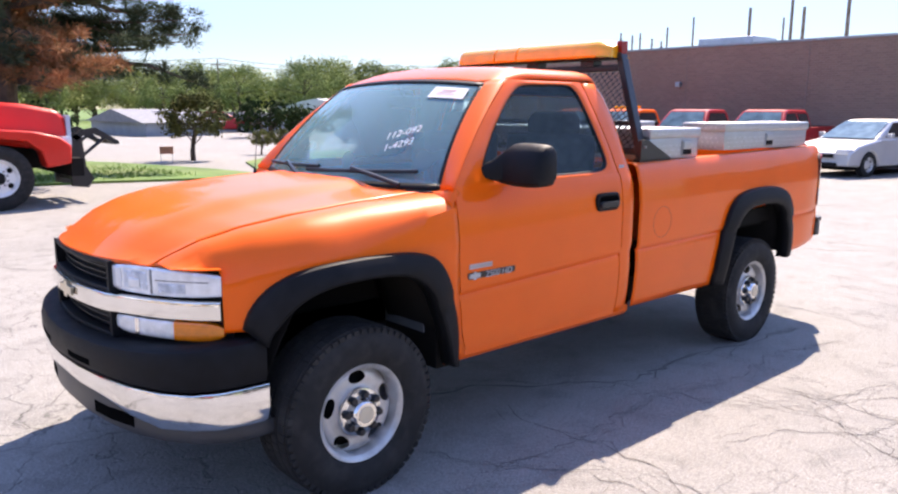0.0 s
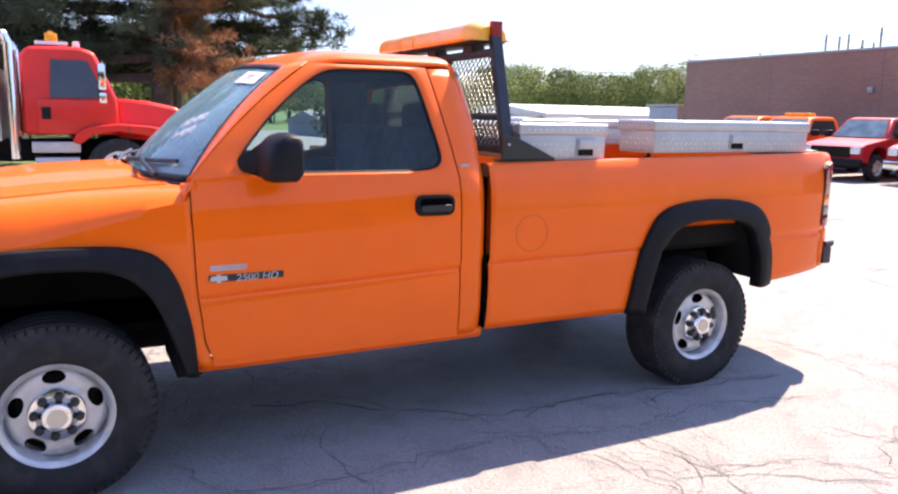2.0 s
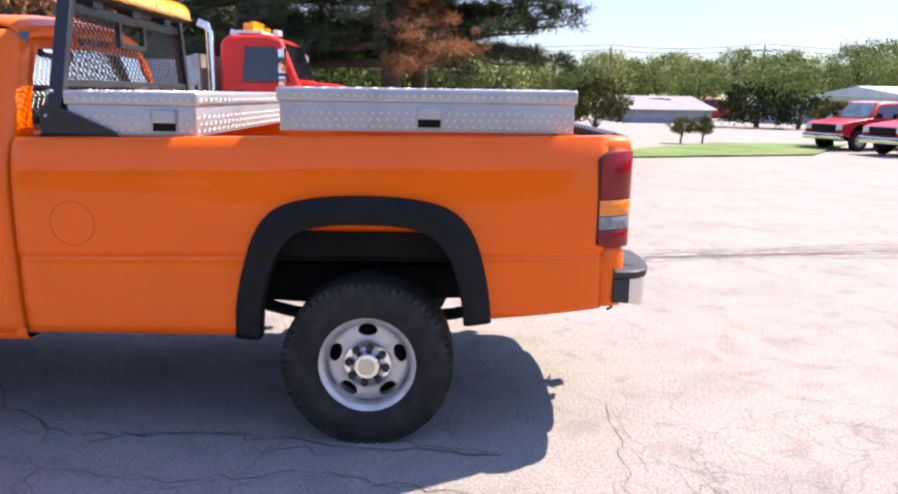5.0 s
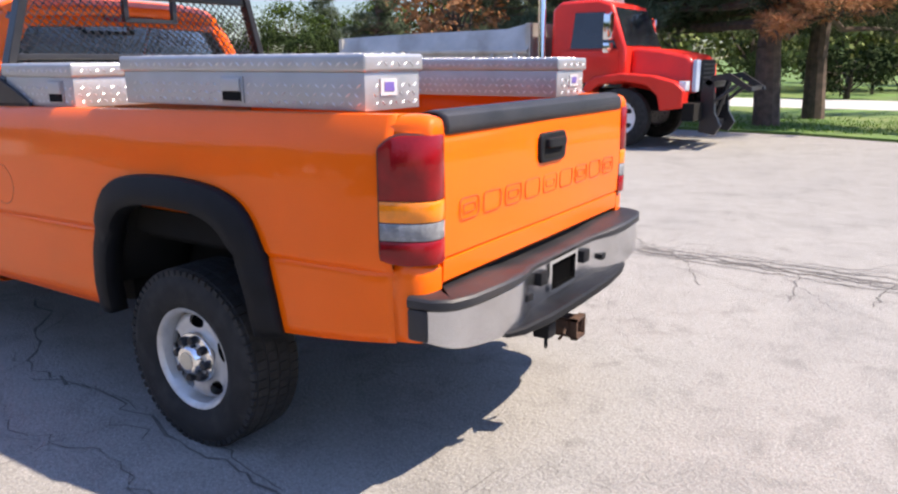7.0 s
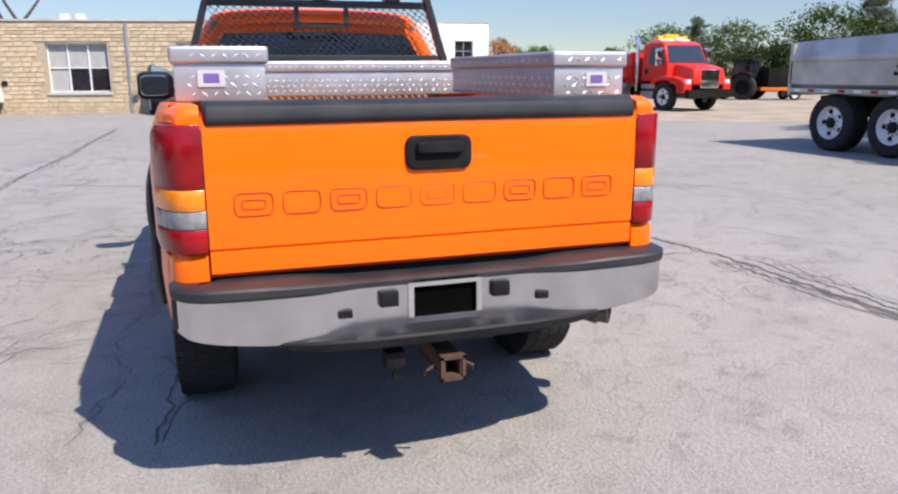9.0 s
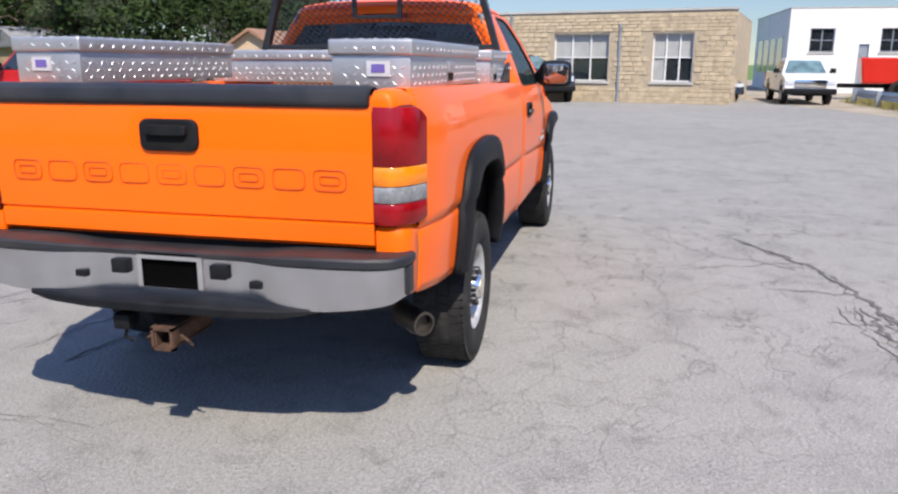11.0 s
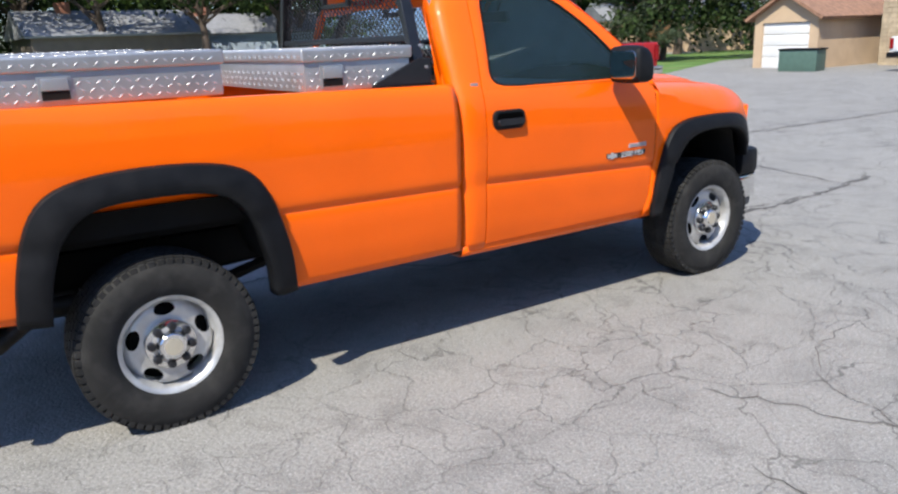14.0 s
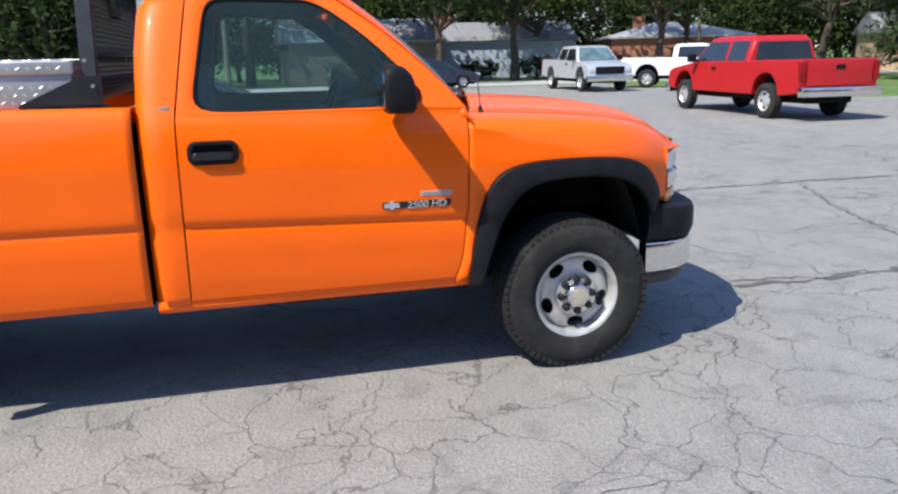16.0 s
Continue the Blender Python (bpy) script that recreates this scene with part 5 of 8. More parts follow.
# rear bumper: one chrome bar that steps back in the middle
RP = [(-1.085, 0.905), (-1.160, 0.898), (-1.215, 0.860), (-1.245, 0.780), (-1.257, 0.640), (-1.260, 0.500), (-1.252, 0.430), (-1.232, 0.365), (-1.214, 0.310), (-1.206, 0.240), (-1.204, 0.118)]
RP = [(p[0], p[1]) for p in smooth_line([(x, y, 0) for x, y in RP], 44)]
for sign in (1, -1):
    plan = RP if sign > 0 else [(x, -y) for x, y in RP[::-1]]
    low_edge = [float(np.interp(abs(p[1]), [0.24, 0.50, 0.64, 0.78, 0.86, 0.905], [0.604, 0.600, 0.606, 0.622, 0.635, 0.655])) for p in plan]
    bm = bmesh.new()
    slab(bm, plan, low_edge, 0.766, 0.06, 0.004)
    part("rear_bumper_bar", bm, M_DULLCHROME, truck, "dull chrome rear bumper", smooth=False)
    bm = bmesh.new()
    y0, y1 = sorted((sign * 0.868, sign * 0.9085))
    rounded(bm, -1.150, -1.075, y0, y1, 0.656, 0.764, r=0.010)
    part("bumper_end_cap", bm, M_PAD, truck, "black plastic bumper end cap")
TP = [(-1.08, 0.915), (-1.165, 0.908), (-1.225, 0.865), (-1.255, 0.78), (-1.268, 0.62), (-1.268, 0.50), (-1.258, 0.43), (-1.240, 0.365), (-1.222, 0.31), (-1.214, 0.24)]
TP = TP + [(x, -y) for x, y in TP[::-1]]
bm = bmesh.new()
TLO = [float(np.interp(abs(p[1]), [0.24, 0.50], [0.756, 0.762])) for p in TP]
THI = [float(np.interp(abs(p[1]), [0.24, 0.31, 0.43, 0.56], [0.786, 0.788, 0.800, 0.807])) for p in TP]
slab(bm, TP, TLO, THI, 0.16)
pad = part("bumper_step_pad", bm, M_PAD, truck, "black plastic bumper top pad")
bm = bmesh.new()
box(bm, -1.20, -1.06, -0.78, 0.78, 0.750, 0.778)
part("pad_filler", bm, M_PAD, pad)
# near-black block in place of the plate hole's shade
bm = bmesh.new()
box(bm, -1.196, -1.180, -0.118, 0.118, 0.640, 0.748)
part("plate_recess", bm, M_HOLESHADE, truck)
bm = bmesh.new()
box(bm, -1.204, -1.150, -0.118, 0.118, 0.604, 0.628)
part("bumper_lower_lip", bm, M_CHROME, truck)
bm = bmesh.new()
SP = [(-1.235, 0.60), (-1.268, 0.57), (-1.290, 0.48), (-1.306, 0.30), (-1.310, 0.0)]
SP = SP + [(x, -y) for x, y in SP[-2::-1]]
slab(bm, SP, [0.602, 0.590, 0.576, 0.568, 0.566, 0.568, 0.576, 0.590, 0.602], 0.614, 0.15)
part("hitch_step", bm, M_BLACK, truck, "black plastic hitch step")
bm = bmesh.new()
box(bm, -1.214, -1.198, -0.135, -0.115, 0.635, 0.765)
box(bm, -1.214, -1.198, 0.115, 0.135, 0.635, 0.765)
box(bm, -1.214, -1.198, -0.115, 0.115, 0.748, 0.772)
box(bm, -1.214, -1.198, -0.115, 0.115, 0.628, 0.640)
part("plate_frame", bm, M_CHROME, truck, "empty chrome number plate frame")
for y in (-0.205, 0.205):
    bm = bmesh.new()
    rounded(bm, -1.228, -1.19, y - 0.033, y + 0.033, 0.688, 0.742, r=0.006)
    part("plate_light", bm, M_BLACK, truck)
for y in (-0.36, 0.36):
    bm = bmesh.new()
    rounded(bm, -1.245, -1.20, y - 0.024, y + 0.024, 0.668, 0.696, r=0.006)
    part("tow_plug", bm, M_BLACK, truck)
# receiver hitch, wiring plug, exhaust
bm = bmesh.new()
for a in ((-1.29, -1.0, -0.035, 0.035, 0.495, 0.505), (-1.29, -1.0, -0.035, 0.035, 0.425, 0.435), (-1.29, -1.0, -0.035, -0.027, 0.43, 0.50), (-1.29, -1.0, 0.027, 0.035, 0.43, 0.50)):
    box(bm, *a)
box(bm, -1.298, -1.27, -0.045, 0.045, 0.420, 0.432)
box(bm, -1.298, -1.27, -0.045, 0.045, 0.498, 0.512)
box(bm, -1.298, -1.27, -0.045, -0.034, 0.42, 0.51)
box(bm, -1.298, -1.27, 0.034, 0.045, 0.42, 0.51)
tube(bm, [(-1.25, -0.05, 0.47), (-1.26, -0.085, 0.455), (-1.24, -0.09, 0.43)], 0.006, 6)
tube(bm, [(-1.25, 0.05, 0.47), (-1.26, 0.085, 0.455), (-1.24, 0.09, 0.43)], 0.006, 6)
part("receiver_hitch", bm, M_RUST, truck, "rusty receiver hitch")
bm = bmesh.new()
rounded(bm, -1.26, -1.19, 0.16, 0.23, 0.475, 0.535, r=0.008)
tube(bm, [(-1.23, 0.19, 0.48), (-1.235, 0.20, 0.44), (-1.22, 0.17, 0.42)], 0.008, 6)
part("trailer_plug", bm, M_BLACK, truck)
bm = bmesh.new()
tube(bm, [(-0.05, -0.52, 0.50), (-0.45, -0.58, 0.52), (-0.62, -0.70, 0.45), (-0.80, -0.84, 0.425)], 0.045, 14)
lathe(bm, [(0.046, -0.02), (0.050, 0.0), (0.050, 0.16), (0.040, 0.16), (0.040, 0.0)], 16, Matrix.Translation((-0.72, -0.76, 0.437)) @ Matrix.Rotation(radians(138), 4, "Z"))
part("tailpipe", bm, M_EXHAUST, truck, "bare steel tailpipe")

# chassis
bm = bmesh.new()
for s in (-1, 1):
    y0, y1 = sorted((s * 0.42, s * 0.50))
    box(bm, -1.15, 4.05, y0, y1, 0.56, 0.72)
rod(bm, (0, -0.80, 0.375), (0, 0.80, 0.375), 0.055, 0.055, 12)
box(bm, -0.98, -0.90, -0.50, 0.50, 0.50, 0.56)
rod(bm, (3.378, -0.80, 0.375), (3.378, 0.80, 0.375), 0.05, 0.05, 12)
lathe(bm, [(0.02, -0.15), (0.13, -0.10), (0.16, 0.0), (0.13, 0.10), (0.02, 0.15)], 20, Matrix.Translation((0, 0, 0.375)))
lathe(bm, [(0.02, -0.15), (0.11, -0.10), (0.13, 0.0), (0.11, 0.10), (0.02, 0.15)], 20, Matrix.Translation((3.378, -0.2, 0.375)))
rod(bm, (0.1, 0, 0.42), (1.9, 0, 0.52), 0.045, 0.045, 10)
rounded(bm, 1.7, 3.9, -0.38, 0.38, 0.42, 0.95, r=0.06)
rounded(bm, 0.62, 1.9, 0.40, 0.74, 0.44, 0.62, r=0.05)
rounded(bm, 2.0, 2.7, -0.78, -0.52, 0.40, 0.52, r=0.04)
for s in (-1, 1):
    tube(bm, [(-0.85, s * 0.46, 0.60), (-0.4, s * 0.46, 0.47), (0.0, s * 0.46, 0.43), (0.4, s * 0.46, 0.47), (0.8, s * 0.46, 0.57)], 0.03, 6)
    rod(bm, (-0.08, s * 0.60, 0.40), (0.10, s * 0.52, 0.85), 0.028, 0.028, 8)
part("chassis", bm, M_DARK, truck, "dark steel frame and axles")
for s in (-1, 1):
    for cx, (xa, xb), ztop in ((0.0, (-0.48, 0.50), 1.02), (3.378, (2.93, 3.80), 0.95)):
        rows = []
        for i in range(15):
            a = math.pi * i / 14
            x = lerp(xa, xb, i / 14)
            z = 0.60 + (ztop - 0.60) * min(1.0, 1.9 * math.sin(a))
            rows.append([(x, s * (side_y(x, 0.9) - 0.03), z), (x, s * 0.60, z + 0.0), (x, s * 0.52, z - 0.01)])
        bm = newsurf(rows)
        part("wheel_liner", bm, M_DARK, truck, solid=0.004)
bm = bmesh.new()
box(bm, 2.90, 4.0, -0.50, 0.50, 0.60, 1.02)
box(bm, 3.80, 3.92, -0.72, 0.72, 0.62, 1.0)
part("engine_bay", bm, M_DARK, truck)
# added near-black sheet: painted shade in the gap between cab and bed
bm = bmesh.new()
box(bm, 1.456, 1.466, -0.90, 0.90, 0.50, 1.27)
part("gap_seal", bm, M_HOLESHADE, truck)
bm = bmesh.new()
box(bm, -1.04, 1.44, -0.78, 0.78, 0.80, 0.855)
part("bed_underside", bm, M_DARK, truck)


# wheels
def rim_disc(bm, r, depth, holes, hr=(0.043, 0.0275), hd=0.150, seg=90):
    """A dished disc with oval slots cut through it."""
    prof = [(0.045, depth + 0.0), (0.075, depth + 0.0), (0.095, depth - 0.012), (0.105, depth - 0.030), (0.115, depth - 0.034), (0.125, depth - 0.034), (0.135, depth - 0.032), (0.145, depth - 0.031), (0.155, depth - 0.031), (0.165, depth - 0.033), (0.175, depth - 0.038), (0.184, depth - 0.050), (0.190, depth - 0.060)]
    rings = [[bm.verts.new((q * math.cos(2 * math.pi * i / seg), a, q * math.sin(2 * math.pi * i / seg))) for i in range(seg)] for q, a in prof]
    for j in range(len(rings) - 1):
        qm = (prof[j][0] + prof[j + 1][0]) / 2
        for i in range(seg):
            ang = 2 * math.pi * (i + 0.5) / seg
            cut = False
            for h in range(holes):
                c = math.pi / 2 + 2 * math.pi * (h + 0.5) / holes
                d = (ang - c + math.pi) % (2 * math.pi) - math.pi
                if (d * qm / hr[0]) ** 2 + ((qm - hd) / hr[1]) ** 2 < 1:
                    cut = True
            if not cut:
                bm.faces.new((rings[j][i], rings[j][(i + 1) % seg], rings[j + 1][(i + 1) % seg], rings[j + 1][i]))
    # draw the rims of the slots onto true ovals
    for e in [e for e in bm.edges if len(e.link_faces) == 1]:
        for v in e.verts:
            q, ang = math.hypot(v.co.x, v.co.z), math.atan2(v.co.z, v.co.x)
            for h in range(holes):
                c = math.pi / 2 + 2 * math.pi * (h + 0.5) / holes
                d = (ang - c + math.pi) % (2 * math.pi) - math.pi
                a, b = d * hd / hr[0], (q - hd) / hr[1]
                k = math.hypot(a, b)
                if 0.45 < k < 1.75:
                    q2, a2 = hd + b / k * hr[1], c + a / k * hr[0] / hd
                    v.co.x, v.co.z = q2 * math.cos(a2), q2 * math.sin(a2)
    bmesh.ops.delete(bm, geom=[v for v in bm.verts if not v.link_faces], context="VERTS")


def make_wheel(parent):
    """Wheel about the origin, its outer face towards +y."""
    wheel = new("wheel")
    wheel.parent = parent
    tagged(wheel, "steel wheel with chrome hub cap and all-terrain tyre")
    bm = bmesh.new()
    R = 0.380
    lathe(bm, [(0.205, 0.105), (0.222, 0.122), (0.262, 0.136), (0.315, 0.134), (0.347, 0.123), (0.367, 0.106), (0.373, 0.095), (0.376, 0.05), (0.376, -0.05), (0.373, -0.095), (0.347, -0.12), (0.30, -0.134), (0.24, -0.13), (0.205, -0.105)], 72)
    part("tyre", bm, M_RUBBER, wheel, "black all-terrain tyre")
    bm = bmesh.new()
    for i in range(62):
        a = 2 * math.pi * i / 62
        for y0, y1, off in ((0.060, 0.108, 0), (0.004, 0.052, 0.5), (-0.052, -0.004, 0), (-0.108, -0.060, 0.5)):
            m = Matrix.Rotation(-(a + off * 2 * math.pi / 62), 4, "Y")
            box(bm, 0.366, 0.3795 if abs(y0 + y1) < 0.12 else 0.3782, y0, y1, -0.0168, 0.0168, m)
        m = Matrix.Rotation(-a, 4, "Y")
        box(bm, 0.343, 0.3705, 0.1015, 0.1225, -0.0125, 0.0125, m)
    tagged(part("tread", bm, M_RUBBER, wheel, "blocky tyre tread", smooth=False), kind="stuff")
    bm = bmesh.new()
    lathe(bm, [(0.190, 0.045), (0.192, 0.10), (0.203, 0.112), (0.214, 0.116), (0.219, 0.112), (0.217, 0.104), (0.204, 0.100), (0.196, 0.09), (0.190, -0.08), (0.20, -0.11)], 64)
    rim_disc(bm, 0.2, 0.105, 5)
    rim = part("rim", bm, M_RIM, wheel, "silver steel rim with five oval slots")
    bm = bmesh.new()
    lathe(bm, [(0.001, -0.02), (0.185, -0.02), (0.185, -0.03)], 32)
    lathe(bm, [(0.05, -0.02), (0.15, 0.0), (0.15, 0.02), (0.06, 0.04)], 24)
    part("brake_drum", bm, M_DARK, wheel)
    bm = bmesh.new()
    lathe(bm, [(0.108, 0.075), (0.108, 0.090), (0.103, 0.098), (0.095, 0.100), (0.066, 0.104), (0.060, 0.130), (0.052, 0.138), (0.001, 0.140)], 48)
    cap = part("hub_cap", bm, M_CHROME, wheel, "chrome hub cap")
    for i in range(8):
        a = 2 * math.pi * i / 8
        bm = bmesh.new()
        lathe(bm, [(0.0185, 0.085), (0.0185, 0.118), (0.014, 0.128), (0.001, 0.130)], 10, Matrix.Translation((0.082 * math.cos(a), 0, 0.082 * math.sin(a))))
        part("lug_nut", bm, M_BLACKSTEEL, wheel)
    bm = bmesh.new()
    lathe(bm, [(0.037, 0.1395), (0.037, 0.142), (0.001, 0.143)], 24)
    part("cap_emblem", bm, M_PALEGOLD, wheel)
    return wheel


first = make_wheel(truck)
spots = [(3.408, 0.835, 1, 37), (-0.008, 0.82, 1, 36), (3.408, -0.835, -1, 3), (-0.008, -0.82, -1, 38)]
for i, (x, y, s, spin) in enumerate(spots):
    m = Matrix.Translation((x, y, 0.367)) @ (Matrix() if s > 0 else Matrix.Rotation(math.pi, 4, "Z")) @ Matrix.Rotation(radians(spin), 4, "Y")
    if i == 0:
        first.matrix_basis = m
    else:
        copy_thing(first, m)


# ---- rack and light bar behind the cab ----
rack = thing("headache_rack", "black steel cab guard rack with mesh and an amber light bar", "truck rack")


def post(s, z):
    return (1.315 - 0.02 * (z - 1.36), s * lerp(0.855, 0.665, (z - 1.36) / 0.62), z)


for s in (-1, 1):
    bm = bmesh.new()
    q = [post(s, 1.36), post(s, 1.98)]
    rows = []
    for p in q:
        rows.append([(p[0] - 0.03, p[1] - 0.022, p[2]), (p[0] + 0.03, p[1] - 0.022, p[2]), (p[0] + 0.03, p[1] + 0.022, p[2]), (p[0] - 0.03, p[1] + 0.022, p[2])])
    vs = surf(bm, rows, close=True)
    bm.faces.new(vs[0])
    bm.faces.new(vs[1])
    part("post", bm, M_BLACKSTEEL, rack, bevel=0.004)
    bm = bmesh.new()
    prism(bm, [(1.36, 1.348), (1.045, 1.352), (1.05, 1.362), (1.29, 1.47), (1.36, 1.47)], "y", s * 0.862, s * 0.878)
    y0, y1 = sorted((s * 0.80, s * 0.878))
    box(bm, 1.05, 1.37, y0, y1, 1.342, 1.354)
    part("gusset", bm, M_BLACKSTEEL, rack, smooth=False)
    for bx, bz in ((1.33, 1.43), (1.31, 1.53)):
        bm = bmesh.new()
        rod(bm, (bx, s * 0.86, bz), (bx, s * 0.89, bz), 0.008, 0.008, 6)
        part("bolt", bm, M_GREYBADGE, rack)
    bm = bmesh.new()
    box(bm, post(s, 1.98)[0] - 0.028, post(s, 1.98)[0] + 0.028, min(s * 0.655, s * 0.69), max(s * 0.655, s * 0.69), 1.965, 2.045)
    part("end_reflector", bm, M_REDLENS, rack, "red end reflector")
for z, h in ((1.890, 0.022), (1.565, 0.016), (1.40, 0.02)):
    bm = bmesh.new()
    y = abs(post(1, z)[1])
    rounded(bm, 1.29, 1.33, -y, y, z - h, z + h, r=0.006)
    part("cross_bar", bm, M_BLACKSTEEL, rack)
for y in (-0.155, 0.155):
    bm = bmesh.new()
    box(bm, 1.295, 1.322, y - 0.014, y + 0.014, 1.76, 1.885)
    part("window_stile", bm, M_BLACKSTEEL, rack)
bm = bmesh.new()
box(bm, 1.295, 1.322, -0.165, 0.165, 1.745, 1.768)
part("window_rail", bm, M_BLACKSTEEL, rack)
# expanded metal: zigzag strands
bm = bmesh.new()
dz, dy = 0.0215, 0.046
for j in range(23):
    z0 = 1.41 + j * dz
    half = abs(post(1, z0)[1]) - 0.01
    n = int(2 * half / dy)
    for i in range(n):
        for k in (0, 1):
            ya, yb = -half + i * dy + (k * dy / 2), -half + i * dy + ((k + 1) * dy / 2)
            za, zb = (z0, z0 + dz) if (k + j) % 2 == 0 else (z0 + dz, z0)
            if abs((ya + yb) / 2) < 0.165 and z0 > 1.745:
                continue
            if max(za, zb) > 1.885:
                continue
            w = 0.0027
            v = [bm.verts.new((1.305 + d, y, z + e)) for y, z in ((ya, za), (yb, zb)) for d in (0, 0.004) for e in (-w, w)]
            for f in ((0, 1, 5, 4), (2, 6, 7, 3), (0, 4, 6, 2), (1, 3, 7, 5)):
                bm.faces.new([v[q] for q in f])
tagged(part("mesh_screen", bm, M_BLACKSTEEL, rack, "black expanded metal mesh", smooth=False), kind="stuff")
for y in (-0.45, 0.0, 0.45):
    bm = bmesh.new()
    box(bm, 1.27, 1.35, y - 0.05, y + 0.05, 1.905, 1.945)
    part("bar_mount", bm, M_BLACKSTEEL, rack)
bm = bmesh.new()
rounded(bm, 1.235, 1.395, -0.66, 0.66, 1.938, 1.955, r=0.006)
bar = part("light_bar_base", bm, M_BLACK, rack)
for y0, y1 in ((-0.66, -0.275), (-0.262, -0.075), (-0.062, 0.66)):
    bm = bmesh.new()
    rows = []
    for y in np.linspace(y0, y1, 10):
        k = 1.0 if abs(y) < 0.60 else 1.0 - 0.35 * ((abs(y) - 0.60) / 0.06) ** 2
        rows.append([(1.315 + 0.125 * k * math.cos(a) * abs(math.cos(a)) ** -0.35, y, 1.956 + 0.098 * k * math.sin(a) ** 0.8) for a in [0.02 + (math.pi - 0.04) * i / 14 for i in range(15)]] + [(1.20, y, 1.950), (1.43, y, 1.950)])
    vs = surf(bm, rows, close=True)
    bm.faces.new(vs[0])
    bm.faces.new(vs[-1])
    part("amber_dome", bm, M_LIGHTBAR, bar, "amber plastic light bar dome")


# ---- tool boxes on the bed rails ----
def tread(bm, o, u, v, n, w, h, step=0.036):
    """Raised lozenges over a face w by h, from corner o along u and v."""
    o, u, v, n = Vector(o), Vector(u), Vector(v), Vector(n)
    cols, rws = int(w / step), int(h / (step * 0.8))
    for i in range(cols):
        for j in range(rws):
            c = o + u * (step * (i + 0.5) + (step * 0.5 if j % 2 else 0) * 0.6) + v * (step * 0.8 * (j + 0.5))
            sgn = 1 if (i + j) % 2 else -1
            d = (u * 1.0 + v * 0.75 * sgn).normalized()
            e = n.cross(d)
            a = [bm.verts.new(c + d * 0.0125), bm.verts.new(c + e * 0.0038), bm.verts.new(c - d * 0.0125), bm.verts.new(c - e * 0.0038)]
            t = [bm.verts.new(c + n * 0.0028 + d * 0.006), bm.verts.new(c + n * 0.0028 - d * 0.006)]
            bm.faces.new((a[0], a[1], t[1], t[0]))
            bm.faces.new((a[1], a[2], t[1]))
            bm.faces.new((a[2], a[3], t[0], t[1]))
            bm.faces.new((a[3], a[0], t[0]))


def tool_box(x0, x1, y0, y1, z0, z1, label, latches, tagface=None):
    """A tread-plate box with an overhanging lid, paddle latches and a small label."""
    b = thing("tool_box", label, "tool box", "truck tool boxes", Matrix.Translation(((x0 + x1) / 2, (y0 + y1) / 2, z0)))
    w, d, h = (x1 - x0) / 2, (y1 - y0) / 2, z1 - z0
    zl = h - 0.055
    body = part("body", newbox(-w + 0.012, w - 0.012, -d + 0.012, d - 0.012, 0.0, zl, r=0.006), M_PLATE, b)
    lid = part("lid", newbox(-w, w, -d, d, zl - 0.004, h, r=0.012, seg=3), M_PLATE, b)
    for nm, par, z_0, z_1, o in (("tread_pattern", body, 0.008, zl - 0.012, 0.012), ("lid_tread", lid, zl + 0.008, h - 0.012, 0.0)):
        bm = bmesh.new()
        hh = z_1 - z_0
        tread(bm, (-w + 0.02, -d + o, z_0), (1, 0, 0), (0, 0, 1), (0, -1, 0), 2 * w - 0.05, hh)
        tread(bm, (-w + 0.02, d - o, z_0), (1, 0, 0), (0, 0, 1), (0, 1, 0), 2 * w - 0.05, hh)
        tread(bm, (-w + o, -d + 0.02, z_0), (0, 1, 0), (0, 0, 1), (-1, 0, 0), 2 * d - 0.05, hh)
        tread(bm, (w - o, -d + 0.02, z_0), (0, 1, 0), (0, 0, 1), (1, 0, 0), 2 * d - 0.05, hh)
        if nm == "lid_tread":
            tread(bm, (-w + 0.02, -d + 0.02, h), (1, 0, 0), (0, 1, 0), (0, 0, 1), 2 * w - 0.05, 2 * d - 0.05)
        tagged(part(nm, bm, M_TREAD, par, "raised tread pattern", smooth=False), kind="stuff")
    for lx, s in latches:
        yy = s * (d - 0.012)
        a, c = sorted((yy, yy + s * 0.006))
        lt = part("latch", newbox(lx - w - 0.058 + 0, lx - w + 0.058, a, c, 0.015, zl - 0.018, r=0.0025), M_GREYBADGE, b, "recessed paddle latch")
        a, c = sorted((yy + s * 0.006, yy + s * 0.0085))
        part("latch_pocket", newbox(lx - w - 0.048, lx - w + 0.048, a, c, 0.022, 0.055), M_DARK, lt)
        a, c = sorted((yy + s * 0.006, yy + s * 0.014))
        part("paddle", newbox(lx - w - 0.046, lx - w + 0.046, a, c, 0.057, zl - 0.026, r=0.003), M_PLATE, lt)
    if tagface is not None:
        lb = part("label_plate", newbox(-w + 0.006, -w + 0.0125, tagface - 0.045, tagface + 0.045, 0.048, 0.102), M_LABEL, b)
        part("label_print", newbox(-w + 0.004, -w + 0.0055, tagface - 0.026, tagface + 0.026, 0.062, 0.092), M_PURPLE, lb)
    return b


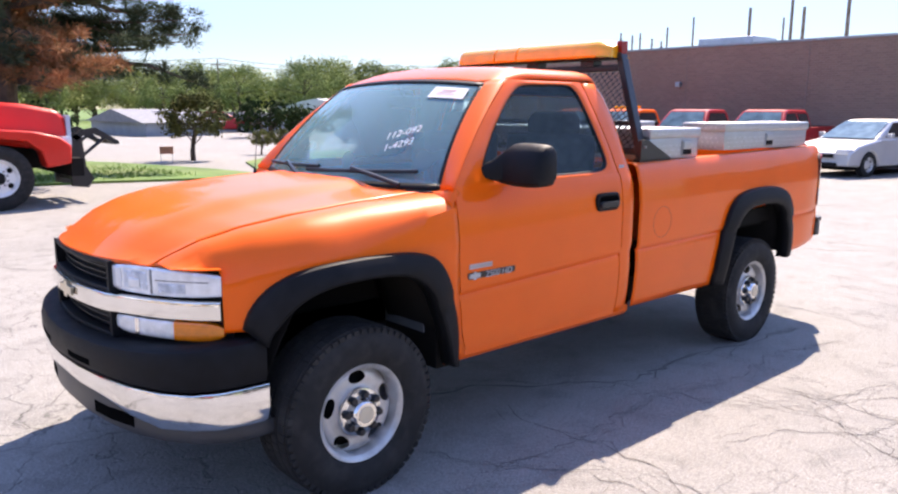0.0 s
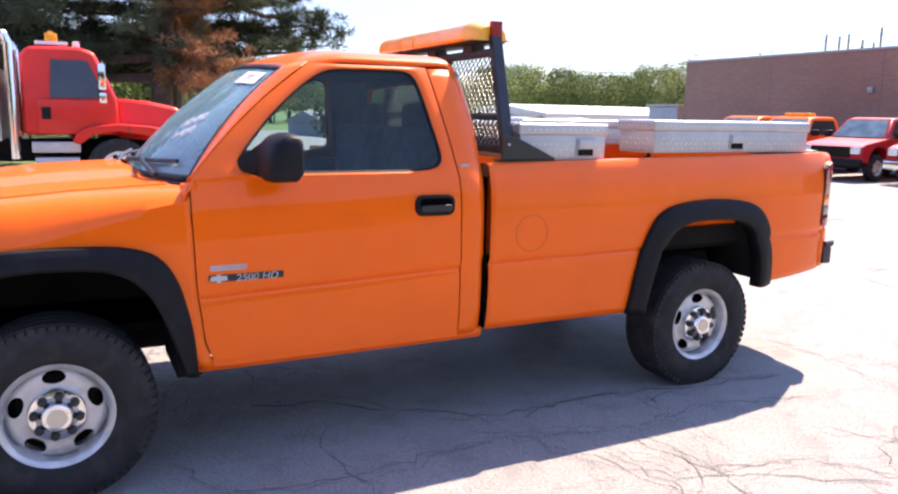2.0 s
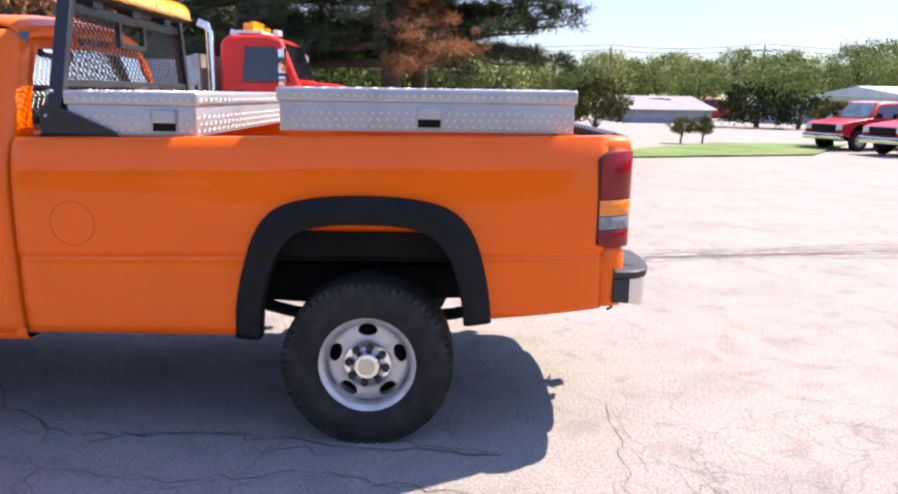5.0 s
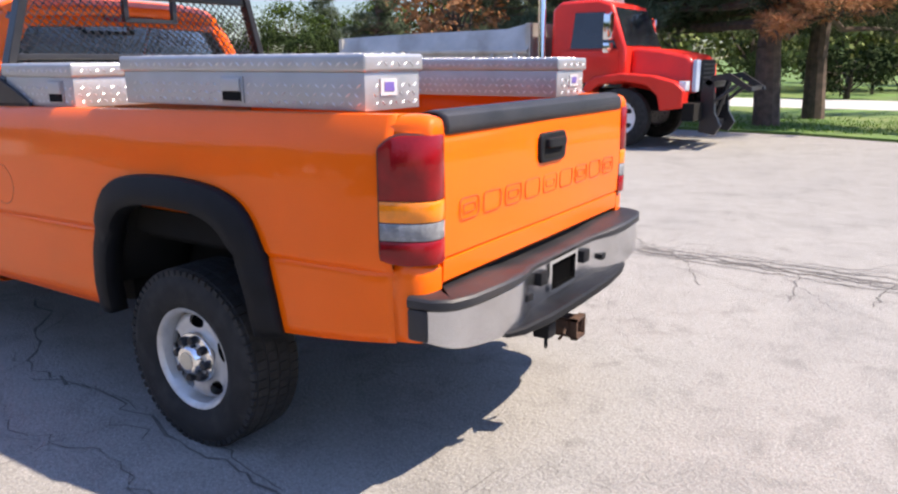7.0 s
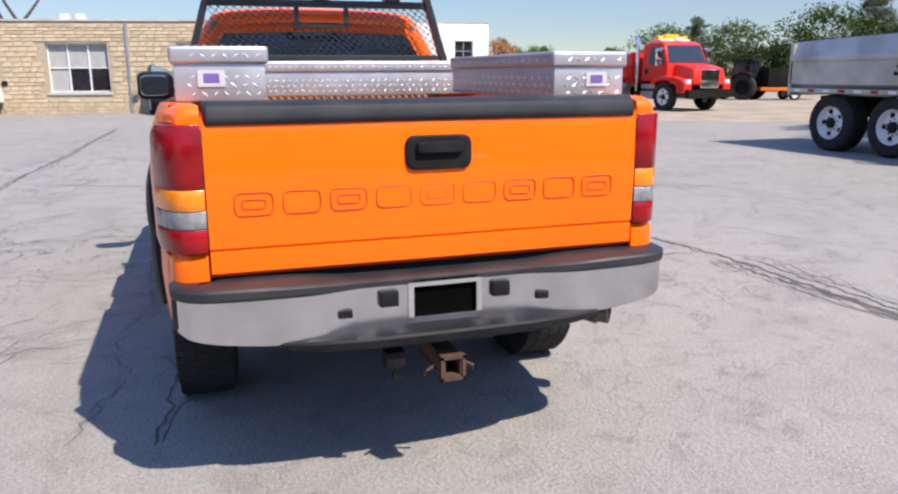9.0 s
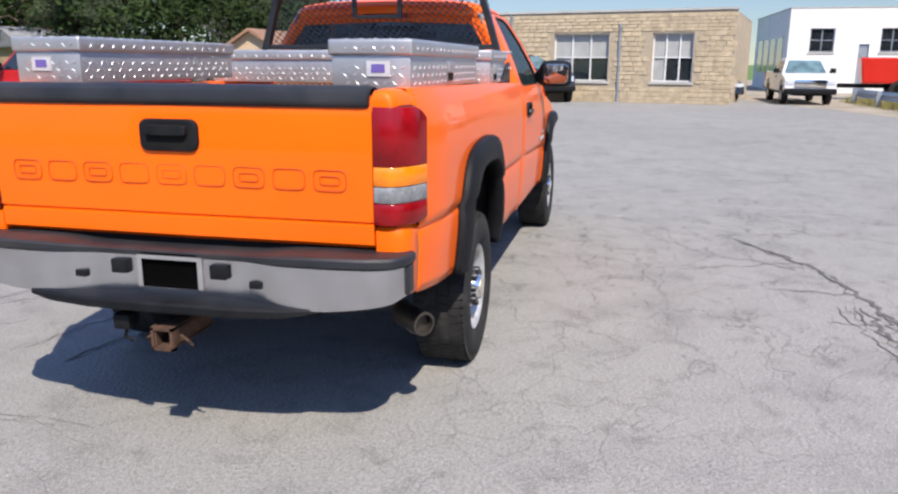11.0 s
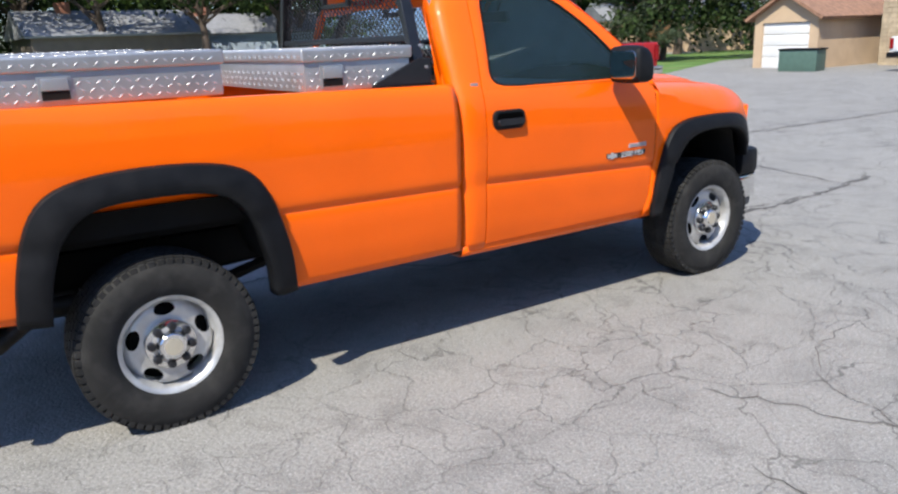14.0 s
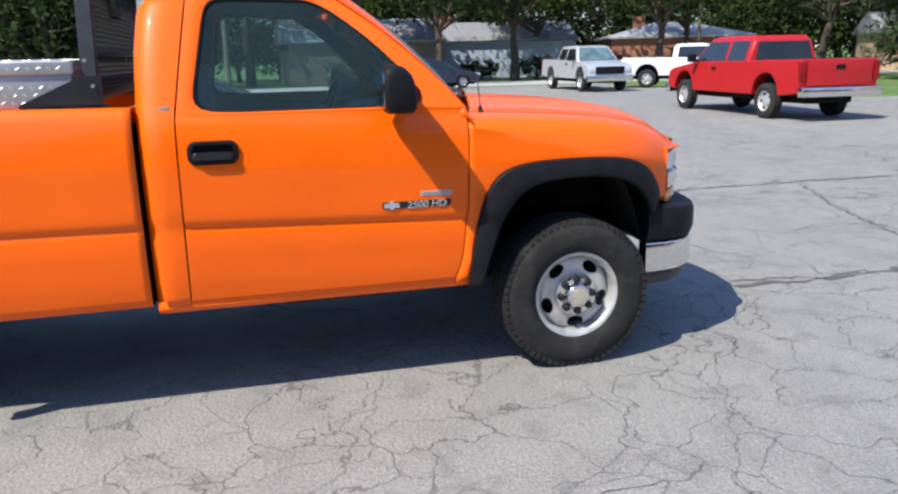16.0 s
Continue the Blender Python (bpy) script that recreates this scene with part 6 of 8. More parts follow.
tool_box(-0.895, 0.375, 0.535, 0.862, 1.379, 1.562, "long tread-plate aluminium tool box on the driver side bed rail", [(0.625, 1)], 0.03)
tool_box(-0.915, 0.365, -0.862, -0.535, 1.366, 1.548, "long tread-plate aluminium tool box on the passenger side bed rail", [(0.640, -1)], -0.03)
cb = tool_box(0.700, 1.262, -0.872, 0.872, 1.348, 1.535, "crosswise tread-plate aluminium tool box behind the cab", [(0.145, 1), (0.145, -1)], None)


# ---- parked vehicles ----
def bg_wheel(parent, x, y, z, R, W, rimmat, s, holes=5, hub=None):
    wh = new("wheel")
    wh.parent = parent
    bm = bmesh.new()
    lathe(bm, [(R * 0.58, W * 0.42), (R * 0.72, W * 0.5), (R * 0.9, W * 0.48), (R, W * 0.36), (R, -W * 0.36), (R * 0.9, -W * 0.5), (R * 0.55, -W * 0.45)], 32)
    part("tyre", bm, M_RUBBER, wh)
    bm = bmesh.new()
    lathe(bm, [(R * 0.60, W * 0.40), (R * 0.57, W * 0.44), (R * 0.54, W * 0.36), (R * 0.48, W * 0.22), (R * 0.30, W * 0.26), (R * 0.16, W * 0.34), (0.002, W * 0.36)], 28)
    part("rim", bm, rimmat, wh)
    if hub:
        bm = bmesh.new()
        lathe(bm, [(R * 0.20, W * 0.30), (R * 0.19, W * 0.40), (R * 0.13, W * 0.44), (0.002, W * 0.45)], 16)
        part("hub", bm, hub, wh)
        for i in range(10):
            a = 2 * math.pi * (i + 0.5) / 10
            bm = bmesh.new()
            lathe(bm, [(R * 0.028, W * 0.26), (R * 0.028, W * 0.33), (0.002, W * 0.335)], 6, Matrix.Translation((R * 0.26 * math.cos(a), 0, R * 0.26 * math.sin(a))))
            part("lug_nut", bm, M_BLACKSTEEL, wh)
    for i in range(holes):
        a = 2 * math.pi * i / holes
        bm = bmesh.new()
        lathe(bm, [(R * 0.085, W * 0.20), (R * 0.085, W * 0.275), (0.002, W * 0.275)], 10, Matrix.Translation((R * 0.40 * math.cos(a), 0, R * 0.40 * math.sin(a))))
        part("slot", bm, M_DARK, wh)
    wh.matrix_basis = Matrix.Translation((x, y, z)) @ (Matrix() if s > 0 else Matrix.Rotation(math.pi, 4, "Z"))
    return wh


def arch_outline(xc, r, z0, n=9):
    return [(xc + r * math.cos(math.pi * i / n), z0 + r * math.sin(math.pi * i / n)) for i in range(n + 1)]


def skin(bm, outline, half, top_in=0.0, zref=0.0, ztop=1.0):
    """A side outline pushed to both sides, leaning in with height above zref."""
    a, b = [], []
    for x, z in outline:
        y = half - top_in * max(0.0, (z - zref) / (ztop - zref))
        a.append(bm.verts.new((x, -y, z)))
        b.append(bm.verts.new((x, y, z)))
    bm.faces.new(a[::-1])
    bm.faces.new(b)
    for i in range(len(outline)):
        j = (i + 1) % len(outline)
        bm.faces.new((a[i], a[j], b[j], b[i]))


def pane(parent, pts, name="window", material=None):
    bm = bmesh.new()
    bm.faces.new([bm.verts.new(p) for p in pts])
    ob = part(name, bm, material or M_DARKGLASS, parent, smooth=False, solid=0.012)
    return ob


def parked_pickup(m, paint, label, crew=False, grille=None, beacon=False, bumper_mat=None, L=5.7, group="parked pickups", hood_paint=None):
    """A parked pickup, nose towards +x, origin on the ground at its middle."""
    t = thing("parked_pickup", label, "pickup truck", group, m)
    f, r = L / 2, -L / 2
    fx, rx, R = f - 0.95, r + 1.25, 0.39
    W = 0.96
    bumper_mat = bumper_mat or M_CHROME
    cab_r = rx + (0.75 if crew else 1.05)
    cab_f = f - 1.75
    bm = bmesh.new()
    low = 0.50
    out = [(r + 0.08, low + 0.1), (r + 0.04, 1.30), (cab_r - 0.04, 1.28), (cab_r - 0.02, 1.22), (cab_r + 0.02, 1.28), (cab_f + 0.35, 1.24), (cab_f + 0.6, 1.20), (f - 0.30, 1.08), (f - 0.10, 1.0), (f - 0.06, 0.62)]
    out += arch_outline(fx, 0.50, low + 0.02) + arch_outline(rx, 0.50, low + 0.02)
    skin(bm, out, W, 0.05, 0.9, 1.3)
    body = part("body", bm, paint, t, bevel=0.035)
    bm = bmesh.new()
    cab = [(cab_r, 1.24), (cab_r + 0.05, 1.72), (cab_r + 0.20, 1.84), (cab_f - 0.45, 1.85), (cab_f - 0.15, 1.80), (cab_f + 0.42, 1.22)]
    skin(bm, cab, W - 0.05, 0.22, 1.24, 1.85)
    part("cab", bm, paint, t, bevel=0.05)
    zz0, zz1 = 1.27, 1.72

    def yw(z):
        return (W - 0.05) - 0.22 * (z - 1.24) / 0.61 + 0.004
    splits = [(cab_r + 0.22, cab_f - 0.12)] if not crew else [(cab_r + 0.18, cab_r + 0.95), (cab_r + 1.05, cab_f - 0.05)]
    for k, (xa, xb) in enumerate(splits):
        last = k == len(splits) - 1
        for s in (-1, 1):
            pane(t, [(xa, s * yw(zz0), zz0), (xb + (0.30 if last else 0), s * yw(zz0), zz0), (xb - (0.12 if last else 0), s * yw(zz1), zz1), (xa + 0.05, s * yw(zz1), zz1)])
    d = 0.008
    pane(t, [(cab_f + 0.40 + d, -0.80, 1.26), (cab_f + 0.40 + d, 0.80, 1.26), (cab_f - 0.10 + d, 0.62, 1.76), (cab_f - 0.10 + d, -0.62, 1.76)], "windshield", M_TEALGLASS)
    pane(t, [(cab_r - d, -0.74, 1.30), (cab_r - d, 0.74, 1.30), (cab_r + 0.045 - d, 0.64, 1.70), (cab_r + 0.045 - d, -0.64, 1.70)], "rear_window")
    # bed well
    part("bed_liner", newbox(r + 0.16, cab_r - 0.12, -W + 0.14, W - 0.14, 1.27, 1.306), M_DARK, t)
    for s in (-1, 1):
        for x in (fx, rx):
            bg_wheel(t, x, s * (W - 0.13), R, R, 0.25, M_RIM, s)
        part("headlight", newbox(f - 0.14, f - 0.045, min(s * 0.62, s * 0.90), max(s * 0.62, s * 0.90), 0.80, 0.99, r=0.02), M_REFLECT, t)
        part("tail_light", newbox(r + 0.02, r + 0.10, min(s * 0.80, s * 0.945), max(s * 0.80, s * 0.945), 0.85, 1.24, r=0.015), M_REDLENS, t)
        mb = bmesh.new()
        rounded(mb, cab_f + 0.10, cab_f + 0.22, min(s * 0.98, s * 1.20), max(s * 0.98, s * 1.20), 1.24, 1.44, r=0.03)
        rod(mb, (cab_f + 0.2, s * 0.90, 1.28), (cab_f + 0.17, s * 1.0, 1.30), 0.02)
        part("side_mirror", mb, M_BLACK, t)
        part("door_handle", newbox(cab_f - 0.80, cab_f - 0.60, min(s * 0.945, s * 0.975), max(s * 0.945, s * 0.975), 1.08, 1.13, r=0.008), M_BLACK, t)
    part("grille", newbox(f - 0.10, f - 0.03, -0.60, 0.60, 0.70, 1.0, r=0.02), grille or M_BLACK, t)
    part("front_bumper", newbox(f - 0.16, f + 0.06, -0.97, 0.97, 0.42, 0.66, r=0.05, seg=3), bumper_mat, t)
    part("rear_bumper", newbox(r - 0.12, r + 0.06, -0.95, 0.95, 0.52, 0.72, r=0.03), bumper_mat, t)
    part("tailgate_handle", newbox(r + 0.005, r + 0.04, -0.11, 0.11, 1.08, 1.18, r=0.01), M_BLACK, t)
    part("tailgate", newbox(r + 0.018, r + 0.045, -0.77, 0.77, 0.76, 1.285, r=0.012), paint, t)
    part("chassis", newbox(r + 0.3, f - 0.3, -0.55, 0.55, 0.36, 0.60), M_DARK, t)
    for x in (fx, rx):
        part("wheel_well", newbox(x - 0.48, x + 0.48, -W + 0.28, W - 0.28, 0.50, 0.98), M_DARK, t)
    if beacon:
        part("beacon_bar", newbox(cab_f - 0.75, cab_f - 0.50, -0.50, 0.50, 1.86, 1.97, r=0.03), M_LIGHTBAR, t, "amber beacon bar")
    return t


def parked_sedan(m, paint, label, group="parked cars", L=4.9, H=1.46):
    t = thing("parked_car", label, "car", group, m)
    f, r, W, R = L / 2, -L / 2, 0.90, 0.32
    fx, rx = f - 0.95, r + 0.98
    bm = bmesh.new()
    out = [(r + 0.03, 0.45), (r + 0.02, 0.85), (r + 0.25, 0.98), (r + 0.9, 1.0), (f - 1.45, 0.96), (f - 0.5, 0.80), (f - 0.08, 0.62), (f - 0.02, 0.30)]
    out += arch_outline(fx, 0.38, 0.26) + arch_outline(rx, 0.38, 0.26) + [(r + 0.06, 0.28)]
    skin(bm, out, W, 0.06, 0.7, 1.0)
    part("body", bm, paint, t, bevel=0.05)
    bm = bmesh.new()
    cab = [(r + 0.55, 0.96), (r + 1.25, H - 0.04), (r + 1.9, H), (f - 2.2, H - 0.03), (f - 1.25, 0.93)]
    skin(bm, cab, W - 0.06, 0.24, 0.95, H)
    part("cabin", bm, paint, t, bevel=0.05)

    def yw(z):
        return (W - 0.06) - 0.24 * (z - 0.95) / (H - 0.95) + 0.004
    for s in (-1, 1):
        for a, b, c, d in ((r + 0.98, r + 1.95, r + 1.95, r + 1.35), (r + 2.05, f - 1.65, f - 2.2, r + 2.05)):
            pane(t, [(a, s * yw(1.0), 1.0), (b, s * yw(1.0), 1.0), (c, s * yw(1.36), 1.36), (d, s * yw(1.36), 1.36)])
        for x in (fx, rx):
            bg_wheel(t, x, s * (W - 0.11), R, R, 0.21, M_RIM, s)
        part("headlight", newbox(f - 0.35, f - 0.04, min(s * 0.52, s * 0.86), max(s * 0.52, s * 0.86), 0.58, 0.72, r=0.03), M_REFLECT, t)
        part("tail_light", newbox(r + 0.01, r + 0.14, min(s * 0.56, s * 0.87), max(s * 0.56, s * 0.87), 0.70, 0.86, r=0.02), M_REDLENS, t)
        part("side_mirror", newbox(f - 1.72, f - 1.58, min(s * 0.88, s * 1.03), max(s * 0.88, s * 1.03), 0.98, 1.10, r=0.03), paint, t)
    pane(t, [(f - 1.27, -0.74, 0.97), (f - 1.27, 0.74, 0.97), (f - 2.10, 0.60, H - 0.06), (f - 2.10, -0.60, H - 0.06)], "windshield", M_TEALGLASS)
    pane(t, [(r + 0.60, -0.70, 1.01), (r + 0.60, 0.70, 1.01), (r + 1.18, 0.58, H - 0.07), (r + 1.18, -0.58, H - 0.07)], "rear_window")
    part("grille", newbox(f - 0.06, f + 0.012, -0.48, 0.48, 0.50, 0.60, r=0.015), M_BLACK, t)
    part("lower_grille", newbox(f - 0.06, f + 0.02, -0.60, 0.60, 0.28, 0.38, r=0.015), M_BLACK, t)
    part("underside", newbox(r + 0.3, f - 0.3, -0.7, 0.7, 0.18, 0.40), M_DARK, t)
    return t


def at(x, y, deg, z=0.0):
    return Matrix.Translation((x, y, z)) @ Matrix.Rotation(radians(deg), 4, "Z")


def nose_at(x, y, deg, L=5.7):
    """Pose of a vehicle whose nose stands at a place."""
    a = radians(deg)
    return at(x - math.cos(a) * L / 2, y - math.sin(a) * L / 2, deg)


# row by the brick wall
parked_pickup(nose_at(-15.2, -14.35, 8) @ Matrix.Scale(0.92, 4), M_ORANGE, "orange and white pickup parked by the brick wall", bumper_mat=M_WHITE, grille=M_CHROME)
parked_pickup(nose_at(-14.6, -12.0, 6) @ Matrix.Scale(0.92, 4), M_ORANGE, "orange pickup with dark grille and amber beacon", grille=M_DARK, bumper_mat=M_BLACK, beacon=True)
parked_pickup(nose_at(-14.9, -9.7, 4) @ Matrix.Scale(0.92, 4), M_RED, "red pickup with dark grille parked in the row", grille=M_DARK, bumper_mat=M_BLACK)
parked_pickup(nose_at(-15.3, -7.5, 2) @ Matrix.Scale(0.92, 4), M_RED, "red crew-cab pickup with chrome bumper", crew=True, grille=M_BLACK)
parked_sedan(nose_at(-15.0, -5.0, -12, 4.9), M_SILVER, "silver four-door car parked beside the pickups")
parked_pickup(at(-14.71, -17.86, 13) @ Matrix.Scale(0.80, 4), M_RED, "dark red pickup parked near the far corner of the wall", bumper_mat=M_CHROME)
parked_pickup(at(-14.11, -20.26, 17) @ Matrix.Scale(0.80, 4), M_RED, "red pickup parked side by side beyond the wall", bumper_mat=M_CHROME)
parked_sedan(at(-18.5, -29.0, 25), M_TEAL, "blue-green car parked beyond the wall")
parked_sedan(at(-21.5, -33.0, 25), M_SILVER, "pale silver car parked far off")

# vehicles ahead
parked_pickup(at(14.15, 12.6, 87), M_RED, "red double-cab pickup with chrome bumper on the asphalt", crew=True, L=5.9)
parked_pickup(nose_at(15.9, 24.4, -92), M_SILVER, "silver crew-cab pickup facing the yard", crew=True)
parked_pickup(at(20.6, 26.6, -35), M_WHITE, "white regular-cab pickup by the drive")
parked_pickup(at(28.1, 8.5, -4) @ Matrix.Scale(0.86, 4), M_WHITE, "white pickup backed out from the open bay", bumper_mat=M_BLACK, L=5.4)
parked_pickup(nose_at(26.8, -8.1, 179) @ Matrix.Scale(0.92, 4), M_WHITE, "white pickup facing the yard", grille=M_CHROME, bumper_mat=M_BLACK)
parked_pickup(nose_at(26.2, 1.3, 192), M_NAVY, "dark blue pickup parked by the stone wall", bumper_mat=M_BLACK, grille=M_BLACK)
parked_sedan(nose_at(28.6, -5.2, 190, 4.9), M_NAVY, "dark blue car parked between the buildings")
parked_sedan(at(0.75, 9.7, 2), M_NAVY, "dark blue car parked on the asphalt", H=1.40)
parked_sedan(at(10.5, 33.5, 5), M_NAVY, "dark car parked on the far street")


# ---- dump trucks ----
def dump_truck(m, label, box_mat, tandem=True, plow=True, cab_mat=M_TRUCKRED, grille_mat=M_CHROME):
    """A conventional-cab dump truck, nose towards +x, origin on the ground under the front axle."""
    t = thing("dump_truck", label, "dump truck", "dump trucks", m)
    R = 0.52
    bm = bmesh.new()
    # cab
    cab = [(-1.45, 1.10), (-1.45, 2.42), (-1.30, 2.56), (-0.55, 2.58), (-0.30, 2.50), (0.02, 1.72), (0.05, 1.10)]
    skin(bm, cab, 1.02, 0.12, 1.7, 2.6)
    part("cab", bm, cab_mat, t, bevel=0.06)
    bm = bmesh.new()
    hood = [(0.0, 1.05), (0.0, 1.74), (0.55, 1.70), (1.05, 1.60), (1.16, 1.45), (1.18, 0.95), (0.75, 0.95)]
    skin(bm, hood, 0.82, 0.14, 1.3, 1.75)
    part("hood", bm, cab_mat, t, bevel=0.07)
    for s in (-1, 1):
        bm = bmesh.new()
        fo = [(-0.72, 0.98), (-0.66, 1.12), (-0.48, 1.24), (0.0, 1.30), (0.55, 1.26), (0.95, 1.16), (1.12, 1.02), (1.10, 0.72), (0.72, 0.66), (0.66, 0.92), (0.45, 1.10), (0.0, 1.16), (-0.40, 1.10), (-0.60, 0.94)]
        a = [bm.verts.new((x, s * 0.78, z)) for x, z in fo]
        b = [bm.verts.new((x, s * 1.16, z)) for x, z in fo]
        bm.faces.new(a)
        bm.faces.new(b)
        for i in range(len(fo)):
            j = (i + 1) % len(fo)
            bm.faces.new((a[i], a[j], b[j], b[i]))
        part("fender", bm, cab_mat, t, bevel=0.03)
        part("headlight", newbox(1.0, 1.14, min(s * 0.84, s * 1.08), max(s * 0.84, s * 1.08), 1.0, 1.17, r=0.03), M_REFLECT, t)

        def yw(z):
            return 1.02 - 0.12 * max(0, (z - 1.7) / 0.9) + 0.006
        pane(t, [(-1.02, s * yw(1.72), 1.72), (-0.14, s * yw(1.72), 1.72), (-0.42, s * yw(2.35), 2.35), (-0.98, s * yw(2.35), 2.35)])
        part("cab_door", newbox(-1.22, -0.10, min(s * 1.0, s * 1.028), max(s * 1.0, s * 1.028), 1.12, 1.69, r=0.012), cab_mat, t)
        part("door_handle", newbox(-1.16, -1.02, min(s * 1.02, s * 1.05), max(s * 1.02, s * 1.05), 1.36, 1.56, r=0.01), M_BLACK, t)
        bm = bmesh.new()
        rounded(bm, -0.28, -0.16, min(s * 1.14, s * 1.36), max(s * 1.14, s * 1.36), 1.86, 2.30, r=0.03)
        rounded(bm, -0.28, -0.16, min(s * 1.14, s * 1.36), max(s * 1.14, s * 1.36), 1.64, 1.82, r=0.03)
        tube(bm, [(-0.2, s * 1.0, 2.3), (-0.2, s * 1.2, 2.32)], 0.015, 6)
        tube(bm, [(-0.2, s * 1.0, 1.7), (-0.2, s * 1.2, 1.68)], 0.015, 6)
        part("side_mirror", bm, M_CHROME, t)
        bm = bmesh.new()
        rounded(bm, -1.30, -0.62, min(s * 0.70, s * 1.12), max(s * 0.70, s * 1.12), 0.42, 0.72, r=0.02)
        rounded(bm, -1.34, -0.60, min(s * 0.70, s * 1.05), max(s * 0.70, s * 1.05), 0.80, 0.98, r=0.02)
        part("step_tank", bm, M_PLATE, t, "aluminium step and fuel tank")
    pane(t, [(0.012, -0.93, 1.77), (0.012, 0.93, 1.77), (-0.258, 0.83, 2.43), (-0.258, -0.83, 2.43)], "windshield")
    grille = part("grille", newbox(1.14, 1.22, -0.46, 0.46, 0.85, 1.52, r=0.04), grille_mat, t)
    for k in range(8):
        part("slat", newbox(1.215, 1.232, -0.40, 0.40, 0.90 + k * 0.075, 0.93 + k * 0.075), M_BLACKSTEEL, grille)
    bm = bmesh.new()
    tube(bm, [(-1.58, 1.08, 0.70), (-1.58, 1.08, 2.58), (-1.62, 1.08, 2.70), (-1.78, 1.08, 2.76)], 0.075, 12)
    part("exhaust_pipe", bm, M_CHROME, t)
    bm = bmesh.new()
    tube(bm, [(-1.58, -1.08, 0.70), (-1.58, -1.08, 2.58), (-1.62, -1.08, 2.70), (-1.78, -1.08, 2.76)], 0.075, 12)
    part("exhaust_pipe", bm, M_CHROME, t)
    part("beacon_rack", newbox(-1.20, -0.70, -0.75, 0.75, 2.60, 2.66, r=0.01), M_WHITE, t)
    for y in (-0.6, 0.6):
        part("beacon", newbox(-1.05, -0.85, y - 0.14, y + 0.14, 2.66, 2.80, r=0.03), M_LIGHTBAR, t, "amber beacon")
    part("roof_sign", newbox(-1.0, -0.90, -0.35, 0.35, 2.66, 2.86, r=0.02), M_LIGHTBAR, t)
    part("air_intake", newbox(-0.62, -0.50, -0.18, 0.18, 2.60, 2.72, r=0.03), M_WHITE, t)
    # dump box with ribs
    x0, x1 = -6.35, -1.80
    w = 1.20
    sec = [(0.98, 1.02), (w, 1.22), (w, 1.62), (w + 0.03, 1.66), (w - 0.10, 2.10), (w - 0.14, 2.10), (w - 0.08, 1.62), (0.92, 1.10)]
    bx = part("dump_box", newbox(x0, x1, -1.0, 1.0, 1.02, 1.12), box_mat, t, "worn steel dump box")
    for s in (-1, 1):
        bm = bmesh.new()
        rows = []
        for x, dz in ((x0, -0.10), (x0 + 1.4, -0.05), (x1 - 0.5, 0.0), (x1, 0.10)):
            rows.append([(x, s * y, z + (dz if z > 1.9 else 0)) for y, z in sec])
        vs = surf(bm, rows, close=True)
        bm.faces.new(vs[0])
        bm.faces.new(vs[-1])
        part("box_side", bm, box_mat, bx, smooth=False)
        for x in (x1 - 0.25, x1 - 0.75):
            y0, y1 = sorted((s * (w - 0.02), s * (w + 0.06)))
            part("rib", newbox(x - 0.04, x + 0.04, y0, y1, 1.145, 1.65, r=0.01), box_mat, bx)
        y0, y1 = sorted((s * (w - 0.06), s * (w + 0.05)))
        part("top_rail", newbox(x0, x1, y0, y1, 1.655, 1.72, r=0.01), box_mat, bx)
        part("bottom_rail", newbox(x0, x1, y0, y1, 1.06, 1.14, r=0.01), box_mat, bx)
    part("head_board", newbox(x1 - 0.06, x1 + 0.04, -w, w, 1.0, 2.20), box_mat, bx)
    part("tail_board", newbox(x0 - 0.04, x0 + 0.04, -w, w, 1.0, 1.98), box_mat, bx)
    for i in range(12):
        for s in (-1, 1):
            y0, y1 = sorted((s * (w + 0.05), s * (w + 0.056)))
            xx = x0 + 0.2 + i * 0.36
            part("reflector_strip", newbox(xx, xx + 0.16, y0, y1, 1.075, 1.125), M_REDLENS if i % 2 else M_WHITE, bx)
    for s in (-1, 1):
        for k, (za, wd) in enumerate(((1.50, 0.42), (1.38, 0.50))):
            y0, y1 = sorted((s * (w + 0.001), s * (w + 0.005)))
            part("painted_bar", newbox(-3.72 - wd / 2, -3.72 + wd / 2, y0, y1, za, za + 0.06), M_DARK, bx)
    # frame, boxes, wheels
    part("frame", newbox(-6.3, 1.1, -0.45, 0.45, 0.62, 0.98), M_DARK, t)
    for s in (-1, 1):
        y0, y1 = sorted((s * 0.75, s * 1.15))
        part("side_box", newbox(-3.05, -2.30, y0, y1, 0.42, 0.86, r=0.015), M_STAINLESS, t)
        part("hopper", newbox(-3.9, -2.1, y0, y1, 0.86, 1.02, r=0.01), M_STAINLESS, t)
        bg_wheel(t, 0, s * 1.02, R, R, 0.30, M_WHITE, s, 5, M_BLACK)
        for x in ((-3.95, -5.30) if tandem else (-4.6,)):
            bg_wheel(t, x, s * 0.95, R, R, 0.46, M_WHITE, s, 5, M_BLACK)
    bm = bmesh.new()
    box(bm, 1.1, 1.30, -1.1, 1.1, 0.50, 0.80)
    part("bumper", bm, M_DARK, t)
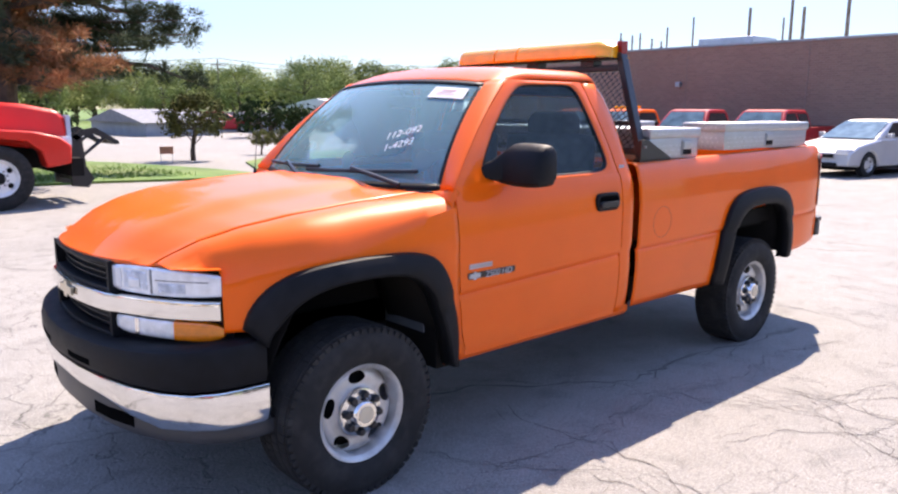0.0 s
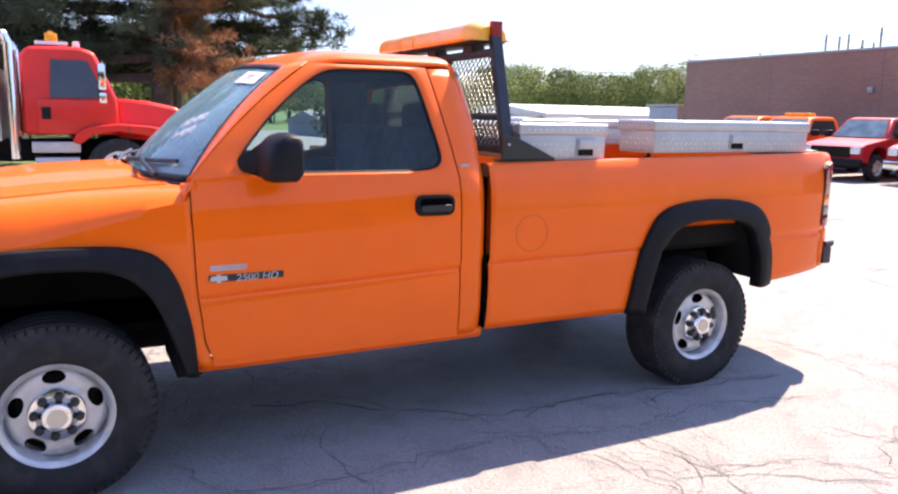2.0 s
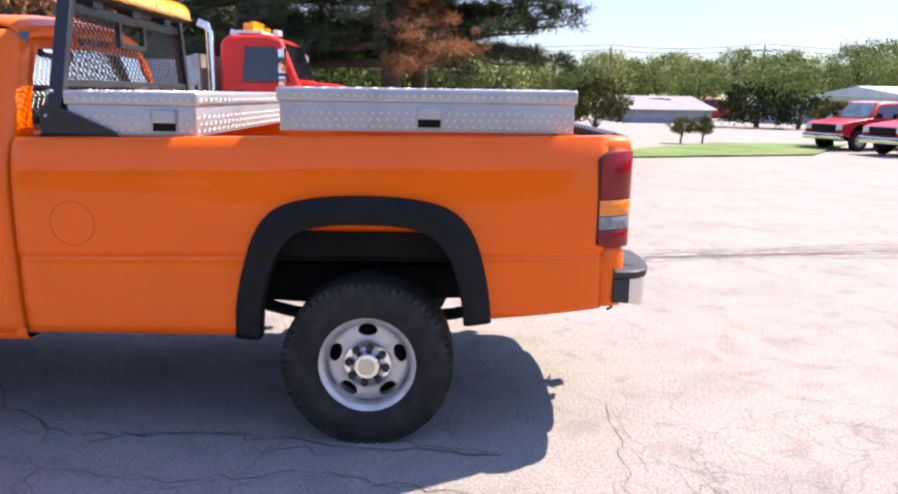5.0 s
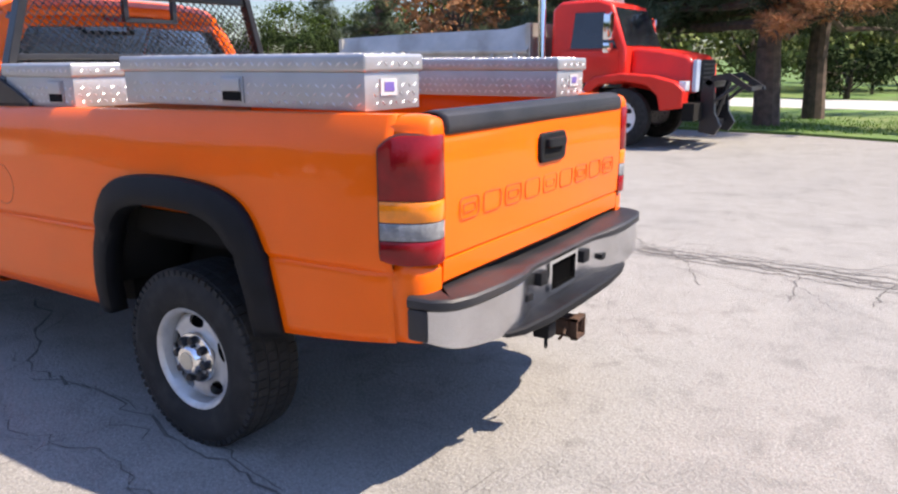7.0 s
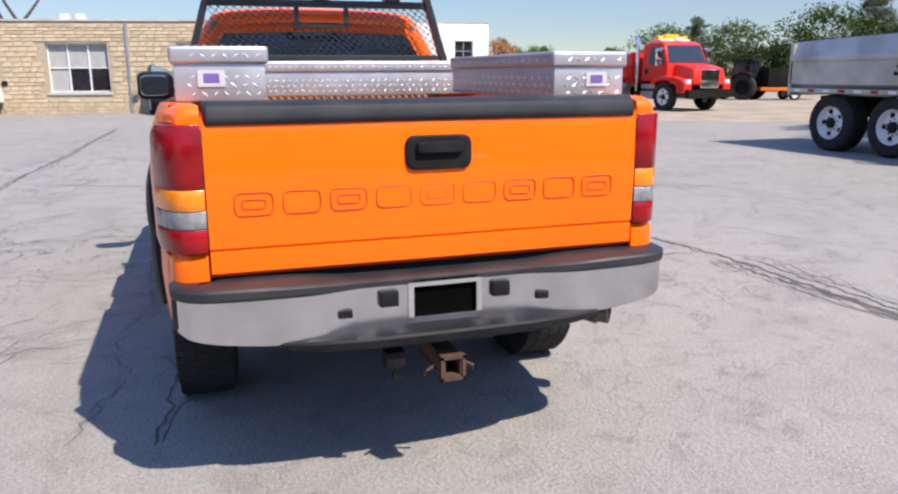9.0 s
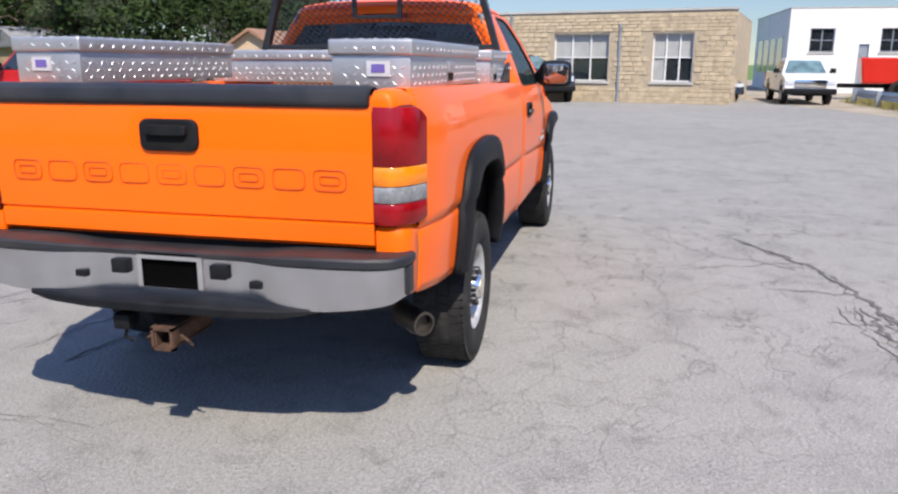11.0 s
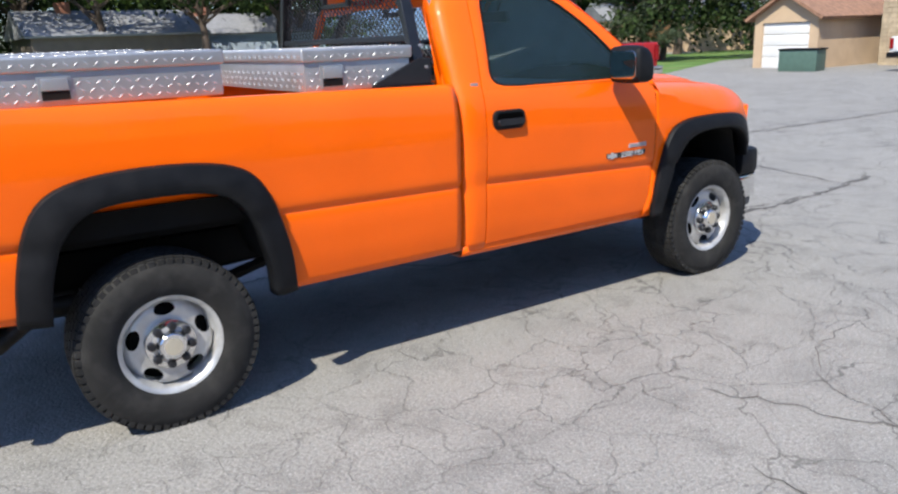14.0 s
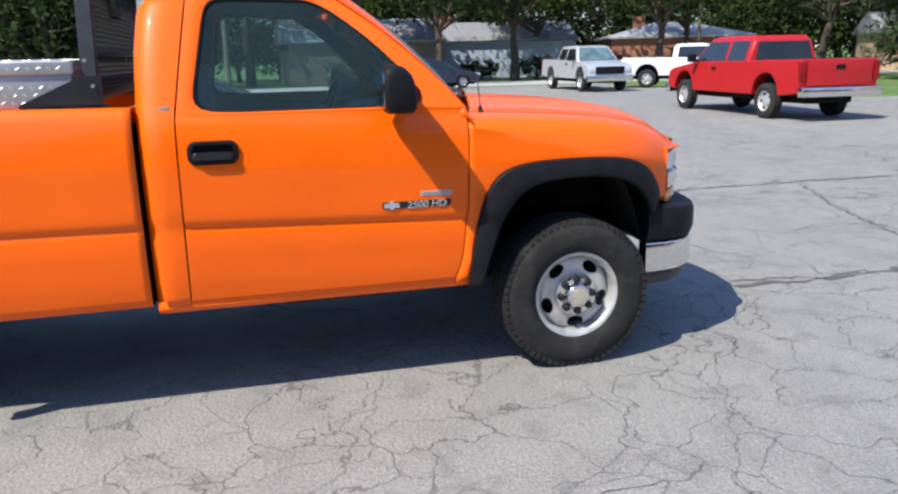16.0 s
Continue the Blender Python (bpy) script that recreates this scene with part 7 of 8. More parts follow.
    if plow:
        bm = bmesh.new()
        for y in (-0.5, 0.5):
            prism(bm, [(1.25, 0.28), (1.52, 0.24), (1.62, 0.40), (1.50, 0.62), (1.46, 1.12), (1.34, 1.22), (1.25, 1.10)], "y", y - 0.05, y + 0.05)
            prism(bm, [(1.30, 1.14), (1.46, 1.26), (1.70, 1.30), (2.08, 1.06), (2.10, 1.00), (2.04, 0.99), (1.68, 1.19), (1.48, 1.16), (1.38, 1.06)], "y", y - 0.05, y + 0.05)
            rod(bm, (1.46, y, 0.80), (1.86, y, 1.12), 0.03)
        for z in (0.42, 0.78, 1.10):
            box(bm, 1.32, 1.44, -0.5, 0.5, z - 0.05, z + 0.05)
        box(bm, 1.98, 2.06, -0.5, 0.5, 1.0, 1.07)
        rod(bm, (1.35, 0.0, 0.40), (1.60, 0.0, 1.2), 0.05)
        part("plow_hitch", bm, M_BLACKSTEEL, t, "black snow plow hitch frame")
        part("hood_marker", newbox(1.15, 1.225, -0.80, -0.56, 0.98, 1.52, r=0.02), M_SIDING_B, t)
    return t


dump_truck(at(2.45, -11.5, 180), "red dump truck with pale steel box and plow hitch", M_STAINLESS, grille_mat=M_BLACK)
dump_truck(at(21.9, -17.1, 189), "all-red dump truck parked on the dirt", M_TRUCKRED, plow=False)


# ---- tractors and machines ----
def tractor(m, paint, cab_paint, label, rims=None, glass=None):
    t = thing("tractor", label, "tractor", "farm tractors", m)
    part("hood", newbox(0.2, 1.9, -0.38, 0.38, 0.95, 1.50, r=0.08, seg=3), paint, t)
    part("chassis", newbox(-0.7, 1.8, -0.28, 0.28, 0.55, 0.98, r=0.03), M_DARK, t)
    for x in (-0.9, 0.25):
        for y in (-0.70, 0.70):
            bm = bmesh.new()
            rod(bm, (x, y, 1.1), (x + 0.05, y * 0.92, 2.42), 0.045, 0.04, 8)
            part("cab_post", bm, M_BLACKSTEEL, t)
    part("cab_roof", newbox(-1.05, 0.42, -0.80, 0.80, 2.40, 2.58, r=0.06, seg=3), cab_paint, t)
    for s in (-1, 1):
        pane(t, [(-0.85, s * 0.69, 1.25), (0.22, s * 0.69, 1.25), (0.22, s * 0.65, 2.38), (-0.85, s * 0.65, 2.38)], "window", glass)
        rows = []
        for i in range(11):
            a = radians(25 + 105 * i / 10)
            rows.append([(-0.55 + 0.92 * math.cos(a), s * 0.62, 0.80 + 0.92 * math.sin(a)), (-0.55 + 0.92 * math.cos(a), s * 1.15, 0.80 + 0.92 * math.sin(a))])
        part("mudguard", newsurf(rows), cab_paint, t, solid=0.05)
        bg_wheel(t, -0.55, s * 0.90, 0.80, 0.80, 0.46, rims or paint, s)
        bg_wheel(t, 1.45, s * 0.75, 0.52, 0.52, 0.32, rims or paint, s)
    pane(t, [(0.28, -0.6, 1.5), (0.28, 0.6, 1.5), (0.30, 0.6, 2.38), (0.30, -0.6, 2.38)], "windshield", glass)
    pane(t, [(-0.90, -0.6, 1.3), (-0.90, 0.6, 1.3), (-0.90, 0.6, 2.38), (-0.90, -0.6, 2.38)], "rear_window", glass)
    bm = bmesh.new()
    rod(bm, (1.2, 0.25, 1.5), (1.2, 0.25, 2.2), 0.04, 0.04, 8)
    part("exhaust", bm, M_DARK, t)
    return t


tractor(at(24.3, -14.0, 118) @ Matrix.Scale(0.78, 4), M_NAVY, M_WHITE, "dark tractor with a white cab roof and white mudguards", M_DARK, M_TEALGLASS)
tractor(at(30.3, -14.3, 205) @ Matrix.Scale(0.86, 4), M_NAVY, M_BLACK, "dark tractor with grey rims parked behind the guard rail", M_SILVER, M_TEALGLASS)
spreader = thing("spreader", "red hopper spreader parked behind the guard rail", "spreader", "", at(32.4, -12.4, 80))
bm = bmesh.new()
skin(bm, [(-1.2, 0.7), (1.2, 0.7), (1.35, 1.75), (-1.25, 1.75)], 0.8, -0.15, 0.7, 1.75)
part("hopper", bm, M_TRUCKRED, spreader, bevel=0.05)
part("drawbar", newbox(-1.1, 2.3, -0.08, 0.08, 0.5, 0.68), M_DARK, spreader)
for s in (-1, 1):
    bg_wheel(spreader, -0.2, s * 0.78, 0.42, 0.42, 0.26, M_DARK, s)
mower = thing("mower", "red-orange folding mower with raised arms", "mower", "", at(23.4, -12.2, 20))
part("deck", newbox(-0.7, 0.7, -0.4, 0.4, 0.22, 0.40, r=0.04), M_EQUIP, mower)
for x in (-0.5, 0.0, 0.5):
    bm = bmesh.new()
    tube(bm, [(x, -0.3, 0.35), (x + 0.1, 0.0, 1.0), (x - 0.1, 0.3, 1.7)], 0.05, 8)
    part("arm", bm, M_TRUCKRED, mower)
    bg_wheel(mower, x, -0.36, 0.22, 0.22, 0.14, M_EQUIP, -1)
tractor(at(30.2, -26.2, 30) @ Matrix.Scale(0.8, 4), M_EQUIP, M_BLACK, "orange machine parked far across the dirt", M_DARK)
tractor(at(31.5, -25.0, 200) @ Matrix.Scale(0.6, 4), M_EQUIP, M_EQUIP, "orange low machine parked far across the dirt", M_DARK)
trailer = thing("box_trailer", "dark trailer with orange frame on the dirt", "trailer", "", at(28.9, -27.9, 250) @ Matrix.Scale(0.8, 4))
part("body", newbox(-1.4, 1.4, -0.9, 0.9, 0.8, 2.0, r=0.03), M_DARK, trailer)
part("frame", newbox(-1.8, 2.2, -0.9, 0.9, 0.6, 0.8, r=0.02), M_EQUIP, trailer)
for s in (-1, 1):
    bg_wheel(trailer, 0.3, s * 0.9, 0.35, 0.35, 0.22, M_WHITE, s)
rail = thing("guard_rail", "galvanised steel guard rail along the yard edge", "guard rail", "", at(20.3, -10.4, 1))
bm = bmesh.new()
rows = [[(x, 0.03 * math.sin(k), 0.24 + 0.31 * k / 12.0) for k in range(13)] for x in (0, 3, 6, 9)]
part("beam", newsurf(rows), M_GALV, rail, solid=0.006)
for x in (0.3, 3, 6, 8.8):
    part("post", newbox(x - 0.07, x + 0.07, 0.04, 0.18, -0.05, 0.56), M_GALV, rail)


# ---- buildings ----
def wall_with_openings(bm, length, height, thick, openings):
    """A wall along +x with its face at y = 0 and rectangular openings (x0, x1, z0, z1)."""
    xs = sorted({0.0, length, *[o[0] for o in openings], *[o[1] for o in openings]})
    zs = sorted({0.0, height, *[o[2] for o in openings], *[o[3] for o in openings]})
    for xa, xb in zip(xs[:-1], xs[1:]):
        for za, zb in zip(zs[:-1], zs[1:]):
            cx, cz = (xa + xb) / 2, (za + zb) / 2
            if not any(o[0] < cx < o[1] and o[2] < cz < o[3] for o in openings):
                box(bm, xa, xb, 0.0, thick, za, zb)
    bmesh.ops.remove_doubles(bm, verts=bm.verts, dist=1e-5)


def framed_window(parent, x0, x1, z0, z1, cols, rows_, frame_mat, y=0.10, blind=None):
    w = new("window")
    w.parent = parent
    bm = bmesh.new()
    t = 0.05
    box(bm, x0, x0 + t, y - 0.03, y + 0.03, z0, z1)
    box(bm, x1 - t, x1, y - 0.03, y + 0.03, z0, z1)
    box(bm, x0 + t, x1 - t, y - 0.03, y + 0.03, z0, z0 + t)
    box(bm, x0 + t, x1 - t, y - 0.03, y + 0.03, z1 - t, z1)
    for i in range(1, cols):
        x = lerp(x0, x1, i / cols)
        box(bm, x - 0.025, x + 0.025, y - 0.025, y + 0.025, z0 + t, z1 - t)
    for j in range(1, rows_):
        z = lerp(z0, z1, j / rows_)
        box(bm, x0 + t, x1 - t, y - 0.02, y + 0.02, z - 0.02, z + 0.02)
    part("frame", bm, frame_mat, w, smooth=False)
    for i in range(cols):
        for j in range(rows_):
            b = newbox(lerp(x0, x1, i / cols) + 0.02, lerp(x0, x1, (i + 1) / cols) - 0.02, y + 0.032, y + 0.040, lerp(z0, z1, j / rows_) + 0.02, lerp(z0, z1, (j + 1) / rows_) - 0.02)
            part("pane", b, (blind if blind and (j == rows_ - 1 or i == 0) else M_DARKGLASS), w, smooth=False)
    part("sill", newbox(x0 - 0.06, x1 + 0.06, -0.05, 0.12, z0 - 0.09, z0), M_CONCRETE, w, smooth=False)
    return w


# stone building, its face running from its far corner towards the white building
ang = math.degrees(math.atan2(-16.45, -3.3))
stone = thing("stone_building", "low tan limestone building with flat roof and open bay", "building", "", at(29.9, 11.9, ang))
SL, SH = 17.5, 3.36
OPEN = [(1.80, 4.15, 0.0, 2.44), (6.05, 8.25, 0.80, 2.60), (10.75, 12.95, 0.80, 2.60), (14.6, 16.1, 0.80, 2.60)]
bm = bmesh.new()
wall_with_openings(bm, SL, SH, 0.35, OPEN)
swall = part("stone_wall", bm, M_MORTAR, stone, smooth=False)
bm = bmesh.new()
box(bm, 0, 0.35, 0.35, 9, 0, SH)
box(bm, SL - 0.35, SL, 0.35, 9, 0, SH)
box(bm, 0, SL, 8.7, 9.05, 0, SH)
part("side_wall", bm, M_STONE, stone, smooth=False)
part("roof", newbox(0.0, SL, 0.42, 9.05, SH - 0.05, SH + 0.01), M_CONCRETE, stone, smooth=False)
part("downspout", newbox(13.35, 13.42, -0.10, -0.01, 0, SH - 0.4), M_GALV, stone, smooth=False)
part("coping", newbox(-0.04, SL + 0.04, -0.045, 0.40, SH + 0.02, SH + 0.10), M_CONCRETE, stone, smooth=False)
part("bay_floor", newbox(0.4, SL - 0.4, 0.4, 8.6, -0.02, 0.005), M_DARK, stone, smooth=False)
part("bay_lintel", newbox(1.70, 4.25, -0.012, 0.36, 2.44, 2.54), M_STONE, stone, smooth=False)
part("downspout", newbox(8.95, 9.02, -0.10, -0.01, 0, SH), M_GALV, stone, smooth=False)
M_BLIND = mat("pale_board", (0.34, 0.34, 0.33), rough=0.8, vary=0.1, scale=3)
for o in OPEN[1:]:
    framed_window(stone, o[0], o[1], o[2], o[3], 3, 2, M_SIDING_W, 0.16, M_BLIND)
for x in (6.0, 6.6):
    part("roof_vent", newbox(x, x + 0.3, 2.0, 2.3, SH + 0.01, SH + 0.42, r=0.03), M_WHITE, stone)

white = thing("white_building", "plain white two-window building with flat roof", "building", "", at(41.0, -9.7, -90))
bm = bmesh.new()
WO = [(1.05, 2.25, 2.1, 3.3), (4.45, 5.60, 2.1, 3.3), (3.45, 3.95, 0.0, 2.5)]
wall_with_openings(bm, 6.6, 4.32, 0.3, WO)
part("front_wall", bm, M_SIDING_W, white, smooth=False)
for a in ((0, 0.3, 0.3, 11, 0, 4.32), (6.3, 6.6, 0.3, 11, 0, 4.32), (0.3, 6.3, 10.7, 11, 0, 4.32)):
    part("wall", newbox(*a), M_SIDING_W, white, smooth=False)
part("roof", newbox(-0.03, 6.63, -0.03, 11.03, 4.32, 4.36), M_CONCRETE, white, smooth=False)
for o in WO[:2]:
    framed_window(white, *o, 2, 2, M_GALV, 0.12)
part("door", newbox(3.47, 3.93, 0.10, 0.16, 0.0, 2.48), M_GALV, white, smooth=False)
for x in (2.0, 4.2, 6.4, 8.6):
    part("side_window", newbox(-0.02, 0.0, x - 0.6, x + 1.0, 1.0, 2.9), M_DARKGLASS, white, smooth=False)

# long brown brick building
brick_m = mat("brick_courses", (0.285, 0.180, 0.140), rough=0.9, vary=0.12, scale=0.35, dirt=(0.225, 0.138, 0.106), dscale=0.25, damount=0.5)
nt = brick_m.node_tree
bt = nt.nodes.new("ShaderNodeTexBrick")
bt.inputs["Color1"].default_value, bt.inputs["Color2"].default_value, bt.inputs["Mortar"].default_value = (1.08, 1.05, 1.0, 1), (0.86, 0.84, 0.84, 1), (1.15, 1.25, 1.3, 1)
bt.inputs["Scale"].default_value, bt.inputs["Brick Width"].default_value, bt.inputs["Row Height"].default_value, bt.inputs["Mortar Size"].default_value = 1.0, 0.21, 0.075, 0.008
tcb, sep, com = nt.nodes.new("ShaderNodeTexCoord"), nt.nodes.new("ShaderNodeSeparateXYZ"), nt.nodes.new("ShaderNodeCombineXYZ")
nt.links.new(tcb.outputs["Object"], sep.inputs[0])
sm = nt.nodes.new("ShaderNodeMath")
nt.links.new(sep.outputs["X"], sm.inputs[0])
nt.links.new(sep.outputs["Y"], sm.inputs[1])
nt.links.new(sm.outputs[0], com.inputs["X"])
nt.links.new(sep.outputs["Z"], com.inputs["Y"])
nt.links.new(com.outputs[0], bt.inputs["Vector"])
bs = nt.nodes["Principled BSDF"]
mm = nt.nodes.new("ShaderNodeMix")
mm.data_type, mm.blend_type = "RGBA", "MULTIPLY"
mm.inputs["Factor"].default_value = 1.0
nt.links.new(bs.inputs["Base Color"].links[0].from_socket, mm.inputs["A"])
nt.links.new(bt.outputs["Color"], mm.inputs["B"])
nt.links.new(mm.outputs["Result"], bs.inputs["Base Color"])
brick = thing("brick_building", "long low brown brick building with plain walls", "building", "", at(-21.5, -22.0, 90))
bm = bmesh.new()
y_ = 0.0
for i in range(8):
    box(bm, i * 4.6 + 0.012, (i + 1) * 4.6 - 0.012, 0, 0.3, 0, 4.0)
box(bm, 0, 0.3, 0.3, 20, 0, 4.0)
box(bm, 36.5, 36.8, 0.3, 20, 0, 4.0)
box(bm, 0, 36.8, 19.7, 20, 0, 4.0)
box(bm, 0.1, 36.7, 0.02, 0.28, 0, 3.98)
part("brick_wall", bm, brick_m, brick, smooth=False)
part("roof", newbox(0.1, 36.7, 0.3, 19.8, 3.75, 3.85), M_CONCRETE, brick, smooth=False)
part("coping", newbox(-0.04, 36.84, -0.04, 0.34, 4.0, 4.07), M_GALV, brick, smooth=False)
part("rooftop_unit", newbox(5.8, 8.5, 6.4, 8.6, 3.85, 4.95, r=0.05), M_GALV, brick)
for i in range(1, 8):
    part("wall_joint", newbox(i * 4.6 - 0.02, i * 4.6 + 0.02, -0.012, 0.0, 0, 3.98), M_BRICKMORTAR, brick, smooth=False)
part("wall_lamp", newbox(8.8, 9.0, -0.14, 0.0, 2.55, 2.75, r=0.03), M_GALV, brick)
shed = thing("utility_shed", "small grey utility shed beside the brick building", "shed", "", at(-21.6, -23.4, 90))
part("body", newbox(-1.0, 0.9, 0, 2.0, 0, 2.1, r=0.02), M_GALV, shed)
part("roof", newbox(-1.1, 1.0, -0.1, 2.1, 2.1, 2.2), M_CONCRETE, shed)


def house(m, w, d, h, rise, wall_mat, roof_mat, label, windows=3, hip=False, door=True, garage=False, ov=0.28):
    """A one-storey house: front along +x at y = 0, ridge along x."""
    t = thing("house", label, "house", "houses", m)
    ops = []
    if garage:
        ops.append((0.35, w - 0.35, 0.0, 1.72))
    else:
        for i in range(windows):
            c = w * (i + 0.5) / windows
            ops.append((c - 0.7, c + 0.7, 0.95, 2.1))
    bm = bmesh.new()
    wall_with_openings(bm, w, h, 0.25, ops)
    box(bm, 0, 0.25, 0.25, d, 0, h)
    box(bm, w - 0.25, w, 0.25, d, 0, h)
    box(bm, 0.25, w - 0.25, d - 0.25, d, 0, h)
    if garage:
        prism(bm, [(0, h), (w, h), (w / 2, h + rise)], "y", 0.0, 0.2)
        prism(bm, [(0, h), (w, h), (w / 2, h + rise)], "y", d - 0.2, d)
    part("wall", bm, wall_mat, t, smooth=False)
    bm = bmesh.new()
    if garage:
        for s in (-1, 1):
            a = [(w / 2, -ov, h + rise + 0.05), (w / 2, d + ov, h + rise + 0.05), (w / 2 + s * (w / 2 + ov), d + ov, h - rise * ov / (w / 2) + 0.05), (w / 2 + s * (w / 2 + ov), -ov, h - rise * ov / (w / 2) + 0.05)]
            bm.faces.new([bm.verts.new(p) for p in a])
    else:
        k = d / 2 if hip else 0.0
        e = [(-ov, -ov, h), (w + ov, -ov, h), (w + ov, d + ov, h), (-ov, d + ov, h)]
        rdg = [(k - (0 if hip else ov), d / 2, h + rise), (w - k + (0 if hip else ov), d / 2, h + rise)]
        for f in ((e[0], e[1], rdg[1], rdg[0]), (e[2], e[3], rdg[0], rdg[1]), (e[1], e[2], rdg[1]), (e[3], e[0], rdg[0])):
            bm.faces.new([bm.verts.new(p) for p in f])
    bmesh.ops.remove_doubles(bm, verts=bm.verts, dist=1e-4)
    part("roof", bm, roof_mat, t, smooth=False, solid=0.12)
    if garage:
        gd = new("garage_door")
        gd.parent = t
        for j in range(4):
            part("panel", newbox(ops[0][0], ops[0][1], 0.08, 0.12, j * 0.43, (j + 1) * 0.43 - 0.02, r=0.006), M_SIDING_W, gd)
    else:
        for o in ops:
            framed_window(t, *o, 2, 2, M_SIDING_W, 0.08)
        if door:
            part("door", newbox(w * 0.36, w * 0.36 + 0.9, -0.012, -0.002, 0.1, 2.1), M_DASH, t)
            part("porch_slab", newbox(w * 0.30, w * 0.45, -1.2, 0.0, 0.0, 0.12), M_CONCRETE, t)
        part("chimney", newbox(w * 0.7, w * 0.7 + 0.8, d * 0.5, d * 0.5 + 0.5, h + rise * 0.3, h + rise + 0.5), M_REDBRICK, t, smooth=False)
    return t


M_BROWNWALL = mat("brown_siding", (0.15, 0.12, 0.095), rough=0.85, vary=0.12, scale=2)
house(at(13.5, 52.0, 182), 9.5, 8.0, 2.5, 1.5, M_BROWNWALL, M_ROOF_G, "brown one-storey house with grey roof under big trees", 3)
house(at(25.5, 55.0, 170), 12.0, 8.0, 2.5, 1.4, M_SIDING_B, M_ROOF_G, "pale blue-grey house behind a large tree", 4)
house(at(36.7, 48.6, 162), 9.2, 7.0, 2.5, 1.0, M_REDBRICK, M_ROOF_W, "red brick ranch house with pale metal roof", 3, hip=True)
house(at(57.0, 40.0, 150), 12.0, 8.0, 2.5, 1.4, M_SIDING_T, M_ROOF_G, "small tan house across the lawn", 3)
house(at(27.2, 15.5, -90), 2.7, 5.4, 1.95, 0.82, M_SIDING_T, M_ROOF_B, "small tan garage with white overhead door", garage=True)
bin_ = thing("dumpster", "green steel dumpster by the garage", "dumpster", "", at(25.5, 12.3, 10) @ Matrix.Scale(0.78, 4))
part("body", newbox(-0.55, 0.55, -0.85, 0.85, 0.0, 0.95, r=0.03), M_GREEN, bin_)
part("lid", newbox(-0.6, 0.6, -0.9, 0.9, 0.95, 1.02, r=0.02), M_BLACK, bin_)

# long pale warehouse and small blocks beyond the yard
wh = thing("warehouse", "long white metal warehouse with low pale roof", "building", "", at(-33.0, -65.0, 183))
part("wall", newbox(0, 36, -14, 0, 0, 1.7), M_SIDING_W, wh, smooth=False)
bm = bmesh.new()
prism(bm, [(-14.3, 1.7), (0.3, 1.7), (0.3, 1.8), (-7, 2.6), (-14.3, 1.8)], "x", -0.3, 36.3)
part("roof", bm, M_ROOF_W, wh, smooth=False)
for i in range(24):
    part("wall_rib", newbox(i * 1.5 + 0.4, i * 1.5 + 0.46, 0.0, 0.03, 0, 1.7), M_SIDING_W, wh, smooth=False)
part("door", newbox(6, 7, 0.0, 0.04, 0, 1.6), M_GALV, wh, smooth=False)
M_SHOPWALL = mat("grey_blue_siding", (0.30, 0.34, 0.38), rough=0.7, vary=0.1, scale=1.5, dirt=(0.22, 0.24, 0.26), dscale=0.8, damount=0.4)
b2 = thing("shop_building", "low pale blue shop building with grey roof", "building", "", at(-11.0, -52.0, 180, -1.1))
part("wall", newbox(0.6, 5.2, -10, 0, 0, 1.9), M_SHOPWALL, b2, smooth=False)
bm = bmesh.new()
prism(bm, [(-10.3, 1.9), (0.4, 1.9), (-5, 2.7)], "x", 0.3, 5.5)
part("roof", bm, M_ROOF_G, b2, smooth=False)
for x in (0.9, 2.4, 3.9):
    part("window", newbox(x, x + 0.9, 0.0, 0.05, 0.7, 1.5), M_DARKGLASS, b2, smooth=False)
b3 = thing("shop_building", "low pale blue shop building with a white sign band", "building", "", at(-19.0, -53.0, 180, -1.0))
part("wall", newbox(1.7, 4.5, -9, 0, 0, 2.25), M_SHOPWALL, b3, smooth=False)
part("sign_band", newbox(2.4, 4.0, 0.0, 0.06, 1.6, 1.9), M_WHITE, b3, smooth=False)
part("roof", newbox(1.5, 4.7, -9.3, 0.3, 2.25, 2.38), M_ROOF_G, b3, smooth=False)

# road beyond the pines, street before the houses, dirt yard, lawn edges
bm = bmesh.new()
box(bm, -75, 60, -30, -23.5, -0.05, -0.012)
setting("road", bm, M_CONCRETE, "pale concrete road beyond the lawn strip", "road")
bm = bmesh.new()
box(bm, -60, 90, 35, 41, -0.05, -0.012)
setting("street", bm, M_CONCRETE, "pale street in front of the houses", "street")
bm = bmesh.new()
prism(bm, [(17.5, -11.5), (20, -9.2), (31, -6.5), (75, -10), (80, -60), (12, -60), (11, -20)], "z", -0.1, 0.006)
setting("dirt_yard", bm, M_EARTH, "dry earth yard with patches of weeds", "dirt yard")

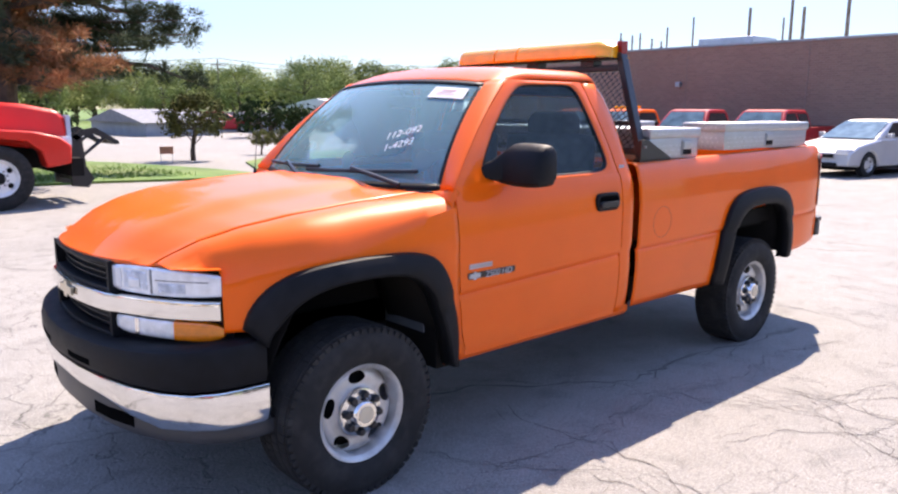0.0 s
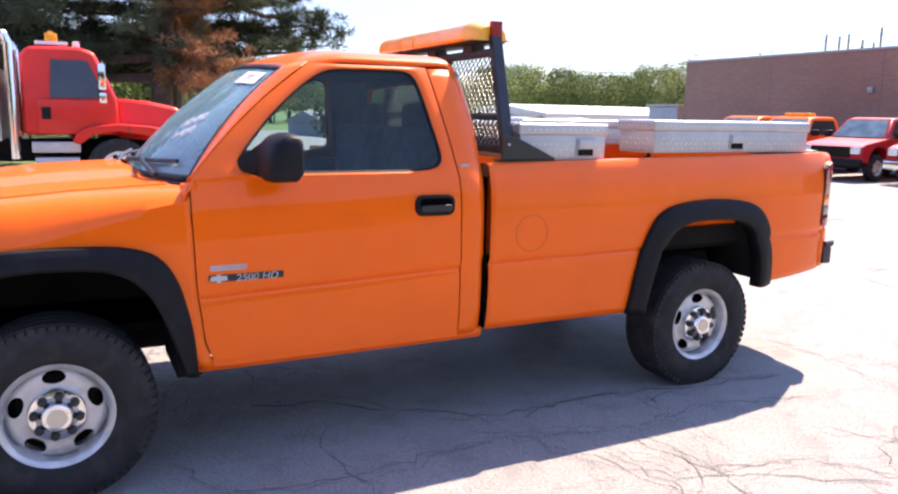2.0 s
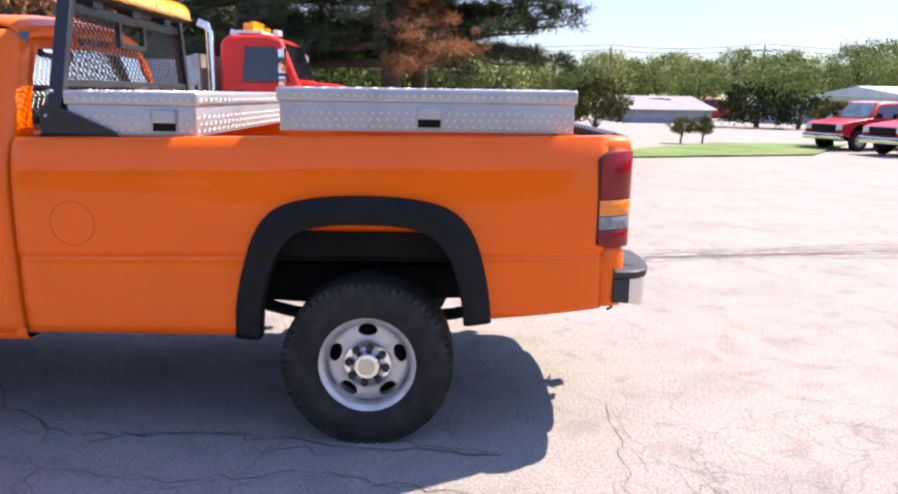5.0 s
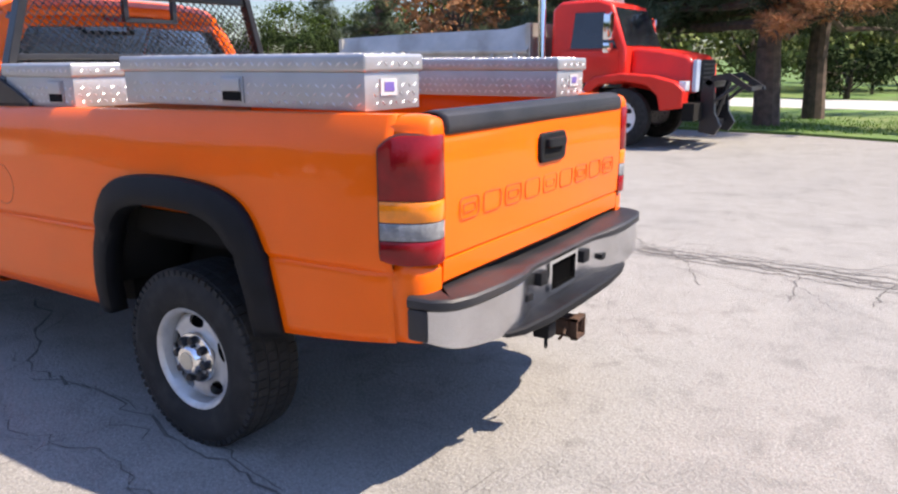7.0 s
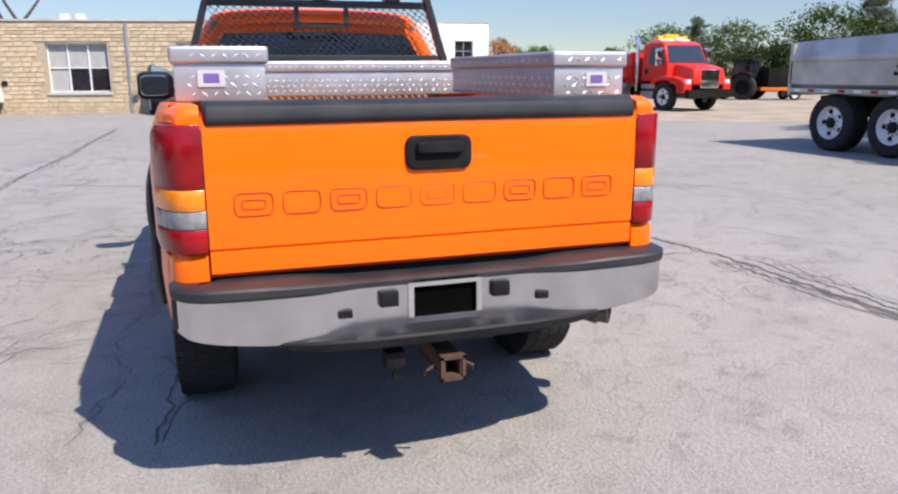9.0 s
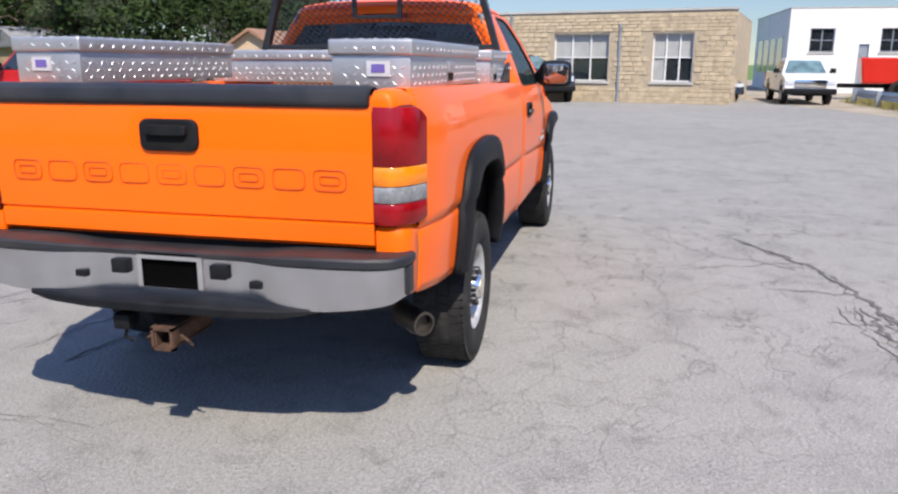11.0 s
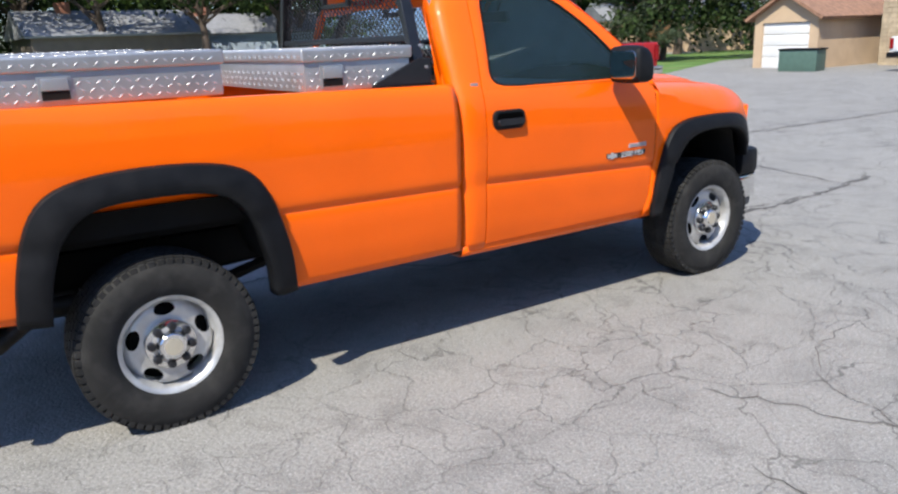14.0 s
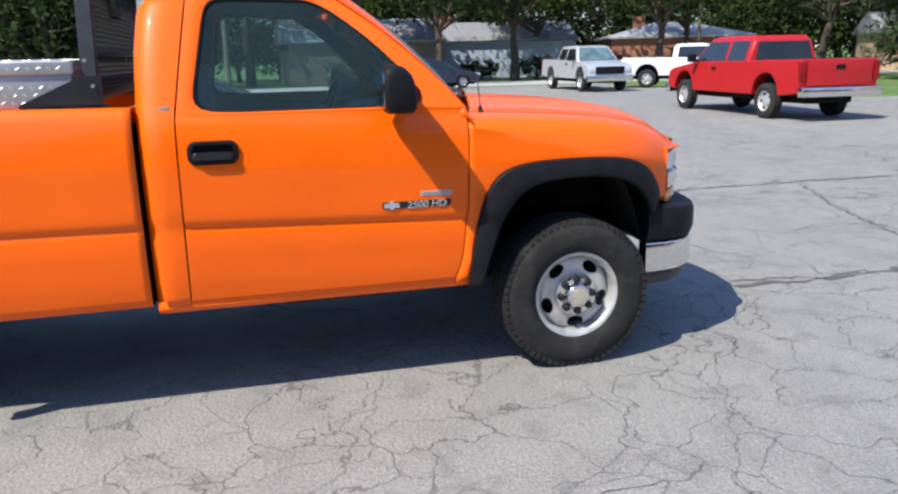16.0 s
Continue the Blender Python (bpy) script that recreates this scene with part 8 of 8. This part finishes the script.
# kerb of the lawn island by the pines
bm = bmesh.new()
prism(bm, [(-4.2, -13.0), (0.15, -14.35), (8.8, -14.9), (9.2, -23.0), (-1.1, -23.0), (-2.6, -20.2), (-3.8, -16.2)], "z", -0.06, 0.05)
setting("lawn_strip", bm, M_GRASS, "mown lawn strip under the pines with dry patches", "lawn")
bm = bmesh.new()
prism(bm, [(-4.6, -15.2), (-5.8, -18.2), (-9.5, -22), (-14, -22), (-10.5, -17.0)], "z", -0.06, 0.05)
setting("lawn_strip", bm, M_GRASS, "mown lawn strip under the pines with dry patches", "lawn")


# ---- trees ----
def leaf_cloud(bm, rng, centres, count, size, spread, droop=0.0):
    for c, r in centres:
        for _ in range(count):
            d = Vector((rng.gauss(0, 1), rng.gauss(0, 1), rng.gauss(0, 0.8)))
            d = d.normalized() * r * rng.random() ** 0.4 * spread
            p = Vector(c) + d
            n = (d.normalized() + Vector((rng.uniform(-1, 1), rng.uniform(-1, 1), rng.uniform(-0.4, 1)))).normalized()
            u = n.orthogonal().normalized()
            u.rotate(Matrix.Rotation(rng.uniform(0, 6.28), 3, n))
            v = n.cross(u)
            s = size * rng.uniform(0.6, 1.35)
            pts = (p - u * s, p + v * s * 0.55 - Vector((0, 0, droop * s)), p + u * s - Vector((0, 0, droop * s)), p - v * s * 0.55)
            bm.faces.new([bm.verts.new(q) for q in pts])


def limb_path(rng, a, b, n=4, wob=0.12):
    a, b = Vector(a), Vector(b)
    L = (b - a).length
    out = [a]
    for i in range(1, n):
        out.append(a.lerp(b, i / n) + Vector((rng.uniform(-1, 1), rng.uniform(-1, 1), rng.uniform(-1, 1))) * wob * L * 0.5)
    return out + [b]


def limb(bm, path, r0, r1, seg=7):
    n = len(path) - 1
    for i in range(n):
        rod(bm, path[i], path[i + 1], lerp(r0, r1, i / n), lerp(r0, r1, (i + 1) / n), seg, caps=(i == n - 1))


def broadleaf(seed, h, rad, leaf, label, clumps=70, count=42, size=0.16, base=0.25):
    rng = random.Random(seed)
    t = thing("tree", label, "tree", "broadleaf trees")
    bm = bmesh.new()
    top = (rng.uniform(-0.3, 0.3), rng.uniform(-0.3, 0.3), h * 0.72)
    limb(bm, limb_path(rng, (0, 0, -0.1), top, 5, 0.05), 0.028 * h + 0.06, 0.05, 10)
    cs = []
    for _ in range(clumps):
        a, e = rng.uniform(0, 6.28), rng.uniform(-0.55, 1.0)
        k = rng.uniform(0.55, 1.0) * (1.0 + 0.22 * math.sin(3 * a + seed) + 0.12 * math.sin(5 * e))
        z = h * (base + 1.0) / 2 + e * h * (1 - base) / 2 * 0.9
        rr = rad * k * math.sqrt(max(0.08, 1 - (e * 0.92) ** 2))
        cs.append(((rr * math.cos(a), rr * math.sin(a), z), rad * rng.uniform(0.20, 0.36)))
    for c, r in rng.sample(cs, min(16, len(cs))):
        start = Vector((top[0] * 0.5, top[1] * 0.5, h * rng.uniform(base * 0.9, 0.6)))
        limb(bm, limb_path(rng, start, c, 3), 0.011 * h, 0.02, 6)
    part("trunk", bm, M_BARK, t)
    bm = bmesh.new()
    leaf_cloud(bm, rng, cs, count, size, 1.0)
    tagged(part("crown", bm, leaf, t, "crown of small leaves", smooth=False), kind="stuff")
    return t


def pine(seed, h, rad, label, dead=0.2, base=0.22, tufts=1.0, mat_=None, tuft=(0.26, 0.46), needle=0.015, clear=False):
    rng = random.Random(seed)
    t = thing("pine_tree", label, "pine tree", "pines")
    bm = bmesh.new()
    limb(bm, limb_path(rng, (0, 0, -0.1), (rng.uniform(-0.3, 0.3), rng.uniform(-0.3, 0.3), h * 0.97), 6, 0.02), 0.022 * h + 0.05, 0.03, 10)
    live, brown = [], []
    z = h * base
    while z < h * 0.97:
        f = (z - h * base) / (h * (1 - base))
        reach = rad * (1 - f) ** 0.75 * (0.75 + 0.35 * rng.random()) + 0.25
        for k in range(rng.randint(4, 6)):
            a = rng.uniform(0, 6.28)
            L = reach * rng.uniform(0.7, 1.15)
            if clear and f < 0.22 and math.sin(a) > 0.1:
                L *= 0.45
            end = Vector((L * math.cos(a), L * math.sin(a), z + L * (rng.uniform(-0.10, 0.22) - (0.12 if f < 0.2 else 0.0))))
            limb(bm, limb_path(rng, (0, 0, z), end, 3, 0.10), 0.012 * h * (1 - 0.6 * f), 0.012, 6)
            n = max(2, int(L * 3.4 * tufts))
            for i in range(n):
                q = lerp(0.25, 1.05, (i + rng.random()) / n)
                c = Vector((0, 0, z)).lerp(end, q) + Vector((rng.uniform(-0.35, 0.35), rng.uniform(-0.35, 0.35), rng.uniform(-0.05, 0.30)))
                (brown if (f < 0.17 and math.cos(a) < -0.15 and rng.random() < dead) else live).append((c, rng.uniform(*tuft)))
        z += h * 0.045
    part("trunk", bm, M_PINEBARK, t)
    for nm, cl, m_ in (("crown", live, mat_ or M_NEEDLE), ("dead_foliage", brown, M_DEAD)):
        if not cl:
            continue
        bm = bmesh.new()
        for c, r in cl:
            for _ in range(44):
                d = Vector((rng.gauss(0, 1), rng.gauss(0, 1), rng.gauss(0.25, 0.7))).normalized()
                p = Vector(c) + d * r * 0.25
                e = d.orthogonal().normalized() * needle
                e.rotate(Matrix.Rotation(rng.uniform(0, 6.28), 3, d))
                q = p + d * r * rng.uniform(0.5, 1.0)
                bm.faces.new([bm.verts.new(v) for v in (p - e, p + e, q + e * 0.6, q - e * 0.6)])
        tagged(part(nm, bm, m_, t, "needle tufts" if nm == "crown" else "rust-brown dead needle tufts", smooth=False), kind="stuff")
    return t


def place(proto, spots):
    """Put the first tree at the first spot and copies at the rest: x, y, turn, scale."""
    for i, (x, y, deg, s) in enumerate(spots):
        m = at(x, y, deg)
        ob = proto if i == 0 else copy_thing(proto, m)
        ob.matrix_basis = m @ Matrix.Scale(s, 4)


p1 = pine(11, 11.5, 4.4, "large dark pine with rust-brown dead lower branches", dead=0.85, base=0.20, tufts=4.2, tuft=(0.15, 0.28), needle=0.0085, clear=True)
place(p1, [(1.0, -15.9, 0, 1.0)])
p2 = pine(12, 10.5, 4.6, "broad dark pine on the lawn strip", dead=0.0, base=0.25, tufts=3.6, tuft=(0.15, 0.28), needle=0.0085)
place(p2, [(0.4, -18.6, 40, 1.0), (5.4, -18.2, 130, 1.0)])
p3 = pine(13, 9.0, 3.0, "dark green pine with full branches", dead=0.05, base=0.12, mat_=M_NEEDLE)
place(p3, [(8.5, -24.0, 0, 1.0), (12.5, -27.0, 80, 0.95), (16.5, -31.0, 200, 1.0), (27.0, -45.0, 30, 1.1), (31.0, -40.0, 120, 1.0), (48.0, -36.0, 10, 0.62), (58.0, -24.0, 70, 0.48), (72.0, -20.0, 160, 0.55), (45.0, -50.0, 40, 0.95), (50.0, 27.0, 90, 1.15), (52.0, 21.0, 10, 1.0), (33.5, 27.0, 10, 1.0)])
t1 = broadleaf(21, 9.5, 4.6, M_LEAF, "large leafy tree behind the houses", clumps=95, count=46, size=0.17, base=0.36)
place(t1, [(8.0, 44.0, 0, 1.0), (18.5, 43.5, 70, 1.0), (2.0, 47.0, 130, 1.1), (-6.0, 43.0, 200, 1.1), (30.5, 43.0, 20, 0.95), (47.0, 43.0, 90, 1.1), (52.0, 33.0, 160, 1.0), (24.0, 62.0, 40, 1.3), (10.0, 64.0, 80, 1.35), (38.0, 60.0, 300, 1.3), (-8.0, 58.0, 10, 1.3), (52.0, 52.0, 10, 1.3), (-18.0, 50.0, 60, 1.2), (47.0, -39.0, 10, 0.52), (43.0, -44.0, 80, 0.62), (38.0, -50.0, 30, 0.66), (50.0, -34.5, 200, 0.5), (34.0, -54.0, 90, 0.75)])
t2 = broadleaf(22, 8.5, 4.8, M_LEAF_D, "dark green leafy tree with full crown", clumps=95, count=46, size=0.17, base=0.33)
place(t2, [(33.0, 33.0, 0, 1.0), (26.5, 39.5, 80, 1.05), (13.0, 41.5, 140, 1.0), (44.0, 33.5, 220, 1.1), (5.0, 55.0, 20, 1.3), (17.0, 57.0, 100, 1.3), (31.0, 58.0, 180, 1.3), (45.0, 58.0, 250, 1.3), (60.0, 46.0, 300, 1.3), (66.0, 34.0, 33, 1.2), (56.0, 27.0, 150, 1.0), (-14.0, 46.0, 10, 1.1), (21.5, 48.0, 10, 1.0)])
# distant wood: haze is in the leaf colours of t3 and t4
t3 = broadleaf(23, 11.0, 5.4, M_LEAF_HAZE_L, "green tree in the distant wood, its leaf colour paled as haze", clumps=80, count=64, size=0.20, base=0.04)
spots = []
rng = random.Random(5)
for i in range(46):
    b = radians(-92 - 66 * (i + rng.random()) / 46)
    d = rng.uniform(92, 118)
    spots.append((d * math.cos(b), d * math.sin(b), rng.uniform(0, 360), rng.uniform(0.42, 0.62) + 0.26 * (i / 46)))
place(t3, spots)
t4 = broadleaf(24, 11.0, 5.2, M_LEAF_HAZE, "green tree in the distant wood", clumps=80, count=64, size=0.20, base=0.04)
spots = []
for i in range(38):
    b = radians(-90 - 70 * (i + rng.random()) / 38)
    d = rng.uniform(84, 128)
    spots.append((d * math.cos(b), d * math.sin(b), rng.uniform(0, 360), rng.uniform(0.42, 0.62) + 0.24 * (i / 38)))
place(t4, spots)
t9 = broadleaf(31, 11.0, 5.2, M_LEAF, "green tree beyond the dirt yard", clumps=80, count=64, size=0.20, base=0.04)
spots = []
for i in range(26):
    b = radians(-14 - 62 * (i + rng.random()) / 26)
    d = rng.uniform(62, 88)
    spots.append((d * math.cos(b), d * math.sin(b), rng.uniform(0, 360), rng.uniform(0.20, 0.34)))
place(t9, spots)
spots = []
for i in range(24):
    spots.append((-4 + 34 * (i + rng.random()) / 24, rng.uniform(-60, -40) if i % 3 else rng.uniform(-38, -33), rng.uniform(0, 360), rng.uniform(0.36, 0.55) if i % 3 else 0.2))
t6 = broadleaf(28, 10.0, 4.8, M_LEAF_D, "dark green tree in the wood beyond the road", clumps=70, count=44, size=0.24, base=0.04)
place(t6, spots)
t7 = broadleaf(29, 5.2, 3.4, M_LEAF_D, "dense dark green thicket beside the lawn", clumps=60, count=52, size=0.16, base=0.0)
spots = [(-22 + 84 * (i + rng.random() * 0.7) / 26, 59 - 0.30 * max(0, -22 + 84 * i / 26 - 25) + rng.uniform(-2, 3), rng.uniform(0, 360), rng.uniform(0.9, 1.5)) for i in range(26)]
spots += [(35.0, 27.0, 0, 1.0), (39.0, 23.0, 90, 1.1), (43.0, 19.0, 40, 1.0), (-8.0, 40.0, 10, 1.2), (-4.0, 46.0, 80, 1.3), (-12.0, 42.0, 0, 1.3)]
spots += [(44.3, -36.5, 0, 0.50), (43.0, -38.5, 60, 0.62), (41.5, -40.0, 120, 0.70), (39.5, -42.0, 200, 0.72), (36.0, -44.0, 20, 0.66)]
place(t7, spots)
# yellow-green leaves with distance haze in their colour
t8 = broadleaf(30, 5.0, 3.2, M_LEAF_HAZE, "yellow-green thicket beyond the lawn strip", clumps=60, count=56, size=0.15, base=0.0)
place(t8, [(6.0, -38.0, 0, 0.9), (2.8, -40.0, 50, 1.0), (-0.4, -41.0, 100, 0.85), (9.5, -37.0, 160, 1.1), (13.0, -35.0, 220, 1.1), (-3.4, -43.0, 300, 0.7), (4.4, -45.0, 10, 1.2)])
t5 = broadleaf(25, 3.6, 1.75, M_LEAF_O, "small round olive-green tree on the lawn", clumps=52, count=70, size=0.10, base=0.26)
place(t5, [(-5.0, -20.2, 0, 0.56), (-8.3, -21.9, 40, 0.24), (-8.9, -21.5, 90, 0.25), (-13.0, -21.0, 10, 0.40)])
rust = broadleaf(26, 6.0, 2.4, M_DEAD, "rust-brown tree beyond the dump truck", clumps=50, count=46, size=0.14, base=0.15)
place(rust, [(13.5, -22.5, 0, 0.9), (52.1, -21.5, 50, 0.62)])
bush = broadleaf(27, 1.5, 1.3, M_LEAF_D, "rounded dark green shrub", clumps=34, count=50, size=0.08, base=0.0)
place(bush, [(20.5, 45.0, 0, 1.0), (17.0, 46.0, 50, 0.9), (-3.0, -30.5, 0, 1.2), (1.0, -31.5, 90, 1.3), (29.5, 44.5, 0, 1.1), (-16.9, -36.9, 20, 1.5), (-18.6, -35.8, 70, 1.2)])
bare = thing("bare_tree", "leafless grey tree behind the stone building", "tree", "", at(44.0, 9.5, 0))
bm = bmesh.new()
rngb = random.Random(9)


def fork(a, d, L, r, n):
    b = a + d * L
    limb(bm, limb_path(rngb, a, b, 2, 0.06), r, r * 0.6, 5)
    if n:
        for _ in range(3):
            e = (d + Vector((rngb.uniform(-1, 1), rngb.uniform(-1, 1), rngb.uniform(-0.2, 0.5))) * 0.75).normalized()
            fork(a.lerp(b, rngb.uniform(0.6, 1.0)), e, L * rngb.uniform(0.55, 0.75), r * 0.5, n - 1)


fork(Vector((0, 0, 0)), Vector((0, 0, 1)), 4.2, 0.20, 5)
part("branches", bm, M_BARK, bare)


# ---- poles, wires, small things ----
def utility_pole(m, h, arms=True, label="weathered wooden utility pole", lamp=False):
    t = thing("utility_pole", label, "utility pole", "utility poles", m)
    bm = bmesh.new()
    rod(bm, (0, 0, -0.1), (0, 0, h), 0.12, 0.08, 10)
    part("pole", bm, M_WOODPOLE, t)
    if arms:
        part("cross_arm", newbox(-1.1, 1.1, -0.05, 0.05, h - 0.7, h - 0.58), M_WOODPOLE, t)
        for x in (-1.0, -0.4, 0.4, 1.0):
            bm = bmesh.new()
            lathe(bm, [(0.03, -0.06), (0.045, 0.0), (0.03, 0.07)], 8, Matrix.Translation((x, 0, h - 0.50)) @ Matrix.Rotation(radians(90), 4, "X"))
            part("insulator", bm, M_GALV, t)
    return t


for y, h in ((-27.9, 6.7), (-27.0, 6.5), (-26.4, 6.6), (-25.5, 6.2), (-24.8, 6.0), (-24.4, 6.8), (-22.6, 7.3), (-17.0, 6.8)):
    post = thing("flag_pole", "thin grey pole standing beyond the brick building", "pole", "thin poles", at(-38.0, y, 0))
    bm = bmesh.new()
    rod(bm, (0, 0, -0.1), (0, 0, h), 0.07, 0.05, 8)
    part("mast", bm, M_WOODPOLE, post)
    bm = bmesh.new()
    rod(bm, (0, -0.12, h - 0.4), (0, 0.12, h - 0.4), 0.03, 0.03, 6)
    part("bracket", bm, M_GALV, post)
utility_pole(at(1.05, 30.0, 0), 10.0)
utility_pole(at(28.5, 38.5, 40), 9.0, arms=False)
for x, y, h in ((-36.0, -84.0, 7.4), (-55.0, -78.0, 7.0), (-20.0, -90.0, 7.4), (-74.0, -64.0, 8.5), (-34.0, -12.0, 7.4), (-36.0, -4.0, 7.0), (-33.0, -2.0, 7.6), (-30.0, 1.5, 8.0), (-36.0, -15.0, 7.0), (-40.0, -17.5, 8.0), (-38.0, -19.0, 7.5), (-27.5, 2.8, 8.6)):
    utility_pole(at(x, y, (x * 37) % 90), h, arms=(y < -20))
for a, b in (((-20, -90, 7.0), (-36, -84, 7.0)), ((-36, -84, 7.0), (-55, -78, 6.6)), ((-55, -78, 6.6), (-74, -64, 8.0)), ((20, -100, 7.4), (-20, -90, 7.0))):
    w = thing("power_line", "thin dark power line", "power line", "power lines")
    for dz in (0.0, 0.55):
        bm = bmesh.new()
        pts = [Vector(a).lerp(Vector(b), i / 12) + Vector((0, 0, dz - 0.5 * (1 - (2 * i / 12 - 1) ** 2))) for i in range(13)]
        tube(bm, pts, 0.03, 4)
        part("cable", bm, M_WIRE, w)
sign = thing("lawn_sign", "small dark sign board on two thin legs", "sign", "", at(-3.75, -19.2, -25) @ Matrix.Scale(0.55, 4))
part("board", newbox(-0.35, 0.35, -0.02, 0.02, 0.55, 0.95), M_REDBRICK, sign)
bm = bmesh.new()
rod(bm, (-0.3, 0, 0), (-0.3, 0, 0.9), 0.015)
rod(bm, (0.3, 0, 0), (0.3, 0, 0.9), 0.015)
part("legs", bm, M_GALV, sign)
for x, y, p_, lab in ((-19.0, -48.0, M_RED, "red car parked far beyond the lawn"), (-14.5, -46.0, M_NAVY, "dark red car parked far beyond the lawn"), (-27.0, -44.0, M_WHITE, "white car parked far off"), (-30.5, -42.0, M_SILVER, "silver car parked far off")):
    parked_sedan(at(x, y, 160), p_, lab)

# tufts along the edge of the lawn strip
bm = bmesh.new()
rng = random.Random(3)
for _ in range(5200):
    x, y = rng.uniform(-4.0, 8.6), -14.5 - abs(rng.gauss(0, 2.2))
    if y < -22.5 or x < -2.6:
        continue
    a, h, w = rng.uniform(0, 6.28), rng.uniform(0.03, 0.10), 0.012
    dx, dy = math.cos(a) * w, math.sin(a) * w
    v = [bm.verts.new(q) for q in ((x - dx, y - dy, 0.045), (x + dx, y + dy, 0.045), (x + rng.uniform(-0.04, 0.04), y + rng.uniform(-0.04, 0.04), 0.05 + h))]
    bm.faces.new(v)
grass = new("grass", mesh_of(bm, "grass", False))
grass.data.materials.append(M_BLADE)
tagged(grass, "short green grass blades on the lawn strip", "grass", kind="stuff")

# dry weeds along the guard rail
bm = bmesh.new()
for _ in range(2600):
    x, y = rng.uniform(19.6, 30.5), -10.6 + rng.gauss(0, 0.35)
    a, h, w = rng.uniform(0, 6.28), rng.uniform(0.05, 0.30), 0.014
    dx, dy = math.cos(a) * w, math.sin(a) * w
    bm.faces.new([bm.verts.new(q) for q in ((x - dx, y - dy, 0.0), (x + dx, y + dy, 0.0), (x + rng.uniform(-0.12, 0.12), y + rng.uniform(-0.12, 0.12), h))])
weeds = new("weeds", mesh_of(bm, "weeds", False))
weeds.data.materials.append(M_WEED)
tagged(weeds, "dry yellow-green weeds along the guard rail", "weeds", kind="stuff")

# stones of the wall, proud of their mortar
rng = random.Random(8)
stone_meshes = []
for k in range(10):
    L = 0.26 + 0.05 * (k % 5)
    H = 0.125 if k < 5 else 0.185
    bm = bmesh.new()
    vs = box(bm, -L / 2 + 0.008, L / 2 - 0.008, -0.026, 0.01, -H / 2 + 0.007, H / 2 - 0.007)
    for v in vs:
        if v.co.y < 0:
            v.co.x *= 0.93
            v.co.z *= 0.88
            v.co.y += rng.uniform(-0.012, 0.012)
    stone_meshes.append((L, H, mesh_of(bm, "stone", False)))
    stone_meshes[-1][2].materials.append(M_STONE)
z, count, restbm = 0.0, 0, bmesh.new()
while z < SH - 0.1:
    tall = rng.random() < 0.45
    pool = stone_meshes[5:] if tall else stone_meshes[:5]
    Hh = pool[0][1]
    x = 0.0
    while x < SL - 0.15:
        L, H, me = rng.choice(pool)
        cx = x + L / 2
        if not any(o[0] - 0.05 < cx + L / 2 and cx - L / 2 < o[1] + 0.05 and o[2] - 0.10 < z + H and z < o[3] + (0.11 if o[2] == 0 else 0.02) for o in OPEN) and z + H < SH:
            if count < 300 and z > 0.3 and 4.0 < cx < 14.0:
                ob = new("stone", me)
                ob.parent = swall
                ob.location = (cx, 0, z + H / 2)
                count += 1
            else:
                d = rng.uniform(-0.032, -0.016)
                box(restbm, cx - L / 2 + 0.010, cx + L / 2 - 0.010, d, 0.01, z + 0.008, z + H - 0.008)
        x += L
    z += Hh
tagged(part("stone_coursing", restbm, M_STONE, swall, "rough limestone courses", smooth=False), kind="stuff")
